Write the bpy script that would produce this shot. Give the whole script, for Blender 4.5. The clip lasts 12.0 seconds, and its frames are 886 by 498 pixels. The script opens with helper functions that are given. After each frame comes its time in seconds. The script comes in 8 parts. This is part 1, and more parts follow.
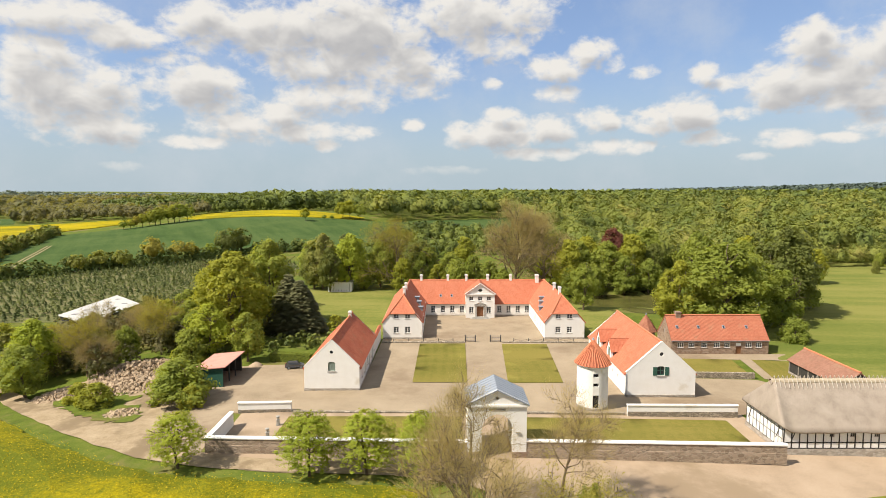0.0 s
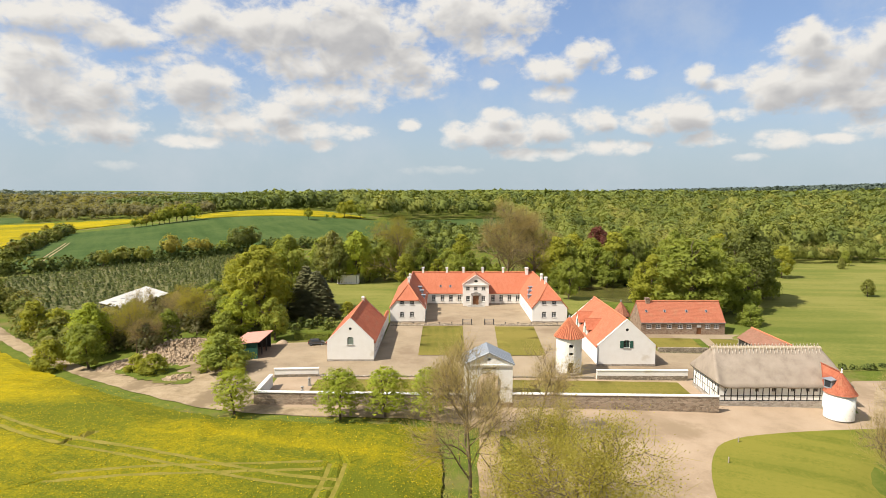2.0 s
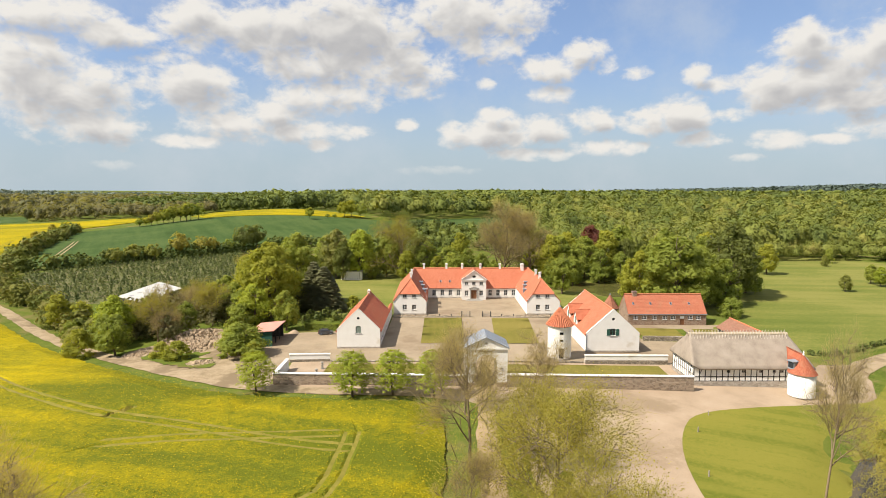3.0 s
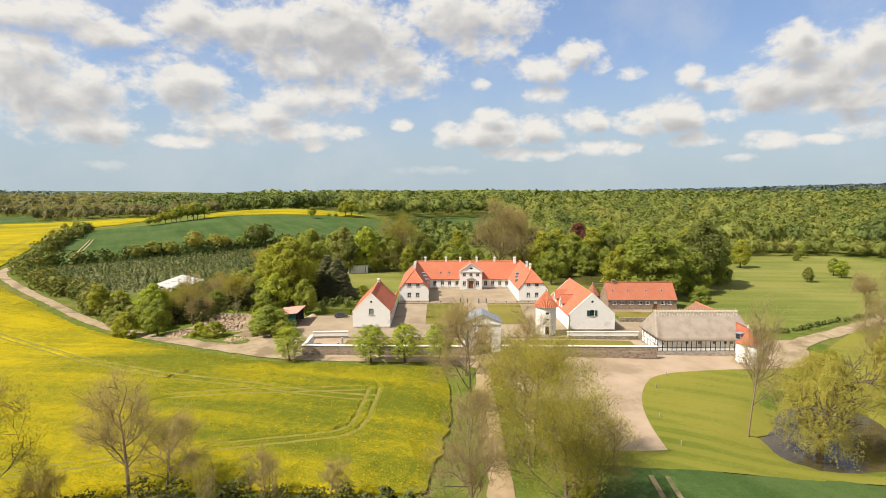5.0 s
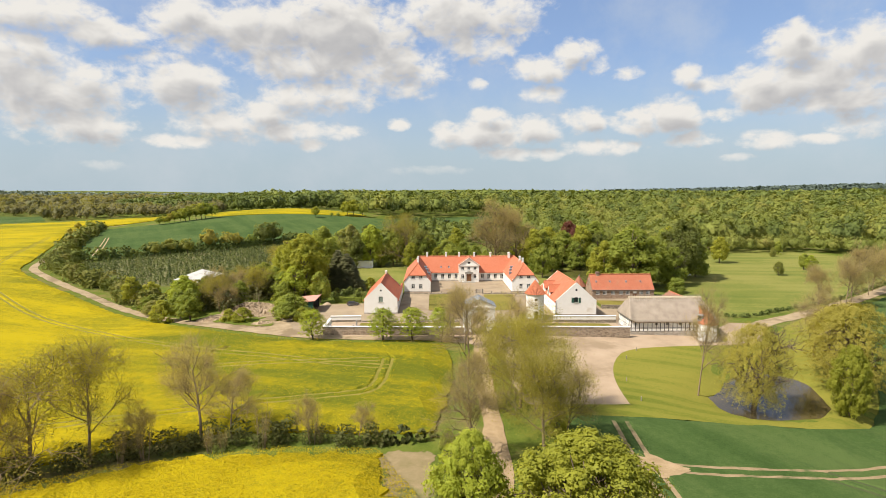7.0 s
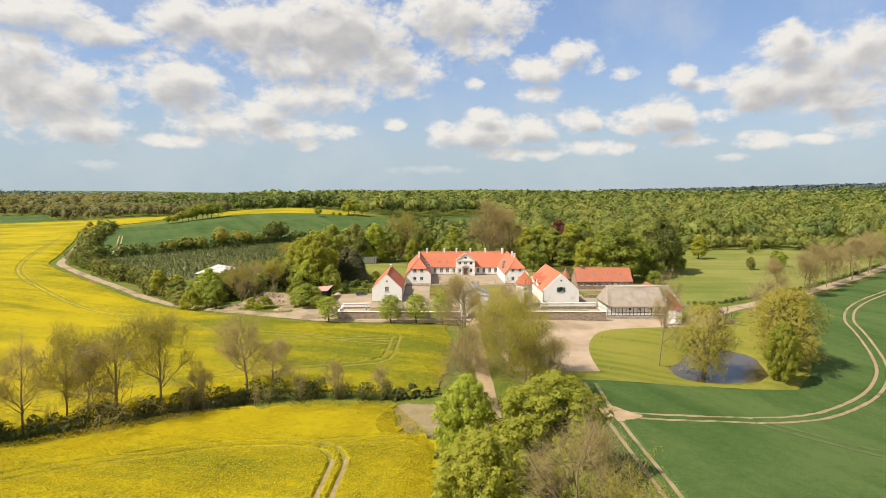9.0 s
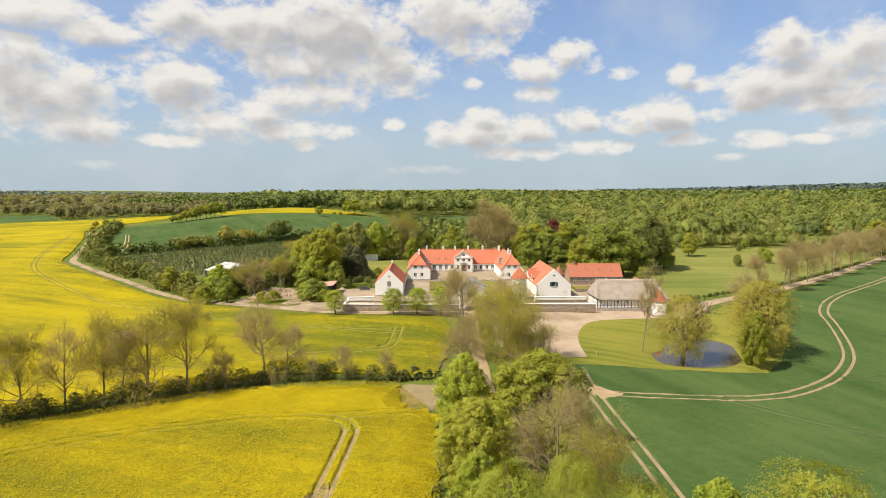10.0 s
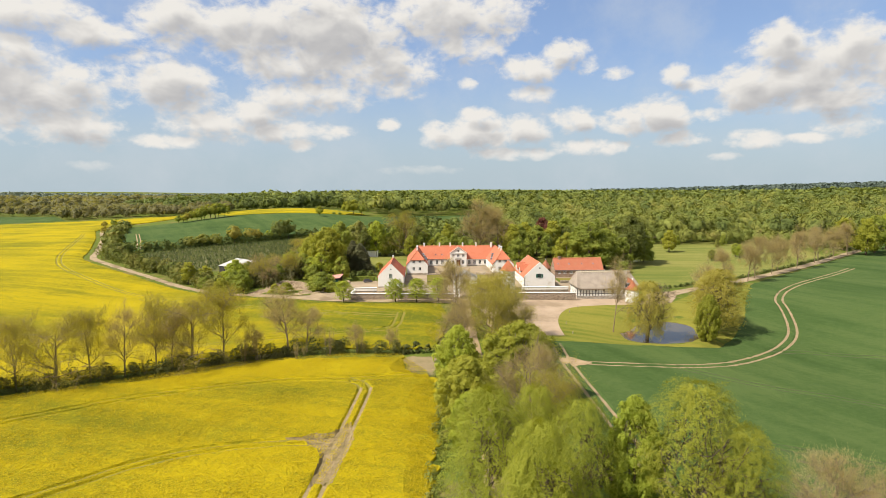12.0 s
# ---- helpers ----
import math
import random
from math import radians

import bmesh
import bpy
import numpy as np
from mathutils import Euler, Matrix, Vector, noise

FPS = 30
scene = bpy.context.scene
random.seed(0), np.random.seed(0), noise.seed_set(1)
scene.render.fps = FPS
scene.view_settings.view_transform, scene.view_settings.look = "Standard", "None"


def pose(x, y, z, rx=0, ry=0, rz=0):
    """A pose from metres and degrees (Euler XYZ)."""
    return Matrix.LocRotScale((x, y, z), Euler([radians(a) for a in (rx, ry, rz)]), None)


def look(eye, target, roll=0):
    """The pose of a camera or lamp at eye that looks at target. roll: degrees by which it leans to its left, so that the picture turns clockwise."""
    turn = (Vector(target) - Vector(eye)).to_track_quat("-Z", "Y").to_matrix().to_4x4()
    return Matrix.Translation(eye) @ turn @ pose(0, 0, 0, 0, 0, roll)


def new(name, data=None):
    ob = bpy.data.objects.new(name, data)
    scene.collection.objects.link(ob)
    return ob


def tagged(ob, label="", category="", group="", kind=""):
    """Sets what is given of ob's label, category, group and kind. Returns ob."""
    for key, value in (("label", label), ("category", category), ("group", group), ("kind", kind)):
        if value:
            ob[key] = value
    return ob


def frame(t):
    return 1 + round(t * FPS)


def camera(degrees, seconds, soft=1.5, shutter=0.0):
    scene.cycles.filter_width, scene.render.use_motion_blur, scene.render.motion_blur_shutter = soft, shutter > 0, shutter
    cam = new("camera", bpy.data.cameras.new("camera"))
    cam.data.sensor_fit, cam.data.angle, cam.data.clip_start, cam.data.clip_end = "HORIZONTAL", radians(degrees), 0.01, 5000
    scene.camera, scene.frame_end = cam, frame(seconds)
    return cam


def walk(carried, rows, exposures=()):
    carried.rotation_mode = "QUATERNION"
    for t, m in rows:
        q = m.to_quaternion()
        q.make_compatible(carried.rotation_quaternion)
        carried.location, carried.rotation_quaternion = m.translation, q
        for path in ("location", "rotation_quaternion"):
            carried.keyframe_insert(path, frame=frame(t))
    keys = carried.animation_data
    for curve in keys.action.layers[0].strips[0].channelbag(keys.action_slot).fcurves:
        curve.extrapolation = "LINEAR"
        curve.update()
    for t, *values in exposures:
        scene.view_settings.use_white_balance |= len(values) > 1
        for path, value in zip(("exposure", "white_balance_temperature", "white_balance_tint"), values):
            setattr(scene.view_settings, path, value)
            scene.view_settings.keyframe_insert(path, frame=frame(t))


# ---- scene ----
cam = camera(73.7, 12.0, 0.85)
PATH = [
    (0.0, pose(-0.00, 0.00, 32.00, 84.33, 0.08, 0.18)),
    (0.5, pose(-0.18, -4.31, 32.11, 84.33, 0.04, 0.09)),
    (1.0, pose(-0.40, -8.61, 32.23, 84.33, 0.01, 0.01)),
    (1.5, pose(-0.64, -13.08, 32.35, 84.33, -0.03, -0.08)),
    (2.0, pose(-0.95, -17.77, 32.42, 84.33, -0.06, -0.18)),
    (2.5, pose(-1.26, -22.50, 32.47, 84.33, -0.08, -0.32)),
    (3.0, pose(-1.68, -27.20, 32.48, 84.33, -0.09, -0.42)),
    (5.0, pose(-3.44, -45.54, 32.45, 84.35, -0.05, -0.91)),
    (5.5, pose(-3.83, -50.00, 32.51, 84.35, -0.04, -0.96)),
    (6.0, pose(-4.18, -54.45, 32.60, 84.33, -0.03, -1.01)),
    (6.5, pose(-4.46, -58.99, 32.72, 84.32, -0.02, -1.10)),
    (7.0, pose(-4.77, -63.53, 32.88, 84.32, -0.02, -1.17)),
    (9.0, pose(-6.09, -82.56, 33.35, 84.31, -0.05, -1.52)),
    (9.5, pose(-6.36, -87.54, 33.37, 84.30, -0.04, -1.61)),
    (10.0, pose(-6.62, -92.55, 33.40, 84.29, -0.02, -1.68)),
    (10.5, pose(-6.85, -97.54, 33.46, 84.29, 0.01, -1.78)),
    (11.0, pose(-7.06, -102.51, 33.55, 84.29, 0.05, -1.91)),
    (11.5, pose(-7.27, -107.39, 33.65, 84.30, 0.09, -2.02)),
    (12.0, pose(-7.45, -112.26, 33.76, 84.30, 0.14, -2.12)),
]
from collections import defaultdict
from mathutils.geometry import delaunay_2d_cdt

walk(cam, PATH)

# ---- sky, sun, exposure ----
SUN_TO = Vector((2.9, 1.25, -3.7)).normalized()
sun_data = bpy.data.lights.new("sun", "SUN")
sun_data.energy, sun_data.angle, sun_data.color = 4.0, radians(0.6), (1.0, 0.905, 0.785)
sun = new("sun", sun_data)
sun.matrix_world = look((-200, -90, 260), Vector((-200, -90, 260)) + SUN_TO)
scene.view_settings.exposure = 1.0


class Nodes:
    """Short hand for building a node tree."""

    def __init__(self, tree):
        self.tree = tree
        tree.nodes.clear()

    def add(self, kind, operation="", use_clamp=False, data_type="", blend_type="", interpolation_type="", sky_type="", sun_disc=True, feature="", offset=None, uv_map="", attribute_name=""):
        node = self.tree.nodes.new(kind)
        if operation:
            node.operation = operation
        if use_clamp:
            node.use_clamp = True
        if data_type:
            node.data_type = data_type
        if blend_type:
            node.blend_type = blend_type
        if interpolation_type:
            node.interpolation_type = interpolation_type
        if sky_type:
            node.sky_type = sky_type
        if not sun_disc:
            node.sun_disc = False
        if feature:
            node.feature = feature
        if offset is not None:
            node.offset = offset
        if uv_map:
            node.uv_map = uv_map
        if attribute_name:
            node.attribute_name = attribute_name
        return node

    def link(self, a, b):
        self.tree.links.new(a, b)

    def put(self, socket, value):
        if isinstance(value, bpy.types.NodeSocket):
            self.link(value, socket)
        else:
            socket.default_value = value

    def math(self, op, a, b=0.0, c=0.0, clamp=False):
        node = self.add("ShaderNodeMath", operation=op, use_clamp=clamp)
        for k, v in enumerate((a, b, c)):
            self.put(node.inputs[k], v)
        return node.outputs[0]

    def noise(self, vector, scale, detail=4.0, rough=0.55, distortion=0.0):
        node = self.add("ShaderNodeTexNoise")
        if vector is not None:
            self.link(vector, node.inputs["Vector"])
        node.inputs["Scale"].default_value = scale
        node.inputs["Detail"].default_value = detail
        node.inputs["Roughness"].default_value = rough
        node.inputs["Distortion"].default_value = distortion
        return node.outputs["Fac"]

    def ramp(self, fac, stops):
        node = self.add("ShaderNodeValToRGB")
        self.put(node.inputs[0], fac)
        e = node.color_ramp.elements
        while len(e) < len(stops):
            e.new(0.5)
        for k, (p, c) in enumerate(stops):
            e[k].position = p
            e[k].color = (c, c, c, 1) if isinstance(c, (int, float)) else (*c, 1)
        return node.outputs[0]

    def mix(self, fac, a, b, blend="MIX"):
        node = self.add("ShaderNodeMix", data_type="RGBA", blend_type=blend)
        self.put(node.inputs[0], fac)
        for socket, v in ((node.inputs[6], a), (node.inputs[7], b)):
            self.put(socket, v if isinstance(v, bpy.types.NodeSocket) else (*v, 1))
        return node.outputs[2]

    def smooth(self, value, lo, hi):
        node = self.add("ShaderNodeMapRange", interpolation_type="SMOOTHSTEP")
        self.put(node.inputs[0], value)
        node.inputs[1].default_value, node.inputs[2].default_value = lo, hi
        return node.outputs[0]


# fair-weather clouds, lump by lump: bearing from north to the east, height over the horizon, half width, half height (degrees), thickness
CLOUDS_WEST = [(-32.6, 13.5, 4.4, 1.4, 1.1), (-27.3, 12.6, 3.7, 1.1, 1.0), (-33.5, 10.0, 3.2, 2.3, 1.15), (-31.1, 7.9, 4.6, 2.0, 1.1), (-29.7, 5.3, 3.5, 1.6, 1.0), (-33.4, 6.2, 3.0, 1.5, 0.9), (-22.7, 9.1, 4.1, 1.8, 1.1), (-20.7, 7.9, 2.8, 1.3, 0.9), (-24.2, 11.1, 2.2, 0.6, 0.7), (-21.4, 14.1, 3.3, 2.0, 1.1)]
CLOUDS_MIDDLE = [(-14.3, 13.7, 5.8, 2.8, 1.1), (-8.5, 14.2, 7.1, 3.6, 1.2), (-3.8, 11.4, 5.1, 2.5, 1.0), (-10.6, 11.5, 6.3, 1.9, 1.0), (3.6, 15.8, 6.0, 2.4, 1.1), (4.7, 13.3, 3.2, 1.4, 0.8), (-10.6, 8.7, 4.7, 1.5, 1.0), (-15.3, 6.7, 3.8, 1.2, 0.9), (-18.7, 5.8, 4.2, 1.3, 1.0), (-13.6, 5.5, 4.6, 1.0, 0.9), (-8.4, 5.4, 2.2, 0.6, 0.8), (-22.6, 4.3, 2.7, 0.6, 0.9), (-11.4, 4.3, 1.5, 0.6, 0.9), (-2.9, 6.2, 1.0, 0.5, 0.9)]
CLOUDS_LOW = [(1.8, 5.2, 1.8, 1.2, 1.1), (5.5, 5.4, 3.8, 1.4, 1.1), (9.5, 5.7, 2.6, 1.3, 1.1), (8.8, 3.4, 3.8, 0.6, 0.9), (0.1, 1.9, 3.1, 0.4, 0.7), (5.8, 7.1, 1.9, 0.7, 0.8), (14.4, 6.3, 2.0, 1.2, 1.0), (15.9, 3.9, 3.1, 0.7, 0.9), (19.2, 6.3, 2.4, 1.2, 1.0), (22.1, 6.8, 2.4, 1.6, 1.1), (23.6, 4.4, 1.9, 0.7, 0.9), (-28.4, 2.1, 1.3, 0.4, 0.7)]
CLOUDS_EAST = [(10.5, 11.2, 2.5, 1.2, 0.9), (13.4, 12.2, 1.9, 1.3, 1.0), (15.6, 11.1, 0.9, 0.8, 0.8), (18.0, 10.4, 1.3, 0.5, 0.8), (10.3, 8.8, 2.0, 0.8, 0.8), (4.4, 9.9, 0.8, 0.5, 0.7), (23.1, 9.9, 1.1, 0.9, 1.0), (25.2, 9.1, 2.3, 0.7, 0.8), (31.0, 11.2, 2.3, 1.9, 1.0), (31.4, 12.9, 0.8, 0.8, 0.9), (30.0, 8.7, 3.3, 2.0, 1.1), (34.5, 9.6, 3.4, 2.3, 1.15), (36.4, 11.5, 1.9, 1.6, 1.1)]
CLOUDS_EAST_LOW = [(34.3, 7.1, 4.1, 1.1, 1.0), (26.1, 6.4, 1.5, 0.6, 0.8), (29.7, 4.3, 1.9, 0.7, 0.9), (33.3, 4.2, 1.7, 0.4, 0.8), (36.0, 5.4, 2.2, 1.1, 0.9), (27.2, 2.8, 1.3, 0.3, 0.7), (39.7, 9.8, 2.5, 2.4, 1.0)]


def make_sky():
    world = bpy.data.worlds.new("sky")
    world.use_nodes = True
    scene.world = world
    n = Nodes(world.node_tree)
    sky = n.add("ShaderNodeTexSky", sky_type="NISHITA", sun_disc=False)
    sky.sun_elevation = math.asin(-SUN_TO.z)
    sky.sun_rotation = math.atan2(-SUN_TO.x, -SUN_TO.y)
    sky.air_density, sky.dust_density, sky.ozone_density, sky.altitude = 1.0, 1.0, 1.6, 60
    way = n.add("ShaderNodeTexCoord").outputs["Generated"]
    part_xyz = n.add("ShaderNodeSeparateXYZ")
    n.link(way, part_xyz.inputs[0])
    x, y, z = part_xyz.outputs
    bearing = n.math("MULTIPLY", n.math("ARCTAN2", x, y), 57.2958)
    height = n.math("MULTIPLY", n.math("ARCSINE", z), 57.2958)
    flat = n.add("ShaderNodeCombineXYZ")
    n.link(bearing, flat.inputs[0])
    n.link(height, flat.inputs[1])
    # the rest of the sky: scattered cloud of the same kind
    away = n.math("MAXIMUM", n.smooth(height, 20, 26), n.smooth(n.math("ABSOLUTE", bearing), 44, 52))
    others = n.math("MULTIPLY", n.math("SUBTRACT", n.noise(way, 3.2, 3, 0.5), 0.41), 6.0)
    others = n.math("SUBTRACT", n.math("MULTIPLY", away, n.math("ADD", others, 2.0)), 2.0)

    def density(shift):
        """How thick the cloud stands at a place of the sky, moved by shift degrees."""
        move = n.add("ShaderNodeVectorMath", operation="ADD")
        n.link(flat.outputs[0], move.inputs[0])
        move.inputs[1].default_value = (*shift, 0)
        place = move.outputs[0]
        stretch = n.add("ShaderNodeVectorMath", operation="MULTIPLY")
        n.link(place, stretch.inputs[0])
        stretch.inputs[1].default_value = (1.0, 1.45, 1.0)
        coarse = n.noise(stretch.outputs[0], 0.3, 3, 0.5, 0.3)
        fine = n.noise(stretch.outputs[0], 0.75, 8, 0.6, 0.25)
        body = others
        for b, h, rx, rz, thick in CLOUDS_WEST + CLOUDS_MIDDLE + CLOUDS_LOW + CLOUDS_EAST + CLOUDS_EAST_LOW:
            off = n.add("ShaderNodeVectorMath", operation="MULTIPLY_ADD")
            n.link(place, off.inputs[0])
            off.inputs[1].default_value = (0.8 / rx, 0.8 / rz, 0)
            off.inputs[2].default_value = (-b * 0.8 / rx, -h * 0.8 / rz, 0)
            square = n.add("ShaderNodeVectorMath", operation="DOT_PRODUCT")
            n.link(off.outputs[0], square.inputs[0])
            n.link(off.outputs[0], square.inputs[1])
            v = n.math("MULTIPLY_ADD", square.outputs["Value"], -thick, thick)
            body = n.math("SMOOTH_MAX", body, v, 0.25)
        body = n.math("MAXIMUM", body, -1.2)
        return n.math("ADD", body, n.math("MULTIPLY", n.math("SUBTRACT", coarse, 0.5), 2.0)), n.math("MULTIPLY", n.math("SUBTRACT", fine, 0.5), 2.0)

    form, frill = density((0, 0))
    sunward = density((-0.5, 1.2))[0]
    here = n.math("ADD", form, frill)
    cover = n.math("MULTIPLY", n.smooth(here, -0.12, 0.95), n.smooth(height, 0.6, 4.0))
    veil = n.math("MULTIPLY", n.smooth(n.noise(flat.outputs[0], 0.1, 6, 0.62), 0.4, 0.75), 0.4)
    deep = n.math("MULTIPLY", n.smooth(n.math("MULTIPLY_ADD", here, 0.35, n.math("MULTIPLY", sunward, 0.65)), 0.2, 1.35), 0.62)
    lit = n.math("SUBTRACT", n.math("MULTIPLY_ADD", n.math("SUBTRACT", form, sunward), 0.42, n.math("MULTIPLY_ADD", frill, 0.16, 0.9)), deep)
    tone = n.mix(n.smooth(lit, 0.05, 1.05), (0.25, 0.247, 0.25), (0.43, 0.415, 0.39))
    sky_col = n.add("ShaderNodeVectorMath", operation="SCALE")
    n.link(sky.outputs[0], sky_col.inputs[0])
    sky_col.inputs[3].default_value = 0.075
    low_air = n.mix(n.math("MULTIPLY", n.smooth(height, 13.0, -1.0), 0.9), n.mix(0.45, sky_col.outputs[0], (0.135, 0.195, 0.35)), (0.235, 0.285, 0.31))
    air = n.mix(veil, low_air, (0.31, 0.33, 0.355))
    full = n.mix(cover, air, tone)
    ground = n.mix(n.smooth(height, -0.5, -2.0), full, (0.09, 0.1, 0.05))
    back = n.add("ShaderNodeBackground")
    n.link(ground, back.inputs[0])
    back.inputs[1].default_value = 1.0
    n.link(back.outputs[0], n.add("ShaderNodeOutputWorld").inputs[0])


make_sky()


# ---- materials ----
def rough_stuff(name, colors, scale=2.0, rough=0.85, bump=0.3, fine=8.0, metal=0.0, spread=(0.3, 0.7), depth=0.05, wear=None, per_object=0.0, specular=0.3):
    """A surface of two or three colours mixed by noise at two scales, with relief."""
    m = bpy.data.materials.new(name)
    m.use_nodes = True
    n = Nodes(m.node_tree)
    co = n.add("ShaderNodeTexCoord").outputs["Object"]
    a = n.noise(co, scale, 5, 0.6)
    b = n.noise(co, scale * fine, 4, 0.6)
    fac = n.math("ADD", n.math("MULTIPLY", a, 0.6), n.math("MULTIPLY", b, 0.4))
    stops = [(spread[0] + (spread[1] - spread[0]) * k / (len(colors) - 1), c) for k, c in enumerate(colors)]
    col = n.ramp(fac, stops)
    if wear:
        col = n.mix(n.smooth(n.noise(co, scale * 0.23, 6, 0.65), wear[1], wear[1] + 0.14), col, wear[0])
    if per_object:
        r = n.add("ShaderNodeObjectInfo").outputs["Random"]
        hsv = n.add("ShaderNodeHueSaturation")
        n.link(n.math("ADD", n.math("MULTIPLY", r, per_object), 1.0 - per_object / 2), hsv.inputs["Value"])
        n.link(col, hsv.inputs["Color"])
        col = hsv.outputs[0]
    p = n.add("ShaderNodeBsdfPrincipled")
    n.link(col, p.inputs["Base Color"])
    p.inputs["Roughness"].default_value, p.inputs["Metallic"].default_value = rough, metal
    p.inputs["Specular IOR Level"].default_value = specular
    if bump:
        bp = n.add("ShaderNodeBump")
        bp.inputs["Strength"].default_value, bp.inputs["Distance"].default_value = bump, depth
        n.link(fac, bp.inputs["Height"])
        n.link(bp.outputs[0], p.inputs["Normal"])
    n.link(p.outputs[0], n.add("ShaderNodeOutputMaterial").inputs[0])
    return m


def leaves(name, colors, attribute=False, gloss=0.55, through_leaf=0.46):
    """Foliage: colour varies leaf by leaf and tree by tree, and light passes through the leaves."""
    m = bpy.data.materials.new(name)
    m.use_nodes = True
    n = Nodes(m.node_tree)
    island = n.add("ShaderNodeNewGeometry").outputs["Random Per Island"]
    if attribute:
        tree = n.add("ShaderNodeAttribute", attribute_name="tint").outputs["Fac"]
    else:
        tree = n.add("ShaderNodeObjectInfo").outputs["Random"]
    co = n.add("ShaderNodeTexCoord").outputs["Object"]
    lump = n.noise(co, 0.35, 2, 0.5)
    spot = n.math("ADD", n.math("MULTIPLY", island, 0.1 if attribute else 0.28), n.math("ADD", n.math("MULTIPLY", tree, 0.85 if attribute else 0.3), n.math("MULTIPLY", n.math("SUBTRACT", lump, 0.5), 0.15 if attribute else 0.6)))
    if not attribute:
        spot = n.math("ADD", spot, 0.15)
    col = n.ramp(spot, [(k / (len(colors) - 1), c) for k, c in enumerate(colors)])
    d = n.add("ShaderNodeBsdfPrincipled")
    d.inputs["Roughness"].default_value = gloss
    d.inputs["Specular IOR Level"].default_value = 0.1
    t = n.add("ShaderNodeBsdfTranslucent")
    mixed = n.add("ShaderNodeMixShader")
    mixed.inputs[0].default_value = through_leaf
    n.link(col, d.inputs["Base Color"])
    warm = n.mix(1.0, col, (1.35, 1.25, 0.5), "MULTIPLY")
    n.link(warm, t.inputs["Color"])
    n.link(d.outputs[0], mixed.inputs[1])
    n.link(t.outputs[0], mixed.inputs[2])
    n.link(mixed.outputs[0], n.add("ShaderNodeOutputMaterial").inputs[0])
    return m


def tile_roof(name, dark, mid, light, moss=None):
    """Red clay pantiles: courses across the slope and ridges down it."""
    m = bpy.data.materials.new(name)
    m.use_nodes = True
    n = Nodes(m.node_tree)
    uv = n.add("ShaderNodeUVMap", uv_map="roof").outputs[0]
    sep = n.add("ShaderNodeSeparateXYZ")
    n.link(uv, sep.inputs[0])
    u, v = sep.outputs[0], sep.outputs[1]
    co = n.add("ShaderNodeTexCoord").outputs["Object"]
    cell = n.add("ShaderNodeTexBrick", offset=0.0)
    cell.inputs["Color1"].default_value, cell.inputs["Color2"].default_value, cell.inputs["Mortar"].default_value = (0, 0, 0, 1), (1, 1, 1, 1), (0.2, 0.2, 0.2, 1)
    cell.inputs["Scale"].default_value, cell.inputs["Brick Width"].default_value, cell.inputs["Row Height"].default_value = 1.0, 0.24, 0.33
    cell.inputs["Mortar Size"].default_value = 0.012
    n.link(uv, cell.inputs["Vector"])
    large = n.noise(co, 0.35, 5, 0.6)
    small = n.noise(co, 3.0, 5, 0.65)
    fac = n.math("ADD", n.math("MULTIPLY", cell.outputs["Color"], 0.3), n.math("ADD", n.math("MULTIPLY", large, 0.4), n.math("MULTIPLY", small, 0.42)))
    col = n.ramp(fac, [(0.25, dark), (0.52, mid), (0.85, light)])
    if moss:
        col = n.mix(n.math("MULTIPLY", n.smooth(n.noise(co, 0.6, 6, 0.7), 0.5, 0.72), 0.55), col, moss)
    wave = n.math("SINE", n.math("MULTIPLY", u, 2 * math.pi / 0.24))
    step = n.math("FRACT", n.math("DIVIDE", v, 0.33))
    relief = n.math("ADD", n.math("MULTIPLY", wave, 0.5), n.math("ADD", n.math("MULTIPLY", step, -0.7), n.math("MULTIPLY", small, 0.6)))
    p = n.add("ShaderNodeBsdfPrincipled")
    p.inputs["Roughness"].default_value = 0.8
    p.inputs["Specular IOR Level"].default_value = 0.25
    n.link(col, p.inputs["Base Color"])
    bp = n.add("ShaderNodeBump")
    bp.inputs["Strength"].default_value, bp.inputs["Distance"].default_value = 0.6, 0.04
    n.link(relief, bp.inputs["Height"])
    n.link(bp.outputs[0], p.inputs["Normal"])
    n.link(p.outputs[0], n.add("ShaderNodeOutputMaterial").inputs[0])
    return m


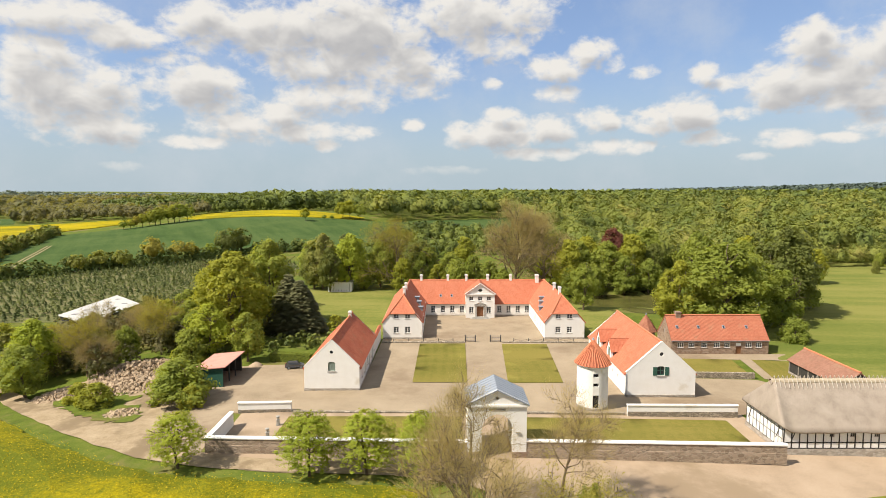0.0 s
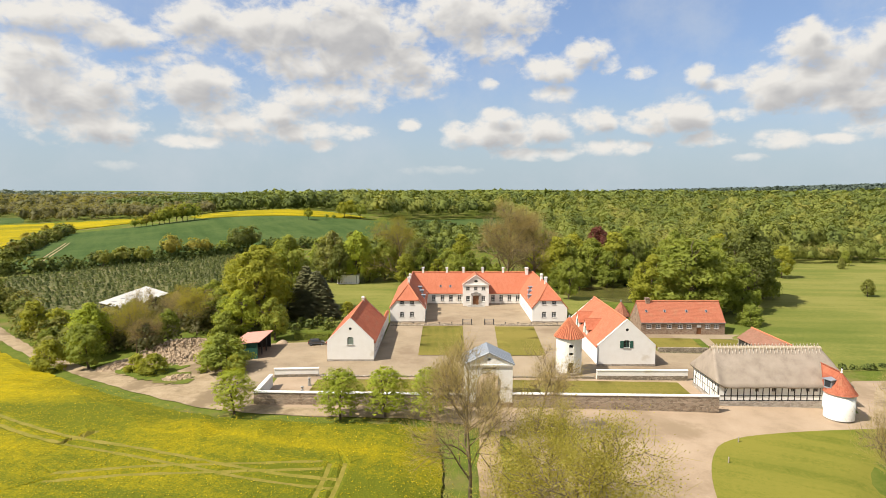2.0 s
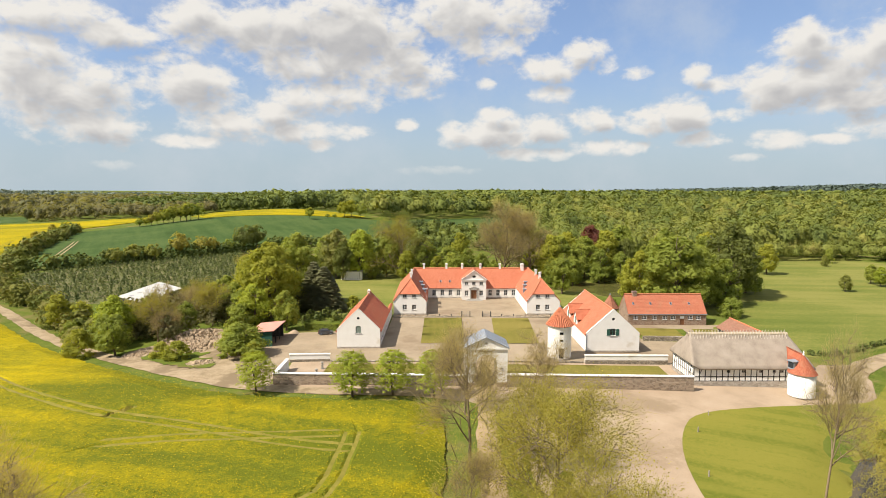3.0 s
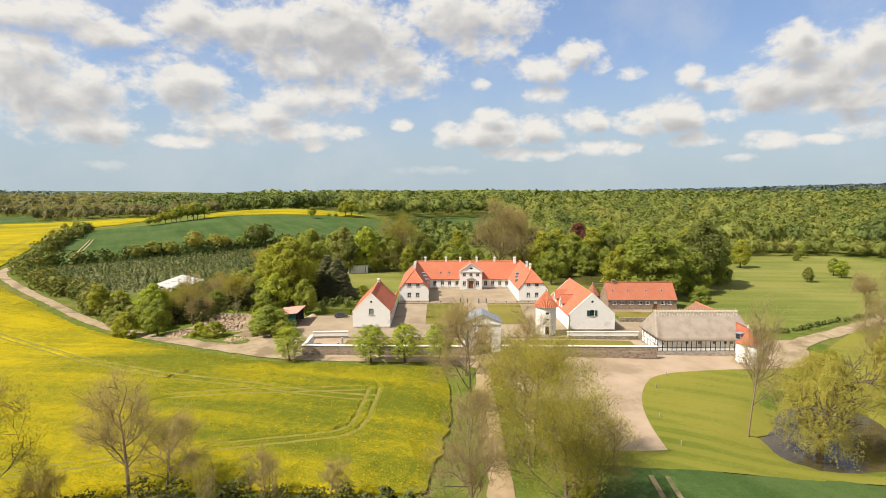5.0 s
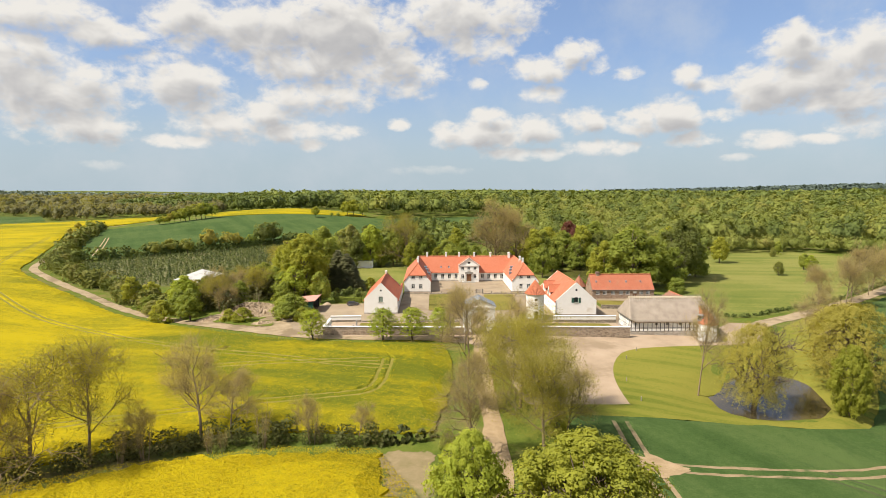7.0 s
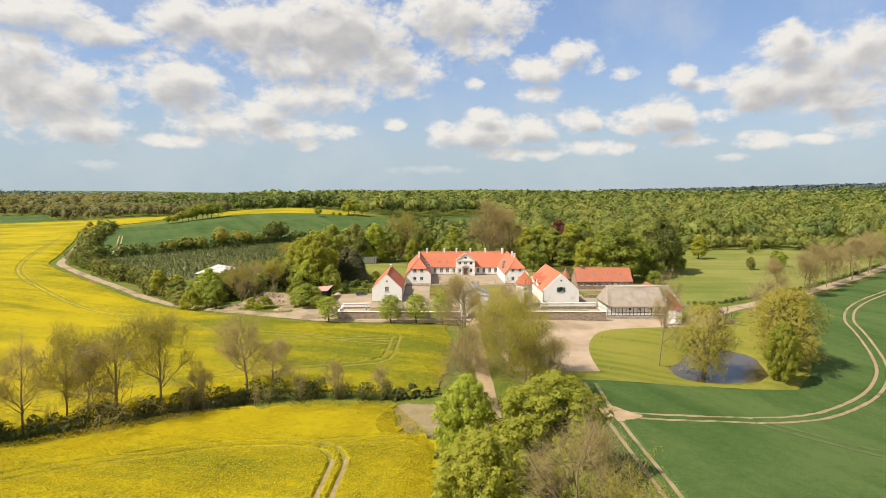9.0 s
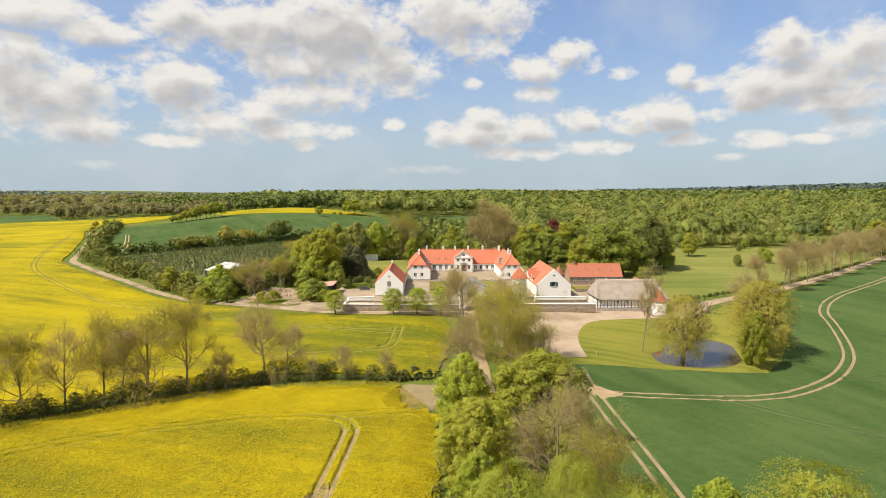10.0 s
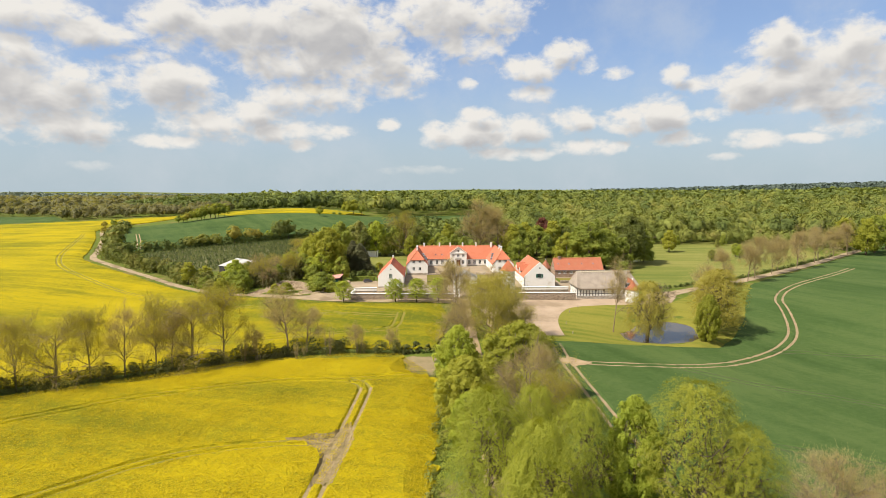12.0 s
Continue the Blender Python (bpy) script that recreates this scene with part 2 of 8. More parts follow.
def stonework(name, colors, joint, size=0.45, flat=0.6, bump=1.0):
    """Rubble stones in mortar."""
    m = bpy.data.materials.new(name)
    m.use_nodes = True
    n = Nodes(m.node_tree)
    co = n.add("ShaderNodeTexCoord").outputs["Object"]
    mp = n.add("ShaderNodeMapping")
    mp.inputs["Scale"].default_value = (1 / size, 1 / size, 1 / (size * flat))
    n.link(co, mp.inputs[0])
    warp = n.add("ShaderNodeVectorMath", operation="ADD")
    nz = n.add("ShaderNodeTexNoise")
    nz.inputs["Scale"].default_value = 1.3
    n.link(mp.outputs[0], nz.inputs["Vector"])
    sc = n.add("ShaderNodeVectorMath", operation="SCALE")
    n.link(nz.outputs["Color"], sc.inputs[0])
    sc.inputs[3].default_value = 0.4
    n.link(mp.outputs[0], warp.inputs[0])
    n.link(sc.outputs[0], warp.inputs[1])
    cell = n.add("ShaderNodeTexVoronoi")
    edge = n.add("ShaderNodeTexVoronoi", feature="DISTANCE_TO_EDGE")
    for v in (cell, edge):
        n.link(warp.outputs[0], v.inputs["Vector"])
        v.inputs["Scale"].default_value = 1.0
    pick = n.add("ShaderNodeSeparateXYZ")
    n.link(cell.outputs["Color"], pick.inputs[0])
    fac = n.math("ADD", n.math("MULTIPLY", pick.outputs[0], 0.7), n.math("MULTIPLY", n.noise(co, 6, 4), 0.3))
    col = n.ramp(fac, [(0.1 + 0.8 * k / (len(colors) - 1), c) for k, c in enumerate(colors)])
    inside = n.smooth(edge.outputs["Distance"], 0.01, 0.09)
    col = n.mix(inside, joint, col)
    col = n.mix(n.math("MULTIPLY", n.smooth(n.noise(co, 0.4, 5, 0.65), 0.5, 0.7), 0.35), col, joint)
    p = n.add("ShaderNodeBsdfPrincipled")
    p.inputs["Roughness"].default_value = 0.9
    n.link(col, p.inputs["Base Color"])
    bp = n.add("ShaderNodeBump")
    bp.inputs["Strength"].default_value, bp.inputs["Distance"].default_value = bump, 0.08
    n.link(n.math("ADD", inside, n.math("MULTIPLY", n.noise(co, 8, 4), 0.4)), bp.inputs["Height"])
    n.link(bp.outputs[0], p.inputs["Normal"])
    n.link(p.outputs[0], n.add("ShaderNodeOutputMaterial").inputs[0])
    return m


def crop_field(name, low, high, streak, patch_scale, grain, bump, angle=0.0, mow=None, thin=None):
    """A growing crop: fine heads and stalks, streaks along the rows, broad uneven patches."""
    m = bpy.data.materials.new(name)
    m.use_nodes = True
    n = Nodes(m.node_tree)
    co = n.add("ShaderNodeTexCoord").outputs["Object"]
    turn = n.add("ShaderNodeMapping")
    turn.inputs["Rotation"].default_value = (0, 0, angle)
    n.link(co, turn.inputs[0])
    squeeze = n.add("ShaderNodeMapping")
    squeeze.inputs["Scale"].default_value = (0.12, 1.0, 1.0)
    n.link(turn.outputs[0], squeeze.inputs[0])
    rows = n.noise(squeeze.outputs[0], 0.14, 5, 0.6)
    broad = n.noise(co, patch_scale, 4, 0.55, 0.4)
    heads = n.noise(co, grain, 3, 0.7)
    clump = n.noise(co, grain * 0.22, 3, 0.6)
    fac = n.math("ADD", n.math("ADD", n.math("MULTIPLY", broad, 0.95), n.math("MULTIPLY", rows, 1.0)),
                 n.math("ADD", n.math("MULTIPLY", heads, 0.85), n.math("MULTIPLY", clump, 0.5)))
    if thin:
        # the crop flowers later on the damp ground to the east
        late = n.math("MULTIPLY", n.smooth(n.add_axis(co, 0), *thin), n.smooth(n.add_axis(co, 1), 8, 40))
        fac = n.math("SUBTRACT", fac, n.math("MULTIPLY", late, 0.26))
    col = n.ramp(n.math("DIVIDE", fac, 3.3), [(0.39, low), (0.475, streak), (0.545, high)])
    if mow:
        stripe = n.math("SINE", n.math("MULTIPLY", n.math("ADD", n.add_axis(turn.outputs[0], mow[0]), n.math("MULTIPLY", broad, 4.0)), 2 * math.pi / mow[1]))
        col = n.mix(n.math("MULTIPLY", n.smooth(stripe, -0.6, 0.6), mow[2]), col, high)
    p = n.add("ShaderNodeBsdfPrincipled")
    p.inputs["Roughness"].default_value = 0.95
    p.inputs["Specular IOR Level"].default_value = 0.06
    n.link(col, p.inputs["Base Color"])
    bp = n.add("ShaderNodeBump")
    bp.inputs["Strength"].default_value, bp.inputs["Distance"].default_value = bump, 0.25
    n.link(n.math("ADD", heads, clump), bp.inputs["Height"])
    n.link(bp.outputs[0], p.inputs["Normal"])
    n.link(p.outputs[0], n.add("ShaderNodeOutputMaterial").inputs[0])
    return m


def axis_of(self, vector, k):
    node = self.add("ShaderNodeSeparateXYZ")
    self.link(vector, node.inputs[0])
    return node.outputs[k]


Nodes.add_axis = axis_of


def glass_pane(name):
    m = bpy.data.materials.new(name)
    m.use_nodes = True
    n = Nodes(m.node_tree)
    p = n.add("ShaderNodeBsdfPrincipled")
    p.inputs["Base Color"].default_value = (0.03, 0.035, 0.04, 1)
    p.inputs["Roughness"].default_value = 0.06
    n.link(p.outputs[0], n.add("ShaderNodeOutputMaterial").inputs[0])
    return m


LIMEWASH = rough_stuff("limewash", [(0.68, 0.66, 0.61), (0.76, 0.75, 0.715)], 0.8, 0.9, 0.15, 9, wear=((0.61, 0.57, 0.49), 0.6))
PLINTH = stonework("plinth_stone", [(0.26, 0.225, 0.185), (0.38, 0.335, 0.28), (0.48, 0.43, 0.37)], (0.36, 0.33, 0.28), 0.5)
RUBBLE = stonework("rubble_wall", [(0.19, 0.14, 0.1), (0.29, 0.22, 0.155), (0.4, 0.31, 0.23)], (0.33, 0.27, 0.2), 0.55)
DRYSTONE = stonework("dry_stone", [(0.2, 0.17, 0.12), (0.32, 0.27, 0.2), (0.45, 0.39, 0.31)], (0.13, 0.11, 0.08), 0.5, 0.45)
STABLE_STONE = stonework("stable_stone", [(0.21, 0.13, 0.08), (0.3, 0.205, 0.14), (0.4, 0.3, 0.22)], (0.32, 0.25, 0.185), 0.45)
TILE = tile_roof("red_tile", (0.34, 0.097, 0.048), (0.41, 0.135, 0.072), (0.475, 0.18, 0.105))
TILE_OLD = tile_roof("old_red_tile", (0.27, 0.06, 0.03), (0.42, 0.11, 0.055), (0.52, 0.19, 0.1), (0.25, 0.16, 0.09))
TILE_BROWN = tile_roof("brown_tile", (0.16, 0.06, 0.035), (0.26, 0.1, 0.06), (0.36, 0.17, 0.1), (0.2, 0.16, 0.09))
RIDGE_TILE = rough_stuff("ridge_tile", [(0.42, 0.13, 0.06), (0.55, 0.22, 0.12)], 2, 0.85, 0.3)
TILE_STABLE = tile_roof("stable_tile", (0.3, 0.092, 0.05), (0.36, 0.122, 0.068), (0.42, 0.16, 0.093), (0.3, 0.17, 0.1))
TILE_CONE = tile_roof("cone_tile", (0.2, 0.06, 0.035), (0.32, 0.095, 0.05), (0.42, 0.155, 0.09), (0.24, 0.15, 0.085))
SHED_TILE = tile_roof("shed_tile", (0.17, 0.085, 0.055), (0.24, 0.12, 0.08), (0.3, 0.165, 0.115), (0.22, 0.16, 0.1))
THATCH = rough_stuff("thatch", [(0.2, 0.165, 0.13), (0.285, 0.24, 0.192), (0.345, 0.295, 0.24)], 0.6, 0.95, 0.8, 14, wear=((0.3, 0.255, 0.2), 0.55))
TIMBER = rough_stuff("black_timber", [(0.015, 0.015, 0.016), (0.05, 0.045, 0.04)], 3, 0.7, 0.3)
GREY_WOOD = rough_stuff("grey_wood", [(0.2, 0.17, 0.14), (0.42, 0.38, 0.33)], 3, 0.8, 0.4)
OAK_DOOR = rough_stuff("brown_door", [(0.13, 0.055, 0.02), (0.24, 0.11, 0.05)], 3, 0.55, 0.3)
GREEN_PAINT = rough_stuff("green_paint", [(0.02, 0.075, 0.055), (0.04, 0.11, 0.08)], 3, 0.5, 0.15)
DARK_WOOD = rough_stuff("dark_wood", [(0.02, 0.022, 0.02), (0.06, 0.055, 0.05)], 2, 0.7, 0.3)
FRAME_PAINT = rough_stuff("frame_paint", [(0.6, 0.61, 0.6), (0.72, 0.72, 0.7)], 4, 0.5, 0.1)
WHITE_PAINT = rough_stuff("white_paint", [(0.74, 0.74, 0.72), (0.82, 0.82, 0.8)], 4, 0.5, 0.1)
GLASS = glass_pane("window_glass")
DARK_INSIDE = rough_stuff("dark_inside", [(0.012, 0.012, 0.013), (0.03, 0.028, 0.026)], 2, 0.9, 0.0)
ZINC = rough_stuff("zinc_roof", [(0.21, 0.24, 0.28), (0.29, 0.32, 0.355)], 0.7, 0.55, 0.1, 6, metal=0.1)
ROOF_LIGHT = rough_stuff("roof_light", [(0.16, 0.16, 0.16), (0.26, 0.26, 0.25)], 1.5, 0.5, 0.1)
IRON = rough_stuff("iron", [(0.06, 0.055, 0.05), (0.11, 0.1, 0.09)], 3, 0.7, 0.2)
FIBRE = rough_stuff("fibre_cement", [(0.38, 0.38, 0.35), (0.52, 0.51, 0.48)], 0.5, 0.85, 0.15, 10, wear=((0.42, 0.42, 0.39), 0.55))
RED_SHEET = rough_stuff("red_sheet", [(0.5, 0.23, 0.18), (0.6, 0.31, 0.25)], 0.8, 0.6, 0.1)
STONE_GREY = rough_stuff("grey_stone", [(0.24, 0.23, 0.2), (0.42, 0.4, 0.36)], 3, 0.9, 0.4)
FIELD_STONE = rough_stuff("field_stone", [(0.24, 0.175, 0.11), (0.36, 0.275, 0.18), (0.46, 0.37, 0.26)], 1.0, 0.9, 0.5, 5, spread=(0.3, 0.7))
GRAVEL = rough_stuff("gravel", [(0.25, 0.19, 0.125), (0.335, 0.255, 0.175), (0.395, 0.31, 0.22)], 0.22, 0.95, 0.5, 30, depth=0.02, wear=((0.24, 0.18, 0.115), 0.5))
COURT_GRAVEL = rough_stuff("courtyard_gravel", [(0.2, 0.157, 0.1), (0.28, 0.222, 0.148), (0.345, 0.28, 0.193)], 0.16, 0.95, 0.5, 40, depth=0.02, wear=((0.2, 0.148, 0.095), 0.5))
DIRT = rough_stuff("dirt_road", [(0.2, 0.15, 0.083), (0.295, 0.228, 0.14), (0.38, 0.305, 0.2)], 0.5, 0.95, 0.6, 14, depth=0.03, wear=((0.185, 0.138, 0.08), 0.48))
BARE = rough_stuff("bare_earth", [(0.15, 0.13, 0.05), (0.21, 0.165, 0.085), (0.27, 0.21, 0.12)], 0.7, 0.95, 0.6, 9, wear=((0.12, 0.13, 0.035), 0.52))
MEADOW = rough_stuff("meadow", [(0.055, 0.08, 0.014), (0.095, 0.125, 0.02), (0.16, 0.16, 0.035)], 0.35, 0.95, 0.9, 14, depth=0.15, wear=((0.16, 0.14, 0.05), 0.5), specular=0.05)
LAWN = crop_field("mown_lawn", (0.108, 0.108, 0.02), (0.197, 0.167, 0.042), (0.15, 0.137, 0.03), 0.05, 9.0, 0.15, 0.0, (0, 1.9, 0.2))
LAWN_SOFT = crop_field("pond_lawn", (0.086, 0.112, 0.015), (0.19, 0.18, 0.032), (0.128, 0.141, 0.021), 0.04, 9.0, 0.2, 0.35, (1, 3.6, 0.55))
PARK = crop_field("park_grass", (0.093, 0.122, 0.024), (0.195, 0.192, 0.052), (0.138, 0.155, 0.034), 0.03, 5.0, 0.25, 0.1)
WHEAT = crop_field("young_wheat", (0.034, 0.063, 0.016), (0.07, 0.105, 0.031), (0.049, 0.085, 0.023), 0.03, 4.0, 0.35, 1.1)
RAPE = crop_field("rape_flowers", (0.1, 0.115, 0.01), (0.352, 0.278, 0.006), (0.226, 0.195, 0.008), 0.022, 3.6, 0.6, 0.25, thin=(-105, -25))
TRAMLINE = rough_stuff("tramline", [(0.115, 0.118, 0.012), (0.175, 0.155, 0.02), (0.225, 0.18, 0.045)], 0.5, 0.95, 0.6, 8)
PLANT_FLOOR = rough_stuff("plantation_floor", [(0.085, 0.1, 0.032), (0.125, 0.128, 0.046), (0.21, 0.175, 0.08)], 0.25, 0.95, 0.5, 10)
BARK = rough_stuff("bark", [(0.085, 0.062, 0.04), (0.17, 0.13, 0.088)], 2, 0.95, 0.6, per_object=0.3)
TWIG = rough_stuff("twig_bark", [(0.16, 0.12, 0.072), (0.25, 0.19, 0.12)], 2, 0.95, 0.2, per_object=0.25)
RUT = rough_stuff("wheel_rut", [(0.22, 0.155, 0.082), (0.3, 0.22, 0.125), (0.38, 0.285, 0.175)], 0.6, 0.95, 0.6, 10)
FIELD_RUT = rough_stuff("field_rut", [(0.16, 0.135, 0.04), (0.235, 0.18, 0.085), (0.31, 0.235, 0.135)], 0.7, 0.95, 0.6, 8)
WHEAT_LINE = rough_stuff("wheat_line", [(0.035, 0.055, 0.015), (0.07, 0.085, 0.028)], 0.8, 0.95, 0.5, 8)
WHEAT_RUT = rough_stuff("wheat_rut", [(0.17, 0.13, 0.065), (0.24, 0.18, 0.1), (0.31, 0.24, 0.145)], 0.6, 0.95, 0.6, 10, wear=((0.075, 0.095, 0.03), 0.55))
WOOD_FLOOR = rough_stuff("wood_floor", [(0.03, 0.045, 0.012), (0.06, 0.07, 0.02)], 0.3, 0.95, 0.4)

L_GREEN = leaves("leaves_green", [(0.165, 0.212, 0.042), (0.26, 0.302, 0.056), (0.37, 0.385, 0.075)])
L_YELLOW = leaves("leaves_yellow_green", [(0.21, 0.235, 0.034), (0.315, 0.328, 0.046), (0.42, 0.41, 0.062)])
L_BRIGHT = leaves("leaves_bright_green", [(0.225, 0.285, 0.037), (0.33, 0.38, 0.05), (0.43, 0.455, 0.07)])
L_DARK = leaves("leaves_dark", [(0.1, 0.122, 0.037), (0.158, 0.182, 0.049), (0.232, 0.25, 0.062)])
L_CONIFER = leaves("needles", [(0.080, 0.085, 0.046), (0.136, 0.137, 0.063), (0.210, 0.199, 0.086)], through_leaf=0.15)
L_BUD = leaves("leaves_budding", [(0.29, 0.235, 0.12), (0.39, 0.32, 0.16), (0.48, 0.40, 0.195)], through_leaf=0.45)
L_WILLOW = leaves("leaves_willow", [(0.2, 0.235, 0.032), (0.29, 0.318, 0.043), (0.385, 0.4, 0.058)])
L_OLIVE = leaves("leaves_olive", [(0.232, 0.215, 0.048), (0.342, 0.31, 0.065), (0.448, 0.395, 0.087)])
L_BLOSSOM = leaves("leaves_blossom", [(0.162, 0.190, 0.035), (0.270, 0.280, 0.075), (0.454, 0.400, 0.220)])
L_RED = leaves("leaves_copper", [(0.088, 0.035, 0.032), (0.158, 0.061, 0.049), (0.263, 0.105, 0.070)])
L_XMAS = leaves("young_conifers", [(0.065, 0.09, 0.028), (0.115, 0.14, 0.042), (0.17, 0.185, 0.056)], attribute=True, through_leaf=0.15)
L_FOREST = leaves("forest_leaves", [(0.078, 0.106, 0.034), (0.128, 0.162, 0.041), (0.182, 0.212, 0.047), (0.225, 0.235, 0.052), (0.28, 0.23, 0.074)], through_leaf=0.22, attribute=True)
L_HEDGE = leaves("hedge_leaves", [(0.07, 0.082, 0.027), (0.115, 0.122, 0.037), (0.18, 0.165, 0.052)], through_leaf=0.25, attribute=True)
L_BROWNWOOD = leaves("budding_wood", [(0.155, 0.165, 0.075), (0.188, 0.185, 0.086), (0.212, 0.198, 0.097), (0.195, 0.21, 0.08)], attribute=True)
L_RAPE = leaves("rape_heads", [(0.270, 0.230, 0.012), (0.360, 0.285, 0.008), (0.430, 0.335, 0.010)], attribute=True, through_leaf=0.3)
# dark ridge trees with a blue-grey tint of distance haze in the colour
L_RIDGE_HAZE = leaves("ridge_wood_haze", [(0.075, 0.105, 0.085), (0.105, 0.135, 0.11)], attribute=True, through_leaf=0.1)
# distance haze put into the leaf colour: paler and bluer than near woods
L_FAR_HAZE = leaves("far_wood_haze", [(0.17, 0.21, 0.185), (0.22, 0.26, 0.225)], attribute=True, through_leaf=0.1)


def water_surface(name, dark, light, rough):
    m = bpy.data.materials.new(name)
    m.use_nodes = True
    n = Nodes(m.node_tree)
    co = n.add("ShaderNodeTexCoord").outputs["Object"]
    p = n.add("ShaderNodeBsdfPrincipled")
    n.link(n.ramp(n.noise(co, 0.12, 4), [(0.4, dark), (0.65, light)]), p.inputs["Base Color"])
    p.inputs["Roughness"].default_value = rough
    p.inputs["IOR"].default_value = 1.33
    bp = n.add("ShaderNodeBump")
    bp.inputs["Strength"].default_value, bp.inputs["Distance"].default_value = 0.12, 0.05
    n.link(n.noise(co, 2.0, 3), bp.inputs["Height"])
    n.link(bp.outputs[0], p.inputs["Normal"])
    n.link(p.outputs[0], n.add("ShaderNodeOutputMaterial").inputs[0])
    return m


WATER = water_surface("pond_water", (0.055, 0.045, 0.022), (0.09, 0.07, 0.03), 0.07)
MOAT = water_surface("moat_water", (0.065, 0.066, 0.018), (0.1, 0.095, 0.028), 0.25)


# ---- building blocks ----
WORLD = {}


def put(ob, parent, m):
    """Place ob at the world pose m, under parent if there is one."""
    WORLD[ob] = m
    if parent is not None:
        ob.parent = parent
        ob.matrix_parent_inverse = WORLD[parent].inverted()
    ob.matrix_basis = m
    return ob


def thing(name, x, y, z, label, category, group="", turn=0.0, scale=1.0):
    ob = new(name)
    ob.empty_display_size = 0.5
    put(ob, None, Matrix.LocRotScale((x, y, z), Euler((0, 0, turn)), (scale, scale, scale)))
    return tagged(ob, label, category, group)


class Shape:
    """Collects faces of one mesh."""

    def __init__(self):
        self.v, self.f, self.uv, self.mat = [], [], {}, []

    def face(self, pts, uv=None, mat=0):
        k = len(self.v)
        self.v.extend(tuple(p) for p in pts)
        if uv:
            self.uv[len(self.f)] = uv
        self.f.append(tuple(range(k, k + len(pts))))
        self.mat.append(mat)

    def box(self, x0, x1, y0, y1, z0, z1, m=None):
        p = [Vector((x, y, z)) for z in (z0, z1) for y in (y0, y1) for x in (x0, x1)]
        if m is not None:
            p = [m @ q for q in p]
        k = len(self.v)
        self.v.extend(tuple(q) for q in p)
        for f in ((0, 2, 3, 1), (4, 5, 7, 6), (0, 1, 5, 4), (2, 6, 7, 3), (0, 4, 6, 2), (1, 3, 7, 5)):
            self.f.append(tuple(k + i for i in f))
            self.mat.append(0)
        return self

    def lathe(self, profile, sides=24, centre=(0, 0), start=0.0, sweep=2 * math.pi):
        """Turn a profile of (radius, z) round a vertical axis."""
        k = len(self.v)
        for r, z in profile:
            for s in range(sides):
                a = start + sweep * s / sides
                self.v.append((centre[0] + r * math.cos(a), centre[1] + r * math.sin(a), z))
        for j in range(len(profile) - 1):
            for s in range(sides):
                t = (s + 1) % sides
                self.f.append((k + j * sides + s, k + j * sides + t, k + (j + 1) * sides + t, k + (j + 1) * sides + s))
                self.mat.append(0)
        return self

    def slab(self, pts, thick, uv_axis=None, down=None):
        """A sloping sheet of the given outline with a thickness below it; the top face carries roof coordinates."""
        pts = [Vector(p) for p in pts]
        nrm = (pts[1] - pts[0]).cross(pts[2] - pts[0]).normalized()
        if nrm.z < 0:
            pts.reverse()
            nrm.negate()
        low = [p - nrm * thick for p in pts]
        across = Vector((-nrm.y, nrm.x, 0))
        across = across.normalized() if across.length > 1e-4 else Vector((1, 0, 0))
        fall = nrm.cross(across)
        uv = [((p.dot(across)), (p.dot(fall))) for p in pts]
        self.face(pts, uv)
        self.face(list(reversed(low)))
        for i in range(len(pts)):
            j = (i + 1) % len(pts)
            self.face([pts[i], low[i], low[j], pts[j]])
        return self

    def mesh(self, name, *materials, smooth=False):
        me = bpy.data.meshes.new(name)
        me.from_pydata(self.v, [], self.f)
        for m in materials:
            me.materials.append(m)
        if self.uv:
            layer = me.uv_layers.new(name="roof")
            for i, uv in self.uv.items():
                for li, c in zip(me.polygons[i].loop_indices, uv):
                    layer.data[li].uv = c
        if len(materials) > 1:
            me.polygons.foreach_set("material_index", self.mat)
        if smooth:
            me.polygons.foreach_set("use_smooth", [True] * len(me.polygons))
        me.update()
        return me


def part(name, shape, material, parent, label="", m=None, smooth=False):
    """One mesh object under a thing or under a part. A mesh in world places, or in places of its own with the pose m."""
    me = shape if isinstance(shape, bpy.types.Mesh) else shape.mesh(name, material, smooth=smooth)
    ob = put(new(name, me), parent, m or Matrix.Identity(4))
    return tagged(ob, label) if label else ob


def inside(p, poly):
    x, y = p
    hit = False
    for (x0, y0), (x1, y1) in zip(poly, poly[1:] + poly[:1]):
        if (y0 > y) != (y1 > y) and x < (x1 - x0) * (y - y0) / (y1 - y0) + x0:
            hit = not hit
    return hit


def wall_pose(x, y, z, turn=0.0):
    """A wall's own axes: x along it, y into the house, z up. turn in degrees."""
    return pose(x, y, z, 0, 0, turn)


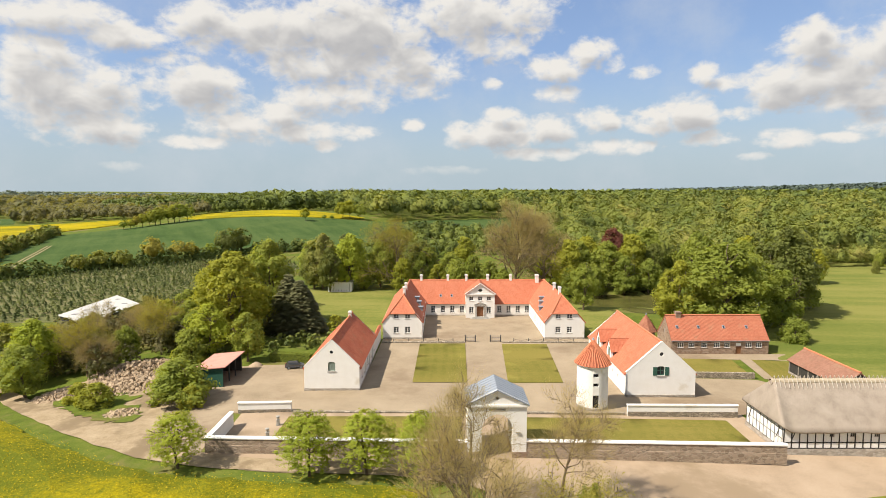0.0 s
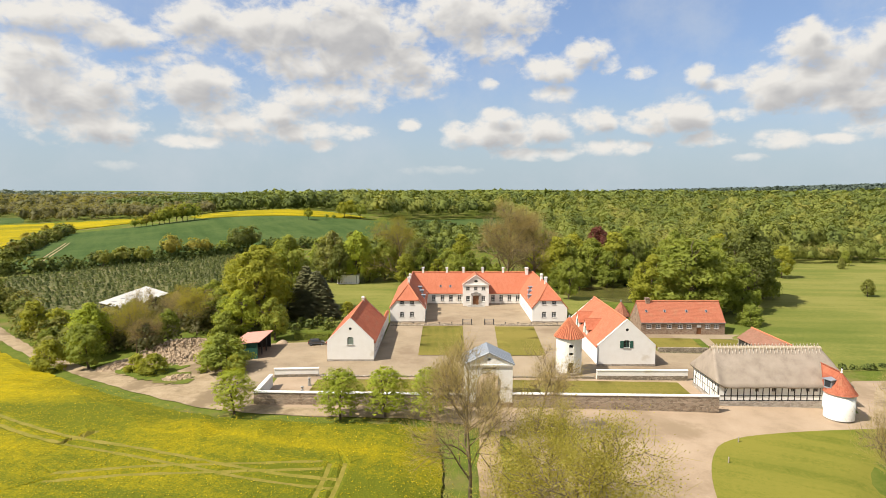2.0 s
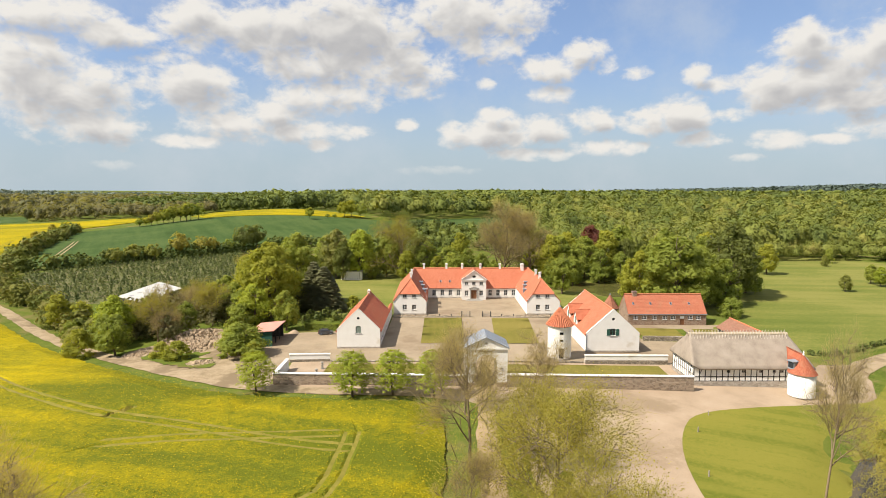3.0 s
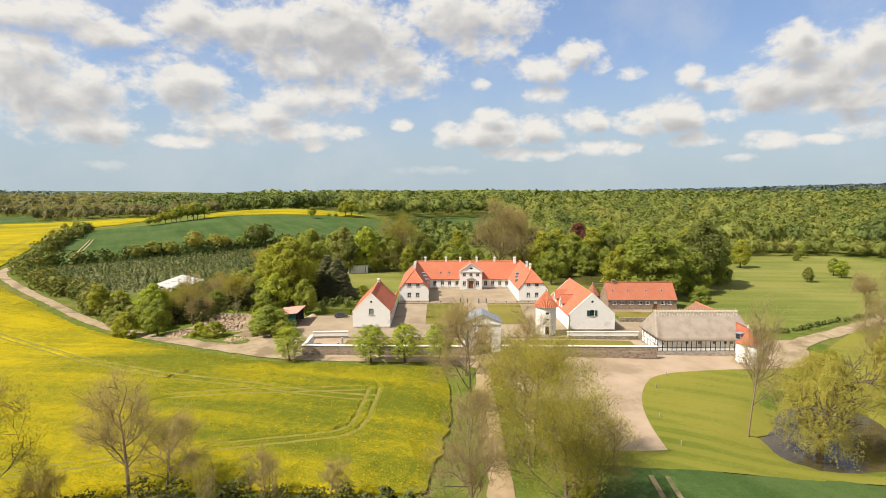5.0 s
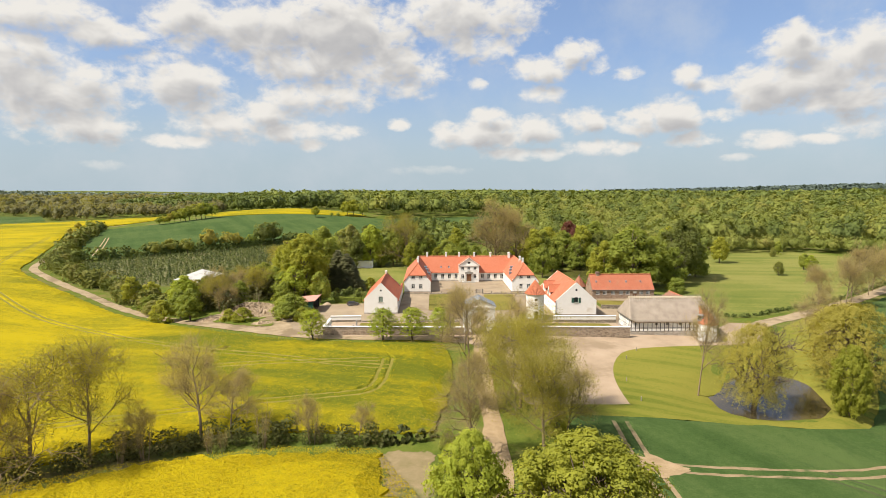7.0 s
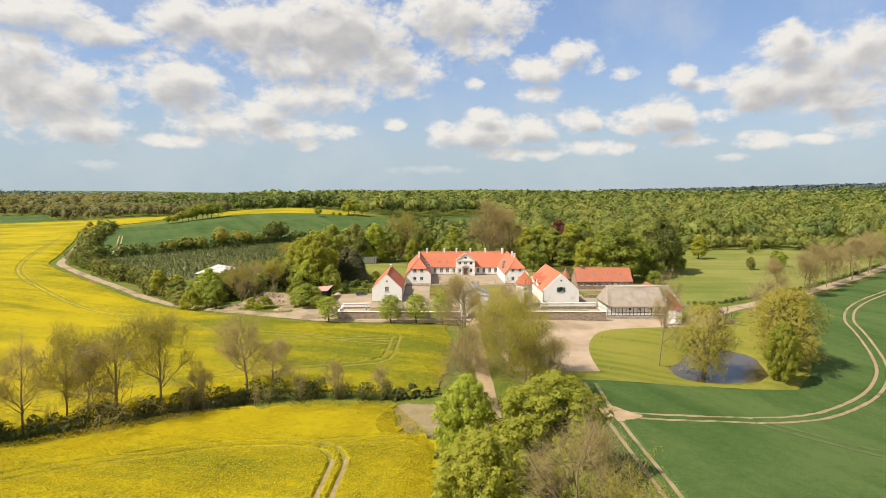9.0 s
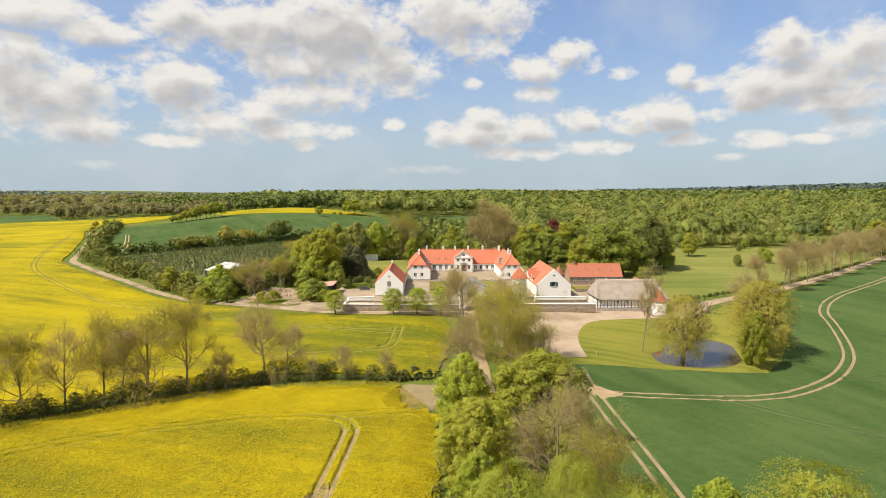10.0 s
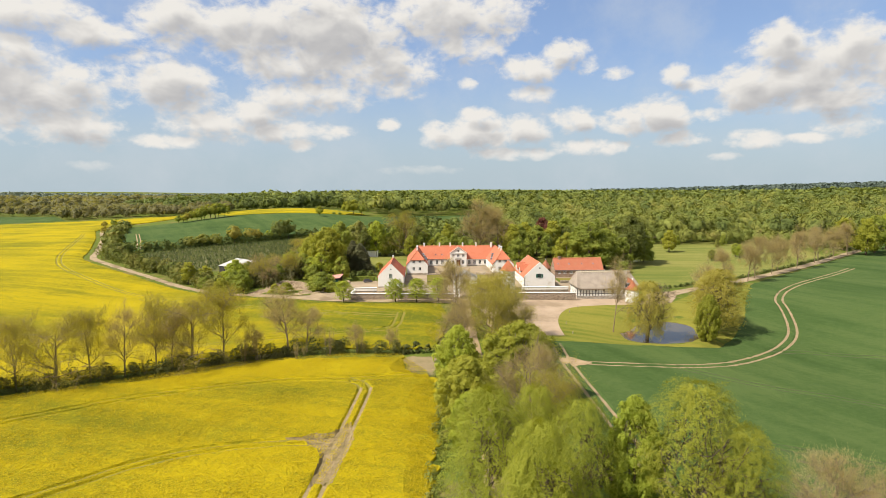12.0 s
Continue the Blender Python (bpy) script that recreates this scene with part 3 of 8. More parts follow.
def wall(name, outline, holes, m, thick, material, parent, label=""):
    """An upright wall of any outline with openings that go through it."""
    pts, edges = [], []
    for loop in [outline] + holes:
        k = len(pts)
        pts += [Vector(p) for p in loop]
        edges += [(k + i, k + (i + 1) % len(loop)) for i in range(len(loop))]
    v, _, f, *_ = delaunay_2d_cdt(pts, edges, [], 0, 1e-5)
    s = Shape()
    kept = []
    for t in f:
        c = sum((v[i] for i in t), Vector((0, 0))) / 3
        if inside(c, outline) and not any(inside(c, h) for h in holes):
            kept.append(t)
    seen = defaultdict(int)
    for t in kept:
        s.face([(v[i].x, 0, v[i].y) for i in t])
        s.face([(v[i].x, thick, v[i].y) for i in reversed(t)])
        for a, b in zip(t, t[1:] + t[:1]):
            seen[(a, b)] += 1
    for a, b in list(seen):
        if (b, a) not in seen:
            s.face([(v[a].x, 0, v[a].y), (v[a].x, thick, v[a].y), (v[b].x, thick, v[b].y), (v[b].x, 0, v[b].y)])
    return part(name, s, material, parent, label, m)


def rect(x0, x1, z0, z1):
    return [(x0, z0), (x1, z0), (x1, z1), (x0, z1)]


PIECES = {}


def window(parent, m, w, h, columns=2, rows=3, frame_material=None, depth=0.12, sill=True, name="window"):
    """A casement window set into an opening: frame with glazing bars, pane and sill."""
    fm = frame_material or FRAME_PAINT
    key = (round(w, 2), round(h, 2), columns, rows, fm.name, sill)
    b = 0.09
    cw, ch = w / columns, h / rows
    if key not in PIECES:
        fr = Shape()
        for y in (0.0, 0.08):
            fr.v += [(0, y, 0), (w, y, 0), (w, y, h), (0, y, h), (b, y, b), (w - b, y, b), (w - b, y, h - b), (b, y, h - b)]
        for k in range(4):
            n = (k + 1) % 4
            fr.f += [(k, n, 4 + n, 4 + k), (8 + n, 8 + k, 12 + k, 12 + n), (n, k, 8 + k, 8 + n), (4 + k, 4 + n, 12 + n, 12 + k)]
            fr.mat += [0] * 4
        up = Shape().box(-0.04, 0.04, 0.005, 0.075, b, h - b)
        across = Shape().box(b, w - b, 0.015, 0.065, -0.025, 0.025)
        pn = Shape().box(0.01, cw - 0.01, 0.085, 0.11, 0.01, ch - 0.01)
        sl = Shape().box(-0.08, w + 0.08, -depth - 0.08, 0.0, -0.09, -0.005)
        PIECES[key] = (fr.mesh("window", fm), pn.mesh("pane", GLASS), sl.mesh("sill", STONE_GREY), up.mesh("mullion", fm), across.mesh("glazing_bar", fm))
    fr, pn, sl, up, across = PIECES[key]
    m = m @ Matrix.Translation((0, depth, 0))
    ob = part(name, fr, None, parent, m=m)
    for c in range(1, columns):
        part("mullion", up, None, ob, m=m @ Matrix.Translation((cw * c, 0, 0)))
    for r in range(1, rows):
        part("glazing_bar", across, None, ob, m=m @ Matrix.Translation((0, 0, ch * r)))
    for c in range(columns):
        for r in range(rows):
            part("pane", pn, None, ob, m=m @ Matrix.Translation((cw * c, 0, ch * r)))
    if sill:
        part("sill", sl, None, ob, m=m)
    return ob


def tube(shape, pts, radii, sides=5):
    """A tapered tube through points."""
    k = len(shape.v)
    for i, (p, r) in enumerate(zip(pts, radii)):
        p = Vector(p)
        d = Vector(pts[min(i + 1, len(pts) - 1)]) - Vector(pts[max(i - 1, 0)])
        a = d.orthogonal().normalized()
        b = d.normalized().cross(a)
        for s in range(sides):
            t = 2 * math.pi * s / sides
            shape.v.append(tuple(p + (a * math.cos(t) + b * math.sin(t)) * r))
    for i in range(len(pts) - 1):
        for s in range(sides):
            t = (s + 1) % sides
            shape.f.append((k + i * sides + s, k + i * sides + t, k + (i + 1) * sides + t, k + (i + 1) * sides + s))
            shape.mat.append(0)


# ---- the lie of the land ----
def step(a, b, v):
    k = np.clip((v - a) / (b - a), 0, 1)
    return k * k * (3 - 2 * k)


def mound(x, y, cx, cy, sx, sy):
    return np.exp(-((x - cx) / sx) ** 2 / 2 - ((y - cy) / sy) ** 2 / 2)


def land(x, y):
    x, y = np.asarray(x, float), np.asarray(y, float)
    z = -4 * (1 - np.exp(-np.maximum(0, 62 - y) / 60)) - 3.5 * mound(x, y, 88, 18, 32, 38) - 4 * mound(x, y, -95, 102, 27, 45)
    z = z + 15 * mound(x, y, -130, 480, 92, 112) + 2 * mound(x, y, -150, 235, 60, 50)
    z = z + 11 * step(330, 720, y) * (1 - mound(x, y, -130, 480, 110, 150)) * step(-520, -260, x)
    q = pond_reach(x, y)
    z = z + (-3.15 - z) * step(1.55, 1.06, q) - 1.2 * step(1.03, 0.75, q)
    z = z - 1.3 * step(1.08, 0.9, np.hypot((x - 68) / 33, (y - 171) / 12.5))
    z = z + 34 * mound(x, y, 2300, 2650, 620, 330)
    z = z + 26 * step(2600, 4300, np.hypot(x, y)) * (0.6 + 0.4 * np.sin(x / 520.0 + 0.8))
    return z


POND = (55.3, 37.0, 14.0, 9.9)
POND_LEVEL = -3.5


def pond_reach(x, y):
    """1 at the pond's rim."""
    u, v = (x - POND[0]), (y - POND[1])
    c, s = math.cos(0.73), math.sin(0.73)
    a = np.arctan2(-u * s + v * c, u * c + v * s)
    return np.hypot((u * c + v * s) / POND[2], (-u * s + v * c) / POND[3]) / (1 + 0.12 * np.sin(2 * a + 0.5) + 0.08 * np.sin(3 * a))


def at(x, y):
    return float(land(x, y))


def numpy_mesh(name, v, f, materials, smooth=False, tint=None, normals=None):
    v = np.asarray(v, np.float32)
    f = np.asarray(f, np.int32)
    me = bpy.data.meshes.new(name)
    n, k = f.shape
    me.vertices.add(len(v))
    me.vertices.foreach_set("co", v.ravel())
    me.loops.add(n * k)
    me.loops.foreach_set("vertex_index", f.ravel())
    me.polygons.add(n)
    me.polygons.foreach_set("loop_start", np.arange(0, n * k, k, dtype=np.int32))
    me.polygons.foreach_set("use_smooth", np.full(n, smooth))
    for m in materials:
        me.materials.append(m)
    if tint is not None:
        me.attributes.new("tint", "FLOAT", "POINT").data.foreach_set("value", np.asarray(tint, np.float32))
    me.update(calc_edges=True)
    me.validate()
    if normals is not None:
        me.normals_split_custom_set_from_vertices(normals.tolist())
    return me


def spaced(lo, hi, fine_lo, fine_hi, d, grow=1.22):
    mid = list(np.arange(fine_lo, fine_hi + d, d))
    up, s = [], d
    while (up[-1] if up else mid[-1]) < hi:
        s *= grow
        up.append((up[-1] if up else mid[-1]) + s)
    down, s = [], d
    while (down[-1] if down else mid[0]) > lo:
        s *= grow
        down.append((down[-1] if down else mid[0]) - s)
    return np.array(down[::-1] + mid + up)


def make_ground():
    xs, ys = spaced(-4700, 4700, -300, 300, 5), spaced(-900, 4600, -150, 420, 5)
    X, Y = np.meshgrid(xs, ys)
    v = np.stack([X, Y, land(X, Y)], -1).reshape(-1, 3)
    nx = len(xs)
    i = (np.arange(len(ys) - 1)[:, None] * nx + np.arange(nx - 1)[None]).ravel()
    f = np.stack([i, i + 1, i + nx + 1, i + nx], 1)
    ob = put(new("ground", numpy_mesh("ground", v, f, [MEADOW], True)), None, Matrix.Identity(4))
    tagged(ob, "rough green meadow grass of gently rolling farmland", "ground", kind="structure")


make_ground()


def dense(line, d, closed=False):
    out = []
    pts = line + line[:1] if closed else line
    for (x0, y0), (x1, y1) in zip(pts, pts[1:]):
        n = max(1, int(math.hypot(x1 - x0, y1 - y0) / d))
        out += [(x0 + (x1 - x0) * i / n, y0 + (y1 - y0) * i / n) for i in range(n)]
    return out if closed else out + [line[-1]]


def rounded(line, times=2, closed=False):
    """Corner cutting: turns a rough line into a smooth curve."""
    for _ in range(times):
        pts = line + line[:1] if closed else line
        out = [] if closed else [line[0]]
        for (x0, y0), (x1, y1) in zip(pts, pts[1:]):
            out += [(x0 * 0.75 + x1 * 0.25, y0 * 0.75 + y1 * 0.25), (x0 * 0.25 + x1 * 0.75, y0 * 0.25 + y1 * 0.75)]
        line = out if closed else out + [line[-1]]
    return line


def offset(line, d):
    out = []
    for i, p in enumerate(line):
        a, b = line[max(i - 1, 0)], line[min(i + 1, len(line) - 1)]
        l = math.hypot(b[0] - a[0], b[1] - a[1]) or 1
        out.append((p[0] - (b[1] - a[1]) / l * d, p[1] + (b[0] - a[0]) / l * d))
    return out


def distance_to(lines, X, Y):
    best = np.full(X.shape, 1e9)
    for line in lines:
        for (x0, y0), (x1, y1) in zip(line, line[1:]):
            dx, dy = x1 - x0, y1 - y0
            t = np.clip(((X - x0) * dx + (Y - y0) * dy) / (dx * dx + dy * dy + 1e-9), 0, 1)
            best = np.minimum(best, np.hypot(X - x0 - t * dx, Y - y0 - t * dy))
    return best


def inside_many(X, Y, poly):
    hit = np.zeros(X.shape, bool)
    for (x0, y0), (x1, y1) in zip(poly, poly[1:] + poly[:1]):
        if y0 != y1:
            hit ^= ((y0 > Y) != (y1 > Y)) & (X < (x1 - x0) * (Y - y0) / (y1 - y0) + x0)
    return hit


def sheet(name, outline, material, label, category, lift=0.05, cell=4.0, high=0.0, tracks=(), wheel=0.32, gauge=0.9, kind="structure", sink=0.74, ragged=0.0, track_material=None, edge=None, soil_tracks=0, bare=None):
    """A piece of ground cover draped over the land; a crop stands high above it, and wheel tracks are pressed into it."""
    rng = np.random.default_rng(len(name) * 7 + int(abs(outline[0][0] * 10)))
    rim = dense(outline, edge or cell, True)
    if ragged:
        rim = [(x + rng.normal(0, ragged), y + rng.normal(0, ragged)) for x, y in rim]
    xs, ys = [p[0] for p in rim], [p[1] for p in rim]
    gx, gy = np.meshgrid(np.arange(min(xs), max(xs), cell), np.arange(min(ys), max(ys), cell))
    gx = gx.ravel() + rng.uniform(-0.3, 0.3, gx.size) * cell
    gy = gy.ravel() + rng.uniform(-0.3, 0.3, gy.size) * cell
    ok = inside_many(gx, gy, rim) & (distance_to([rim + rim[:1]], gx, gy) > cell * 0.35)
    wheels = []
    for line in tracks:
        line = dense(line, 1.5)
        for side in (-gauge, gauge):
            wheels.append(offset(line, side))
    if wheels:
        ok &= distance_to(wheels, gx, gy) > wheel + 0.9
    pts = [Vector(p) for p in zip(gx[ok], gy[ok])]
    edges = []
    for w in wheels:
        for o in (-wheel - 0.35, -wheel, wheel, wheel + 0.35):
            ln = offset(w, o)
            lx, ly = np.array([p[0] for p in ln]), np.array([p[1] for p in ln])
            good = inside_many(lx, ly, rim) & (distance_to([rim + rim[:1]], lx, ly) > 0.5)
            k = len(pts)
            index = np.cumsum(good) - 1 + k
            pts += [Vector(p) for p in zip(lx[good], ly[good])]
            if abs(o) == wheel:
                edges += [(int(index[i]), int(index[i + 1])) for i in range(len(ln) - 1) if good[i] and good[i + 1]]
    if bare:
        k = len(pts)
        ring = dense(bare, 0.6, True)
        pts += [Vector(p) for p in ring]
        edges += [(k + i, k + (i + 1) % len(ring)) for i in range(len(ring))]
        bx, by = np.meshgrid(np.arange(min(p[0] for p in ring), max(p[0] for p in ring), 0.8), np.arange(min(p[1] for p in ring), max(p[1] for p in ring), 0.8))
        bx, by = bx.ravel(), by.ravel()
        good = inside_many(bx, by, ring) & (distance_to([ring + ring[:1]], bx, by) > 0.3)
        pts += [Vector(p) for p in zip(bx[good], by[good])]
    k = len(pts)
    pts += [Vector(p) for p in rim]
    edges += [(k + i, k + (i + 1) % len(rim)) for i in range(len(rim))]
    v, _, f, *_ = delaunay_2d_cdt(pts, edges, [], 0, 1e-4)
    V = np.array([(p.x, p.y) for p in v])
    F = np.array(f, np.int32)
    c = V[F].mean(1)
    F = F[inside_many(c[:, 0], c[:, 1], rim)]
    z = land(V[:, 0], V[:, 1]) + lift
    top = np.full(len(V), float(high))
    if high:
        top += rng.normal(0, 0.05, len(V))
        top = np.where(distance_to([rim + rim[:1]], V[:, 0], V[:, 1]) < 0.05, top * 0.3, top)
    mat = np.zeros(len(F), np.int32)
    if wheels:
        d = distance_to(wheels, V[:, 0], V[:, 1])
        top = np.where(d < wheel + 0.06, top * sink, top)
        c = V[F].mean(1)
        mat = (distance_to(wheels, c[:, 0], c[:, 1]) < wheel + 0.01).astype(np.int32)
        if soil_tracks:
            mat *= 1 + (distance_to(wheels[:soil_tracks], c[:, 0], c[:, 1]) > wheel + 0.01).astype(np.int32)
    if bare:
        trod = inside_many(V[:, 0], V[:, 1], ring) & (distance_to([ring + ring[:1]], V[:, 0], V[:, 1]) > 0.1)
        top = np.where(trod, 0.5 * high + rng.normal(0, 0.04, len(V)), top)
        c = V[F].mean(1)
        mat = np.where(inside_many(c[:, 0], c[:, 1], ring), 1, mat).astype(np.int32)
    v3 = np.column_stack([V, z + top])
    if high:
        ed = defaultdict(int)
        for t in F:
            for a, b in ((t[0], t[1]), (t[1], t[2]), (t[2], t[0])):
                ed[(a, b)] += 1
        low = np.column_stack([V, z - 0.1])
        skirt = []
        for a, b in ed:
            if (b, a) not in ed:
                skirt += [(a, a + len(V), b), (b, a + len(V), b + len(V))]
        v3 = np.vstack([v3, low])
        F = np.vstack([F, np.array(skirt, np.int32)])
        mat = np.concatenate([mat, np.zeros(len(skirt), np.int32)])
    me = numpy_mesh(name, v3, F, [material] + (list(track_material) if isinstance(track_material, tuple) else [track_material or TRAMLINE] if wheels else []), high == 0)
    if wheels and len(me.polygons) == len(mat):
        me.polygons.foreach_set("material_index", mat)
    ob = put(new(name, me), None, Matrix.Identity(4))
    return tagged(ob, label, category, kind=kind)


def ribbon(name, line, width, material, label, category, lift=0.07, wobble=0.15, kind="structure"):
    line = dense(rounded(line), 2.0)
    rng = random.Random(len(line))
    left = [(x + rng.gauss(0, wobble), y + rng.gauss(0, wobble)) for x, y in offset(line, width / 2)]
    right = [(x + rng.gauss(0, wobble), y + rng.gauss(0, wobble)) for x, y in offset(line, -width / 2)]
    mid = [offset(line, width * q) for q in (0.25, 0, -0.25)]
    rows = [left, *mid, right]
    v = np.array([(x, y, at(x, y) + lift + (0.04 if 0 < r < 4 else 0)) for r, row in enumerate(rows) for x, y in row])
    n = len(line)
    i = (np.arange(4)[:, None] * n + np.arange(n - 1)[None]).ravel()
    f = np.stack([i + 1, i, i + n, i + n + 1], 1)
    ob = put(new(name, numpy_mesh(name, v, f, [material], True)), None, Matrix.Identity(4))
    return tagged(ob, label, category, kind=kind)


# ---- fields, roads, lawns ----
ROAD_WEST = [(2, 65.4), (-12, 65.5), (-25, 66.8), (-34, 68.8), (-42, 72.8), (-57, 82.6), (-78.6, 101), (-98, 116), (-117, 131.5), (-136, 146), (-160, 169), (-169, 182), (-174, 197), (-209, 269), (-226, 301), (-250, 345), (-262, 400)]
WEST_EDGE = offset(rounded(ROAD_WEST[:-1], 1), 4.3)
HEDGE = [(-170, -55), (-120, -25), (-83, -5.5), (-63, 3), (-45, 12), (-35, 15.5), (-25, 16.6), (-13, 15.5)]
TRACKS_WEST = [rounded([(-14.6, 34.5), (-13.7, 38), (-13.6, 42), (-13.2, 46), (-13.2, 49.5)]), rounded([(-100, 6), (-72, 17), (-55.5, 22.4), (-48.4, 24.2), (-40.3, 26.7), (-33, 28.9), (-25.2, 30.5), (-19, 31.8), (-16.2, 32.6), (-14.6, 34.5)]),
               rounded([(-15, 49.2), (-20.6, 48.9), (-28, 48.5), (-36.5, 48.3), (-46, 47)]),
               rounded([(-13, 45), (-21.4, 46.6), (-35, 51.5), (-53.5, 57.5), (-70.7, 68.6), (-92, 86.5), (-114, 99.5), (-135, 117), (-162, 144), (-182, 177), (-198, 212), (-226, 273), (-245, 312)])]
RAPE_WEST = [(-13, 18.5), (-4.5, 19), (-1.2, 36), (-0.6, 50), (-2, 60.5)] + WEST_EDGE[3:] + [(-262, 380), (-232, 418), (-225, 455), (-269, 487), (-353, 472), (-620, 400), (-620, -60), (-300, -110), (-170, -50), (-120, -21), (-83, -1.5), (-63, 6.5), (-45, 15.5), (-35, 19), (-25, 19.5)]
TRACKS_SOUTH = [rounded([(-24, -90), (-20.6, -44), (-19.7, -35.2), (-18.8, -25), (-17.7, -10.3), (-17.6, -7.5)])]
LINES_SOUTH = [rounded([(-140, -58), (-95, -34), (-72.7, -20.6), (-66.3, -16.5), (-58.6, -11.1), (-47, -6.9), (-36.4, -3.3), (-27, -2.6), (-20.5, -3.6), (-18.2, -6.0), (-17.7, -9.5)]), rounded([(-21, -3.0), (-15, -2.0), (-9, -1.5)]), rounded([(-85, -62), (-60, -50), (-52.9, -43.1), (-45.2, -35.3), (-38, -31.7), (-26, -29.6), (-20.5, -30.5)])]
RAPE_SOUTH = [(-6.5, 1.0), (-4.0, -4), (-5, -24), (-6.3, -40), (-7, -80), (-8, -170), (-420, -260), (-420, -200), (-170, -58), (-120, -28.5), (-83, -9.5), (-63, -1), (-45, 8), (-35, 11.8), (-25, 12.8), (-12, 12), (-10.5, 2)]

sheet("rape_field", RAPE_WEST, RAPE, "tall yellow flowering rape crop with wheel tracks", "field", cell=5.0, high=1.05, tracks=TRACKS_WEST, wheel=0.27, sink=0.88, kind="stuff", ragged=0.2, edge=1.3, track_material=TRAMLINE, bare=rounded([(-51, 54.6), (-48.4, 56), (-46, 58.6), (-47.6, 58.8), (-49.4, 57)], 1, True))
sheet("rape_field", RAPE_SOUTH, RAPE, "tall yellow flowering rape crop cut by tractor tracks", "field", cell=4.0, high=1.05, tracks=TRACKS_SOUTH + LINES_SOUTH, kind="stuff", ragged=0.5, edge=1.0, wheel=0.27, track_material=(FIELD_RUT, TRAMLINE), soil_tracks=2, bare=[(-27.5, -28.6), (-25, -28.4), (-23.3, -27.0), (-21.6, -27.6), (-20.2, -25.6), (-18.6, -23.0), (-17.3, -29.4), (-18.1, -36.5), (-18.6, -42), (-21.4, -42.5), (-21.3, -35), (-22.2, -32.4), (-24.1, -30.2)])
sheet("bare_patch", rounded([(-11.4, 12.6), (-9.6, 13.4), (-7.5, 12.9), (-5.2, 13.6), (-4.2, 11), (-5.0, 8), (-4.0, 5), (-4.9, 1.5), (-7.5, 0.4), (-9.4, 1.6), (-10.4, 5), (-10.0, 8), (-11.6, 10)], 1, True), BARE, "bare brown earth patch where the hedge ends", "soil", 0.06, 0.7, ragged=0.3, edge=0.4)

WHEAT_EDGE = [(14, 24.8), (23.4, 25.2), (32, 24.9), (47, 23.0), (56, 21.8), (64, 24.5), (72, 33), (85, 51), (97, 72), (112, 95), (146, 122), (198, 167), (330, 288)]
TRACKS_WHEAT = [rounded([(24, 23), (23, 8), (23.2, -10), (23, -24), (22, -60)]), rounded([(23.5, 9), (32.9, 7.8), (55, 8.5), (73.3, 19.7), (84.3, 29.5), (91.9, 38.9), (100.2, 55.8), (105.1, 69), (120.3, 86.8), (154, 112), (175, 130)])]
LINES_WHEAT = [[(46, 8), (51.7, 2.7), (56.7, -1.4), (61.8, -4.6), (69.5, -8.4), (74.9, -13.5), (100, -30), (140, -50)], [(36, -26), (40.9, -29.5), (45.9, -32.5), (70, -46)], [(76, 22), (81.8, 23.2), (87.6, 21.6), (110, 14)]]
sheet("wheat_field", [(14, -170)] + WHEAT_EDGE + [(520, 300), (520, -170)], WHEAT, "dense dark green young wheat with pale wheel tracks", "field", cell=5.0, high=0.3, tracks=TRACKS_WHEAT + LINES_WHEAT, kind="stuff", ragged=0.25, wheel=0.31, gauge=1.0, track_material=(WHEAT_RUT, WHEAT_LINE), soil_tracks=4, edge=2.5)

FORECOURT = [(-30.5, 70.0), (2.6, 68.9), (9.8, 68.9), (40.4, 67.7), (41.4, 71.0), (55, 70.6), (62, 68.2), (63, 70.5), (66, 78), (71, 82.5), (77, 82.8), (75, 74), (70, 66), (67, 63.5), (60.5, 62.4), (47, 60.6)] + rounded([(47, 60.6), (37, 58.0), (33, 52.5), (30, 45.3), (28.6, 37.7), (28.1, 30.2)], 2)[1:] + [(17, 29), (11, 29.5), (9.5, 40), (10, 52), (8, 58), (3, 61.5), (-6, 63.9), (-20, 64.6), (-31, 66.6)]
sheet("forecourt", FORECOURT, GRAVEL, "pale compacted gravel forecourt before the gate", "gravel", 0.05, 3.5)
ribbon("farm_road", ROAD_WEST, 3.1, DIRT, "pale dirt farm track with wheel ruts", "road", 0.12)
ribbon("park_road", [(66, 66), (70, 73), (77, 80.5), (86, 86), (97, 92.5), (111.7, 101), (148, 128.5), (198, 171.5), (260, 226), (330, 290)], 4.2, DIRT, "pale dirt road along the wheat field", "road", 0.1)
ribbon("drive", [(6.3, 68), (5.2, 55), (4.8, 44), (4.6, 25), (3.6, 0), (2.4, -19), (1.8, -60), (1.5, -170)], 3.0, RUT, "narrow dirt drive between avenue trees", "road", 0.12)

COURT = [(-31, 83), (42, 82.2), (47, 84), (58, 92), (53, 98), (43, 98.6), (43.4, 108), (38.8, 122.5), (30, 125.5), (21.6, 125.5), (21.6, 149), (-4.8, 149), (-4.8, 125.5), (-13.4, 125.5), (-13.6, 108), (-28, 107), (-36, 106.5), (-46, 106), (-51, 101), (-48, 93), (-44, 86), (-40, 76), (-35, 70), (-30.2, 69.5)]
sheet("courtyard", COURT, COURT_GRAVEL, "pale gravel courtyard between the white buildings", "gravel", 0.05, 3.5)
sheet("garden_path", [(-29, 70), (3, 68.9), (3, 83.2), (-29.5, 83)], GRAVEL, "pale gravel path round the garden lawn", "gravel", 0.075, 3.5)
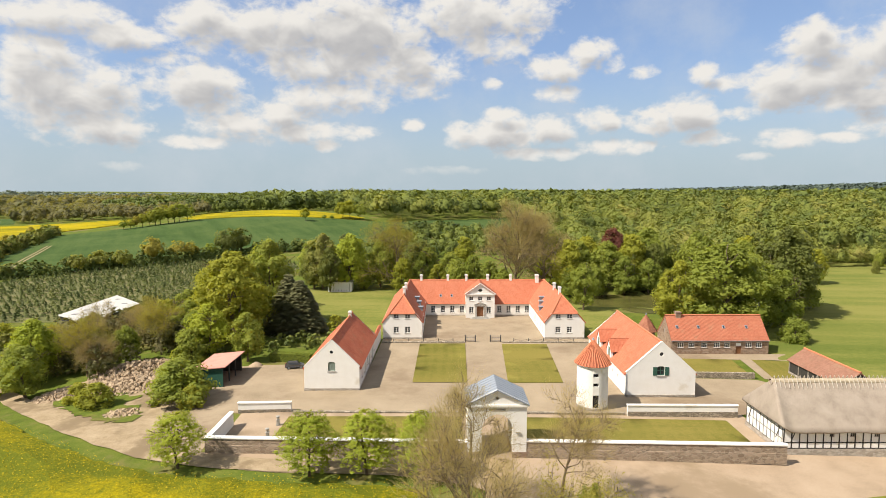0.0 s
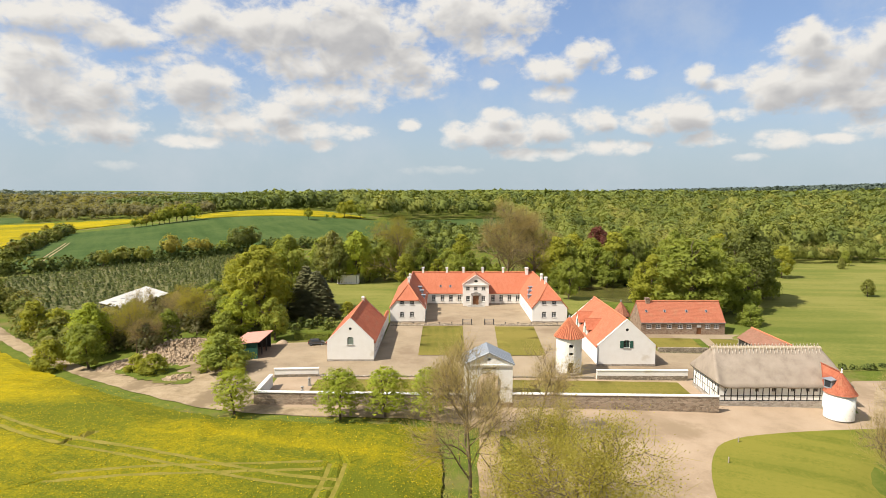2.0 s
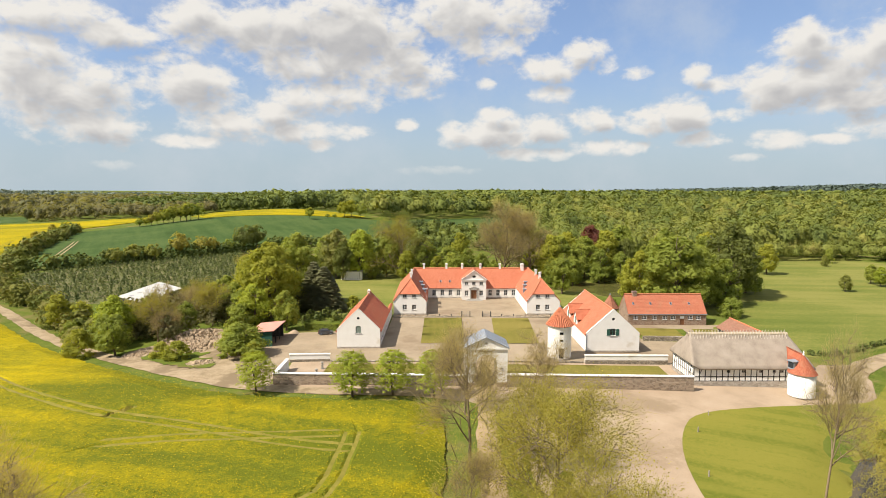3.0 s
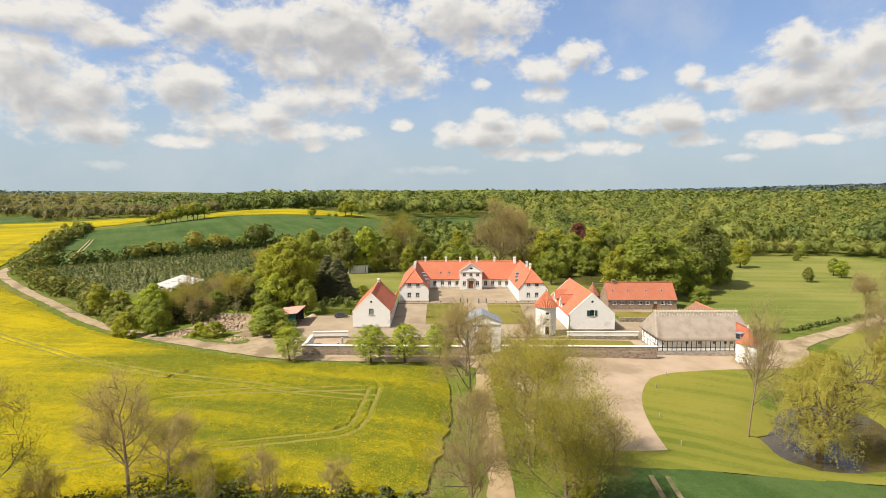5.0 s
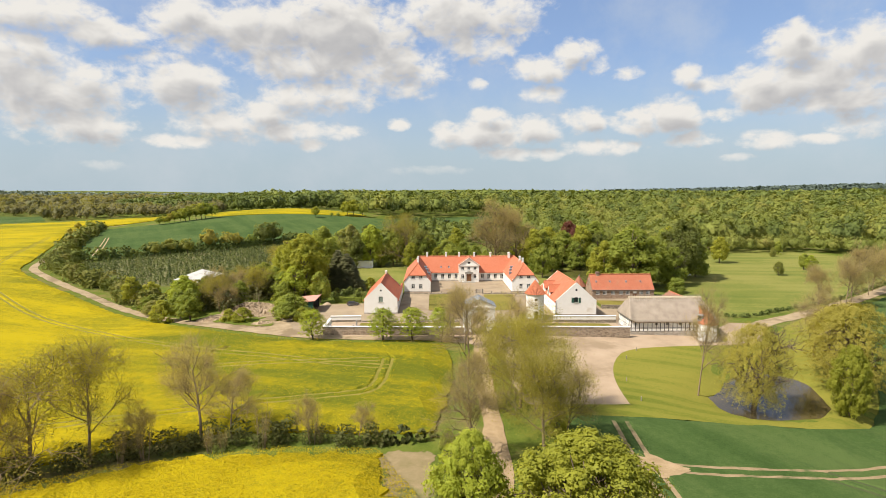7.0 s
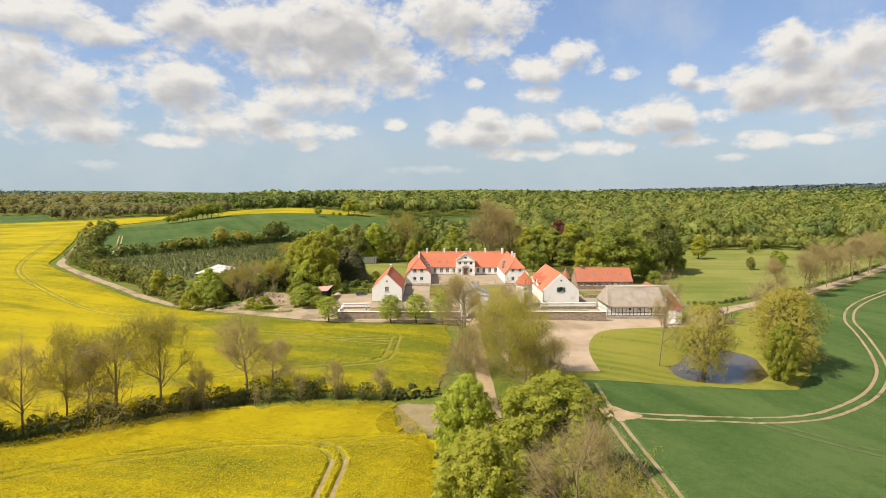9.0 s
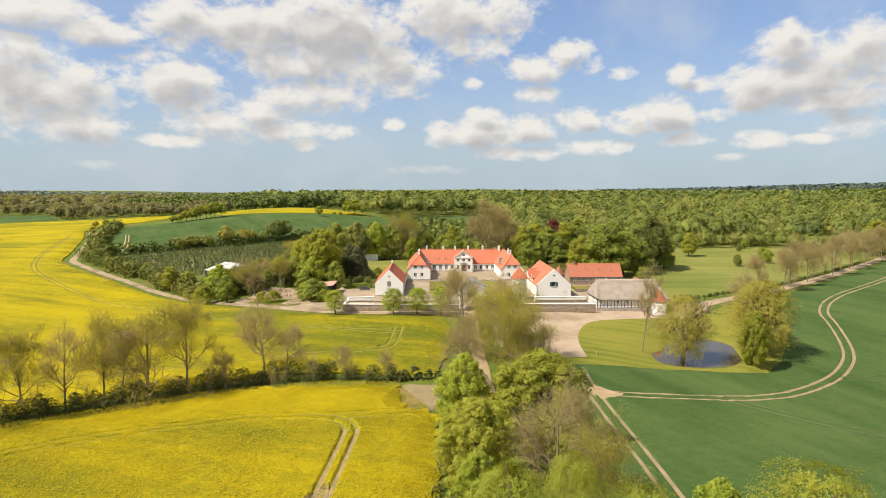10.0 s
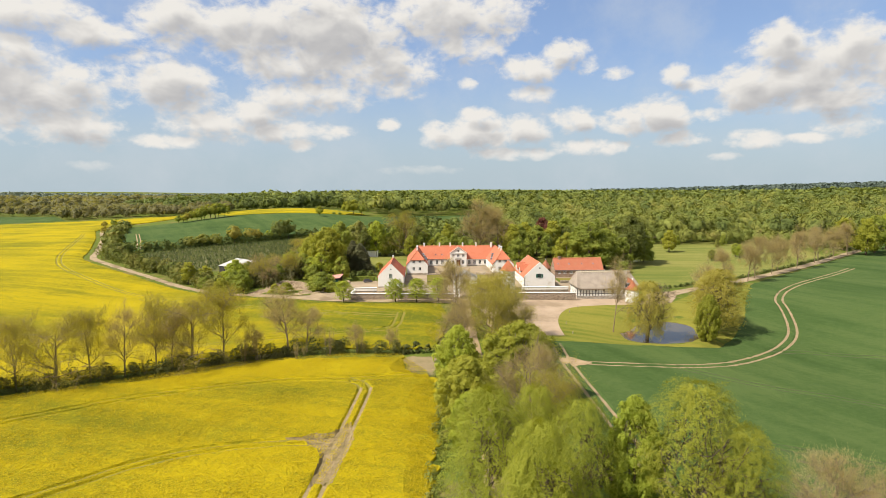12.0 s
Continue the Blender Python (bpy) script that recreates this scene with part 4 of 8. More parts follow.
sheet("garden_path", [(9.5, 68.7), (40.3, 67.6), (42.6, 70.0), (42.6, 82.6), (9.5, 82.8)], GRAVEL, "pale gravel path round the garden lawn", "gravel", 0.075, 3.5)
sheet("gate_path", [(3, 68.2), (9.5, 68.2), (9.5, 84), (3, 84)], GRAVEL, "pale gravel passage through the gate", "gravel", 0.07, 3.0)
for name, q in (("garden_lawn", [(-22.4, 71.2), (2.2, 70.2), (2.4, 81.0), (-22.2, 81.2)]), ("garden_lawn", [(10.6, 69.7), (39.2, 68.8), (39.4, 80.2), (10.6, 80.8)]),
                ("courtyard_lawn", [(-5.45, 96.0), (3.7, 95.9), (4.2, 121.1), (-5.25, 120.9)]), ("courtyard_lawn", [(10.5, 95.8), (19.7, 95.9), (21.1, 120.6), (11.8, 120.6)]),
                ("stable_lawn", [(44.2, 99.7), (53, 99.5), (54.2, 109.5), (44.2, 110.2)]), ("stable_lawn", [(56, 97.5), (64, 95), (69, 107), (58, 109.5)])):
    sheet(name, q, LAWN, "close-mown yellowish green lawn with straight edges", "lawn", 0.13, 3.0, edge=1.5)
sheet("stable_yard", [(43, 110.4), (56, 109.7), (54.6, 98.6), (56.0, 97.4), (58.5, 109.6), (66, 109), (66.5, 113.4), (43, 114)], COURT_GRAVEL, "pale gravel yard before the stone stable", "gravel", 0.06, 3.0)
POND_LAWN = [(28.4, 29.8)] + rounded([(27.9, 30.2), (28.3, 37.8), (29.7, 45.5), (32.6, 52.8), (36.7, 58.3), (47.0, 60.9), (60.5, 62.7), (68, 64.0), (73, 69), (80, 76), (92, 86.5), (108, 99)], 2) + [(111, 94), (97, 72), (85, 51), (72, 33), (64, 24.3), (56, 21.6), (47, 22.8), (32, 24.7), (23, 25), (13, 24.6), (11, 29.2)]
sheet("pond_lawn", POND_LAWN, LAWN_SOFT, "striped mown lawn sloping to the pond", "lawn", 0.13, 2.0, edge=2.0)
sheet("park_meadow", [(60, 90), (72, 87.5), (82, 88.5), (96, 96), (112, 105), (148, 134), (198, 177), (205, 215), (190, 262), (120, 262), (96, 215), (70, 170), (66, 125)], PARK, "wide mown green park meadow with scattered trees", "meadow", 0.06, 5.0)
sheet("manor_lawn", [(-60, 178), (-34, 128), (-14, 110), (-14, 126), (-14.5, 160), (32, 160), (32, 126), (44, 126), (44, 156), (88, 160), (88, 178), (40, 196), (-20, 200)], PARK, "green lawn behind the manor house", "lawn", 0.05, 5.0)

# water in the pond and the moat
POND_RIM = []
for k in range(36):
    a = math.pi * k / 18
    r = 1.12 * (1 + 0.12 * math.sin(2 * a + 0.5) + 0.08 * math.sin(3 * a)) / math.hypot(math.cos(a) / POND[2], math.sin(a) / POND[3])
    POND_RIM.append((POND[0] + r * math.cos(a + 0.73), POND[1] + r * math.sin(a + 0.73)))


def water_sheet(name, pts, z, label):
    s = Shape()
    s.face([(x, y, z) for x, y in pts])
    ob = put(new(name, s.mesh(name, MOAT if name == "moat" else WATER)), None, Matrix.Identity(4))
    tagged(ob, label, "pond", kind="structure")


# ---- plants ----
def leaf_cards(rng, centres, normals, size, long=1.0):
    """Small three-cornered leaf clumps at the given places, facing more or less along the normals."""
    n = len(centres)
    nrm = normals + rng.normal(0, 0.26, (n, 3)) + np.array([0, 0, 0.22])
    nrm /= np.linalg.norm(nrm, axis=1, keepdims=True) + 1e-9
    other = rng.normal(0, 1, (n, 3))
    a = np.cross(nrm, other)
    a /= np.linalg.norm(a, axis=1, keepdims=True) + 1e-9
    b = np.cross(nrm, a)
    s = size * rng.uniform(0.6, 1.35, (n, 1))
    bend = nrm * s * rng.uniform(-0.4, 0.4, (n, 1))
    p = np.stack([centres - a * s * 1.15 * long, centres + a * s * 0.6 - b * s * 0.85, centres + a * s * 0.6 + b * s * 0.85 + bend], 1)
    return p.reshape(-1, 3)


def three_corners(v):
    return np.arange(len(v)).reshape(-1, 3)


def blob_crown(rng, height, radius, base, blobs, per_blob, size, profile="round", lump=0.36, squash=0.85, fill=0):
    """Leaf clumps gathered on many overlapping lumps that fill the crown."""
    cs, ns, inner = [], [], []
    tall = height - base
    for k in range(blobs):
        h = rng.uniform(0.05, 1.0) if profile != "cone" else rng.uniform(0, 1) ** 1.6
        if profile == "round":
            env = math.sin(math.pi * min(1, 0.12 + 0.86 * h)) ** 0.6
        elif profile == "oval":
            env = min(1.0, 0.5 + 2.0 * h) * (1.03 - h) ** 0.55
        elif profile == "dome":
            env = min(1.0, 0.55 + h * 2.2) * math.cos(h * math.pi / 2 * 0.93) ** 0.5
        else:
            env = 1.02 - h
        a, r = rng.uniform(0, 2 * math.pi), math.sqrt(rng.uniform(0.3, 1)) * radius * env * rng.uniform(0.75, 1.05)
        br = radius * lump * rng.uniform(0.6, 1.25) * (0.6 + 0.4 * env)
        c = np.array([math.cos(a) * max(0, r - br * 0.4), math.sin(a) * max(0, r - br * 0.4), base + tall * h * 0.97 - br * 0.35])
        d = rng.normal(0, 1, (per_blob, 3))
        d[:, 2] += 0.25
        d /= np.linalg.norm(d, axis=1, keepdims=True)
        cs.append(c + d * br * rng.uniform(0.4, 1.12, (per_blob, 1)) * np.array([1, 1, squash]))
        out = d * 0.8 + (c - np.array([0, 0, base + tall * 0.35])) / (radius + tall * 0.3) * 0.6
        ns.append(out)
        if fill:
            d2 = d[:fill] * br * 0.62
            inner.append(leaf_cards(rng, c + d2, out[:fill], size * 2.6))
    crown = leaf_cards(rng, np.vstack(cs), np.vstack(ns), size)
    return np.vstack([crown] + inner)


def forest_crown(rng, wide, low, cards, leaf, lumps=32):
    """A full crown one metre high: leaf clumps on rounded lumps over an inner body of leaves."""
    mid, axes = low + (1 - low) * 0.46, np.array([wide, wide, (1 - low) * 0.54])
    d = rng.normal(0, 1, (lumps, 3))
    d[:, 2] = np.abs(d[:, 2]) * 1.1 - 0.45
    d /= np.linalg.norm(d, axis=1, keepdims=True)
    centre = d * axes * rng.uniform(0.62, 0.84, (lumps, 1)) + np.array([0, 0, mid])
    radius = wide * rng.uniform(0.24, 0.42, lumps)
    pick = rng.integers(0, lumps, cards)
    e = rng.normal(0, 0.75, (cards, 3)) + d[pick] * 0.8 + np.array([0, 0, 0.25])
    e /= np.linalg.norm(e, axis=1, keepdims=True)
    pts = centre[pick] + e * (radius[pick] * rng.uniform(0.55, 1.1, cards))[:, None]
    soup = [leaf_cards(rng, pts, e * 0.75 + d[pick] * 0.5, leaf)]
    if cards < 100:
        return soup[0]
    ring, rows = 6, 4
    grid = []
    for i in range(rows + 1):
        f = math.pi * i / rows
        for j in range(ring):
            a = 2 * math.pi * j / ring
            grid.append(np.array([math.sin(f) * math.cos(a), math.sin(f) * math.sin(a), math.cos(f)]) * axes * 0.54 * rng.uniform(0.8, 1.1) + np.array([0, 0, mid]))
    body = []
    for i in range(rows):
        for j in range(ring):
            a, b, c, g = i * ring + j, i * ring + (j + 1) % ring, (i + 1) * ring + j, (i + 1) * ring + (j + 1) % ring
            body += [grid[a], grid[c], grid[g], grid[a], grid[g], grid[b]]
    return np.vstack(soup + [np.array(body)])


def twig_fans(rng, tips, centre, many, length, width):
    """Fine straight twigs that fan out from the branch tips, away from the heart of the crown."""
    p = np.repeat(tips, many, 0)
    p = p + rng.normal(0, length * 0.28, p.shape)
    way = p - centre
    way /= np.linalg.norm(way, axis=1, keepdims=True) + 1e-9
    way = way * 0.7 + rng.normal(0, 0.55, p.shape) + np.array([0, 0, 0.2])
    way /= np.linalg.norm(way, axis=1, keepdims=True)
    side = np.cross(way, rng.normal(0, 1, p.shape))
    side *= width / (np.linalg.norm(side, axis=1, keepdims=True) + 1e-9)
    span = way * length * rng.uniform(0.45, 1.2, (len(p), 1))
    return np.stack([p - side, p + side, p + span], 1).reshape(-1, 3)


def feather_crown(rng, height, radius, base, sprays, per, size, droop):
    """An airy crown of many small leafy sprays that arch outwards and droop."""
    h, a = rng.uniform(0.0, 1.0, sprays) ** 0.85, rng.uniform(0, 2 * math.pi, sprays)
    env = np.sin(math.pi * np.clip(0.2 + 0.76 * h, 0, 1)) ** 0.6
    lumpy = 0.84 + 0.16 * np.sin(3 * a + 8 * h) + 0.12 * np.sin(5 * a - 13 * h + 1.0)
    r = np.sqrt(rng.uniform(0.12, 1, sprays)) * radius * env * lumpy
    root = np.column_stack([np.cos(a) * r, np.sin(a) * r, base + (height - base) * h * (0.93 + 0.07 * lumpy)])
    t = rng.uniform(0, 1, (sprays, per))
    reach = rng.uniform(0.35, 1.1, (sprays, 1))
    turn = a[:, None] + rng.normal(0, 0.5, (sprays, 1))
    pts = np.repeat(root[:, None], per, 1)
    pts[:, :, 0] += np.cos(turn) * t * reach * 0.7
    pts[:, :, 1] += np.sin(turn) * t * reach * 0.7
    pts[:, :, 2] += (0.3 * t - droop * t * t) * reach
    pts = pts.reshape(-1, 3) + rng.normal(0, 0.09, (sprays * per, 3))
    out = np.repeat(np.column_stack([np.cos(a), np.sin(a), 0.2 + 1.0 * h]), per, 0) + rng.normal(0, 0.35, (sprays * per, 3))
    return leaf_cards(rng, pts, out, size)


def branches(rng, height, radius, levels, fork, base=0.3, thick=0.3, rise=0.55, wander=0.16, spread=1.0, twig=0.03):
    """Trunk, limbs and twigs as one woody mesh; returns it with the tips."""
    s = Shape()
    tips = []

    def grow(p, d, length, r, level):
        n = 3 if level < 2 else 2 if level < 3 else 1
        pts, rad = [p], [r]
        for i in range(n):
            d = (d + Vector(rng.normal(0, wander * (0.3 if level == 0 else 1.0), 3)) + Vector((0, 0, 0.06))).normalized()
            p = p + d * (length / n)
            pts.append(p)
            rad.append(max(twig, r * (1 - 0.62 * (i + 1) / n)))
        tube(s, pts, rad, (7, 5, 4, 3, 3)[min(level, 4)])
        if level >= levels:
            tips.append(tuple(p))
            return
        for k in range(fork[level]):
            f = rng.uniform(0.3, 1.0) if level else rng.uniform(base, 1.0)
            i = min(int(f * n), n - 1)
            q = pts[i].lerp(pts[i + 1], f * n - i)
            out = d.orthogonal().normalized()
            out.rotate(Matrix.Rotation(rng.uniform(0, 2 * math.pi), 3, d))
            nd = (d * rise + out * spread * rng.uniform(0.6, 1.15) + Vector((0, 0, 0.12))).normalized()
            reach = (radius * 1.05 if level == 0 else length * 0.62) * rng.uniform(0.65, 1.05)
            if level == 0:
                reach *= 1.15 - 0.5 * max(0, f - 0.4)
            grow(q, nd, reach, max(twig, rad[i] * 0.5), level + 1)

    grow(Vector((0, 0, -0.3)), Vector((0, 0, 1)), height * 0.8, thick, 0)
    return s, np.array(tips)


KINDS = {}


def tree_kind(kind, seed):
    """Trunk and crown meshes of one kind, ten metres high, standing at the origin."""
    if (kind, seed) in KINDS:
        return KINDS[kind, seed]
    rng = np.random.default_rng(seed * 17 + len(kind))
    wood, crown, mat = None, None, L_GREEN
    if kind in ("broad", "yellow", "bright", "dark", "red", "chestnut", "dome_green"):
        wood, tips = branches(rng, 10, 2.9, 2, (9, 4), 0.25, 0.26)
        crown = blob_crown(rng, 10, 4.1, 1.5 if kind != "dome_green" else 0.7, 95, 84, 0.145, "dome" if kind in ("dome_green", "yellow") else "round", 0.29, 0.85, 7)
        mat = {"broad": L_GREEN, "yellow": L_YELLOW, "bright": L_BRIGHT, "dark": L_DARK, "red": L_RED, "chestnut": L_BLOSSOM, "dome_green": L_GREEN}[kind]
    elif kind in ("grand", "grand_yellow"):
        wood, tips = branches(rng, 10, 2.9, 2, (9, 4), 0.25, 0.26)
        crown = blob_crown(rng, 10, 4.1, 1.2, 165, 105, 0.1, "round", 0.24, 0.85, 12)
        mat = L_GREEN if kind == "grand" else L_YELLOW
    elif kind == "near":
        wood, tips = branches(rng, 8.4, 2.9, 3, (9, 6, 4), 0.25, 0.24)
        crown = blob_crown(rng, 10, 4.7, 0.6, 300, 135, 0.08, "round", 0.18, 0.85, 16)
        mat = L_YELLOW
    elif kind == "near_bright":
        wood, tips = branches(rng, 8.4, 2.9, 3, (9, 6, 4), 0.25, 0.24)
        crown = blob_crown(rng, 10, 4.7, 0.6, 270, 135, 0.08, "round", 0.18, 0.85, 16)
        mat = L_BRIGHT
    elif kind == "linden":
        wood, tips = branches(rng, 10, 2.2, 2, (10, 5), 0.3, 0.2)
        crown = feather_crown(rng, 10, 3.7, 1.7, 1050, 17, 0.088, 0.2)
        mat = L_BRIGHT
    elif kind in ("budding", "bare", "leafing", "far_bare"):
        leafy = kind == "leafing"
        wood, tips = branches(rng, 10, 3.7, 3, (13, 6, 5), 0.3 if "bare" in kind else 0.2, 0.17, 0.72, 0.2, 1.0, 0.02)
        many = {"budding": 32, "leafing": 95, "bare": 3, "far_bare": 9}[kind]
        pts = np.repeat(tips, many, 0) + rng.normal(0, 0.5 if leafy else 0.44, (len(tips) * many, 3))
        buds = leaf_cards(rng, pts, rng.normal(0, 1, pts.shape) + np.array([0, 0, 0.5]), {"budding": 0.056, "leafing": 0.042, "bare": 0.03, "far_bare": 0.06}[kind])
        fans = twig_fans(rng, tips, np.array([0, 0, 4.2]), {"budding": 8, "leafing": 17, "bare": 20, "far_bare": 12}[kind], 1.0, 0.008 if kind != "far_bare" else 0.018)
        crown = np.vstack([buds, fans])
        mat = L_BUD if "bare" in kind else L_OLIVE
    elif kind == "brush":
        wood, stems = Shape(), []
        for _ in range(8):
            a, lean = rng.uniform(0, 6.283), rng.uniform(0.05, 0.32)
            top = rng.uniform(5.5, 10)
            line = [(math.cos(a) * (0.8 + lean * top * f), math.sin(a) * (0.8 + lean * top * f), -0.3 + top * f) for f in (0, 0.4, 0.75, 1.0)]
            tube(wood, line, [0.1, 0.075, 0.05, 0.02], 4)
            stems += [np.array(line[1]) * (1 - q) + np.array(line[3]) * q for q in np.linspace(0, 1, 12)]
        crown, mat = twig_fans(rng, np.array(stems), np.array([0, 0, 1.0]), 6, 1.5, 0.016), L_BUD
        crown = np.vstack([crown, leaf_cards(rng, np.repeat(np.array(stems), 7, 0) + rng.normal(0, 0.6, (len(stems) * 7, 3)), rng.normal(0, 1, (len(stems) * 7, 3)), 0.07)])
    elif kind == "bare_dome":
        wood, tips = branches(rng, 10, 4.2, 3, (16, 7, 5), 0.15, 0.3, 0.75, 0.17, 0.95, 0.02)
        crown = np.vstack([twig_fans(rng, tips, np.array([0, 0, 3.0]), 15, 1.0, 0.014), leaf_cards(rng, np.repeat(tips, 8, 0) + rng.normal(0, 0.45, (len(tips) * 8, 3)), rng.normal(0, 1, (len(tips) * 8, 3)), 0.06)])
        mat = L_BUD
    elif kind == "willow":
        wood, tips = branches(rng, 10, 3.4, 3, (12, 6, 3), 0.2, 0.34, 0.75)
        crown = feather_crown(rng, 10, 4.2, 1.6, 2500, 18, 0.05, 1.0)
        mat = L_OLIVE
    elif kind in ("airy", "airy_yellow"):
        wood, tips = branches(rng, 7.2, 3.0, 3, (12, 6, 4), 0.2, 0.16, 0.8)
        crown = feather_crown(rng, 10, 4.3, 1.4, *((2000, 17, 0.06) if kind == "airy" else (2900, 17, 0.042)), 0.4)
        mat = L_OLIVE if kind == "airy" else L_YELLOW
    elif kind == "birch":
        wood, tips = branches(rng, 8, 2.2, 3, (12, 5, 4), 0.25, 0.13, 0.7)
        crown = feather_crown(rng, 10, 4.1, 0.6, 2300, 20, 0.045, 1.3)
        mat = L_WILLOW
    elif kind == "spruce":
        wood = Shape()
        tube(wood, [(0, 0, -0.3), (0, 0, 5), (0, 0, 9.9)], [0.22, 0.13, 0.02], 6)
        pts, nr = [], []
        for k in range(30):
            h = 0.5 + 9.3 * (k / 30) ** 0.9
            r = 2.5 * (1 - h / 10.1) ** 0.8 * rng.uniform(0.85, 1.1)
            m = int(40 + 150 * r / 2.5)
            a, q = rng.uniform(0, 2 * math.pi, m), np.sqrt(rng.uniform(0.1, 1, m)) * r
            pts.append(np.column_stack([np.cos(a) * q, np.sin(a) * q, h - q * 0.35 + rng.normal(0, 0.1, m)]))
            nr.append(np.column_stack([np.cos(a) * 0.6, np.sin(a) * 0.6, np.full(m, 0.8)]))
        crown, mat = leaf_cards(rng, np.vstack(pts), np.vstack(nr), 0.2), L_CONIFER
    elif kind in ("bush", "bush_pale", "bush_yellow"):
        wood, tips = branches(rng, 8, 4.0, 2, (8, 4), 0.1, 0.14)
        crown = blob_crown(rng, 10, 6.0, 0.0, 60, 100, 0.28, "dome", 0.28)
        mat = {"bush": L_GREEN, "bush_pale": L_BLOSSOM, "bush_yellow": L_YELLOW}[kind]
    me_w = wood.mesh("trunk", TWIG if kind in ("bare", "budding", "leafing", "far_bare", "bare_dome", "brush") else BARK, smooth=True)
    me_c = numpy_mesh("crown", crown, three_corners(crown), [mat])
    KINDS[kind, seed] = (me_w, me_c)
    return me_w, me_c


def distant(name, x, y, height, wide, material, label, group, seed):
    """A tree or bush far off: a trunk and one full crown."""
    key = ("distant", material.name, seed)
    if key not in KINDS:
        rng = np.random.default_rng(seed + 90)
        wood = branches(rng, 6, 1.6, 1, (5,), 0.5, 0.22)[0]
        v = forest_crown(rng, 0.4, 0.12, 1300, 0.034) * 10
        KINDS[key] = (wood.mesh("trunk", BARK, smooth=True), numpy_mesh("crown", v, three_corners(v), [material]))
    w, c = KINDS[key]
    k = height / 10.0
    m = Matrix.LocRotScale((x, y, at(x, y)), Euler((0, 0, x * 1.7)), (k * wide, k * wide, k))
    ob = tagged(put(new(name), None, m), label, "bush" if "bush" in name else "tree", group)
    part("trunk", w, None, ob, m=m)
    part("crown", c, None, ob, m=m)


def plant(name, kind, x, y, height, wide=1.0, seed=0, label="", group="", turn=None):
    """A tree or bush of a kind, with a trunk and a crown."""
    w, c = tree_kind(kind, seed)
    k = height / 10.0
    rng = random.Random(int(x * 31 + y * 17))
    m = Matrix.LocRotScale((x, y, at(x, y)), Euler((0, 0, turn if turn is not None else rng.uniform(0, 6.28))), (k * wide, k * wide, k))
    ob = put(new(name), None, m)
    ob.empty_display_size = 0.5
    tagged(ob, label, "bush" if "bush" in name or "shrub" in name else "tree", group)
    part("trunk", w, None, ob, m=m)
    part("crown", c, None, ob, m=m)
    return ob


def scatter(rng, poly, gap, tries=30000):
    xs, ys = [p[0] for p in poly], [p[1] for p in poly]
    X, Y = rng.uniform(min(xs), max(xs), tries), rng.uniform(min(ys), max(ys), tries)
    ok = inside_many(X, Y, poly)
    cells, out = set(), []
    for x, y in zip(X[ok], Y[ok]):
        g = gap(y // 90 * 90) if callable(gap) else gap
        c = (int(x // g), int(y // g), round(g, 1))
        if c not in cells:
            cells.add(c)
            out.append((x, y))
    return np.array(out)


def wood_mass(name, poly, gap, size, material, label, cards=130, leaf=1.0, seed=1, tint=(0, 1), jitter=0.33, low=0.12, wide=0.38, tries=30000):
    """A whole wood as one mass of separate uneven crowns; kindred trees stand together."""
    rng = np.random.default_rng(seed)
    spots = scatter(rng, poly, gap, tries)
    pool = [forest_crown(rng, wide * rng.uniform(0.85, 1.15), low, cards, leaf / size) for _ in range(9)]
    vs, ts, ns = [], [], []
    for x, y in spots:
        p = pool[rng.integers(len(pool))]
        h = size * rng.uniform(1 - jitter, 1 + jitter)
        a = rng.uniform(0, 2 * math.pi)
        c, s = math.cos(a), math.sin(a)
        q = np.column_stack([p[:, 0] * c - p[:, 1] * s, p[:, 0] * s + p[:, 1] * c, p[:, 2]]) * h + np.array([x, y, at(x, y)])
        vs.append(q)
        round_out = (q - np.array([x, y, at(x, y) + h * 0.42])) * np.array([1, 1, 0.85]) / h + rng.normal(0, 0.07, q.shape)
        ns.append(round_out / np.linalg.norm(round_out, axis=1, keepdims=True))
        stand = 0.5 + 0.9 * noise.noise(Vector((x / 38.0, y / 38.0, seed)))
        ts.append(np.full(len(q), tint[0] + (tint[1] - tint[0]) * min(1.0, max(0.0, 0.3 * stand + 0.7 * rng.uniform()))))
    v = np.vstack(vs)
    ob = put(new(name, numpy_mesh(name, v, three_corners(v), [material], True, tint=np.concatenate(ts), normals=np.vstack(ns))), None, Matrix.Identity(4))
    return tagged(ob, label, "forest" if "wood" in name or "forest" in name else name.split("_")[-1], kind="stuff")


def flower_heads(name, poly, keep_from, count, label, seed):
    """Loose yellow flower heads and stalks standing above the crop."""
    rng = np.random.default_rng(seed)
    xs, ys = [p[0] for p in poly], [p[1] for p in poly]
    X, Y = rng.uniform(min(xs), max(xs), count), rng.uniform(min(ys), max(ys), count)
    ok = inside_many(X, Y, poly) & (distance_to([offset(dense(t, 2.0), q) for t in keep_from for q in (-0.9, 0.9)], X, Y) > 0.4)
    X, Y = X[ok], Y[ok]
    c = np.column_stack([X, Y, land(X, Y) + 1.08 + rng.normal(0.06, 0.08, len(X))])
    v = leaf_cards(rng, c, np.column_stack([rng.normal(0, 0.5, (len(X), 2)), np.ones(len(X))]), 0.085)
    ob = put(new(name, numpy_mesh(name, v, three_corners(v), [L_RAPE], tint=np.repeat(rng.uniform(0, 1, len(X)), 3))), None, Matrix.Identity(4))
    tagged(ob, label, "flowers", kind="stuff")


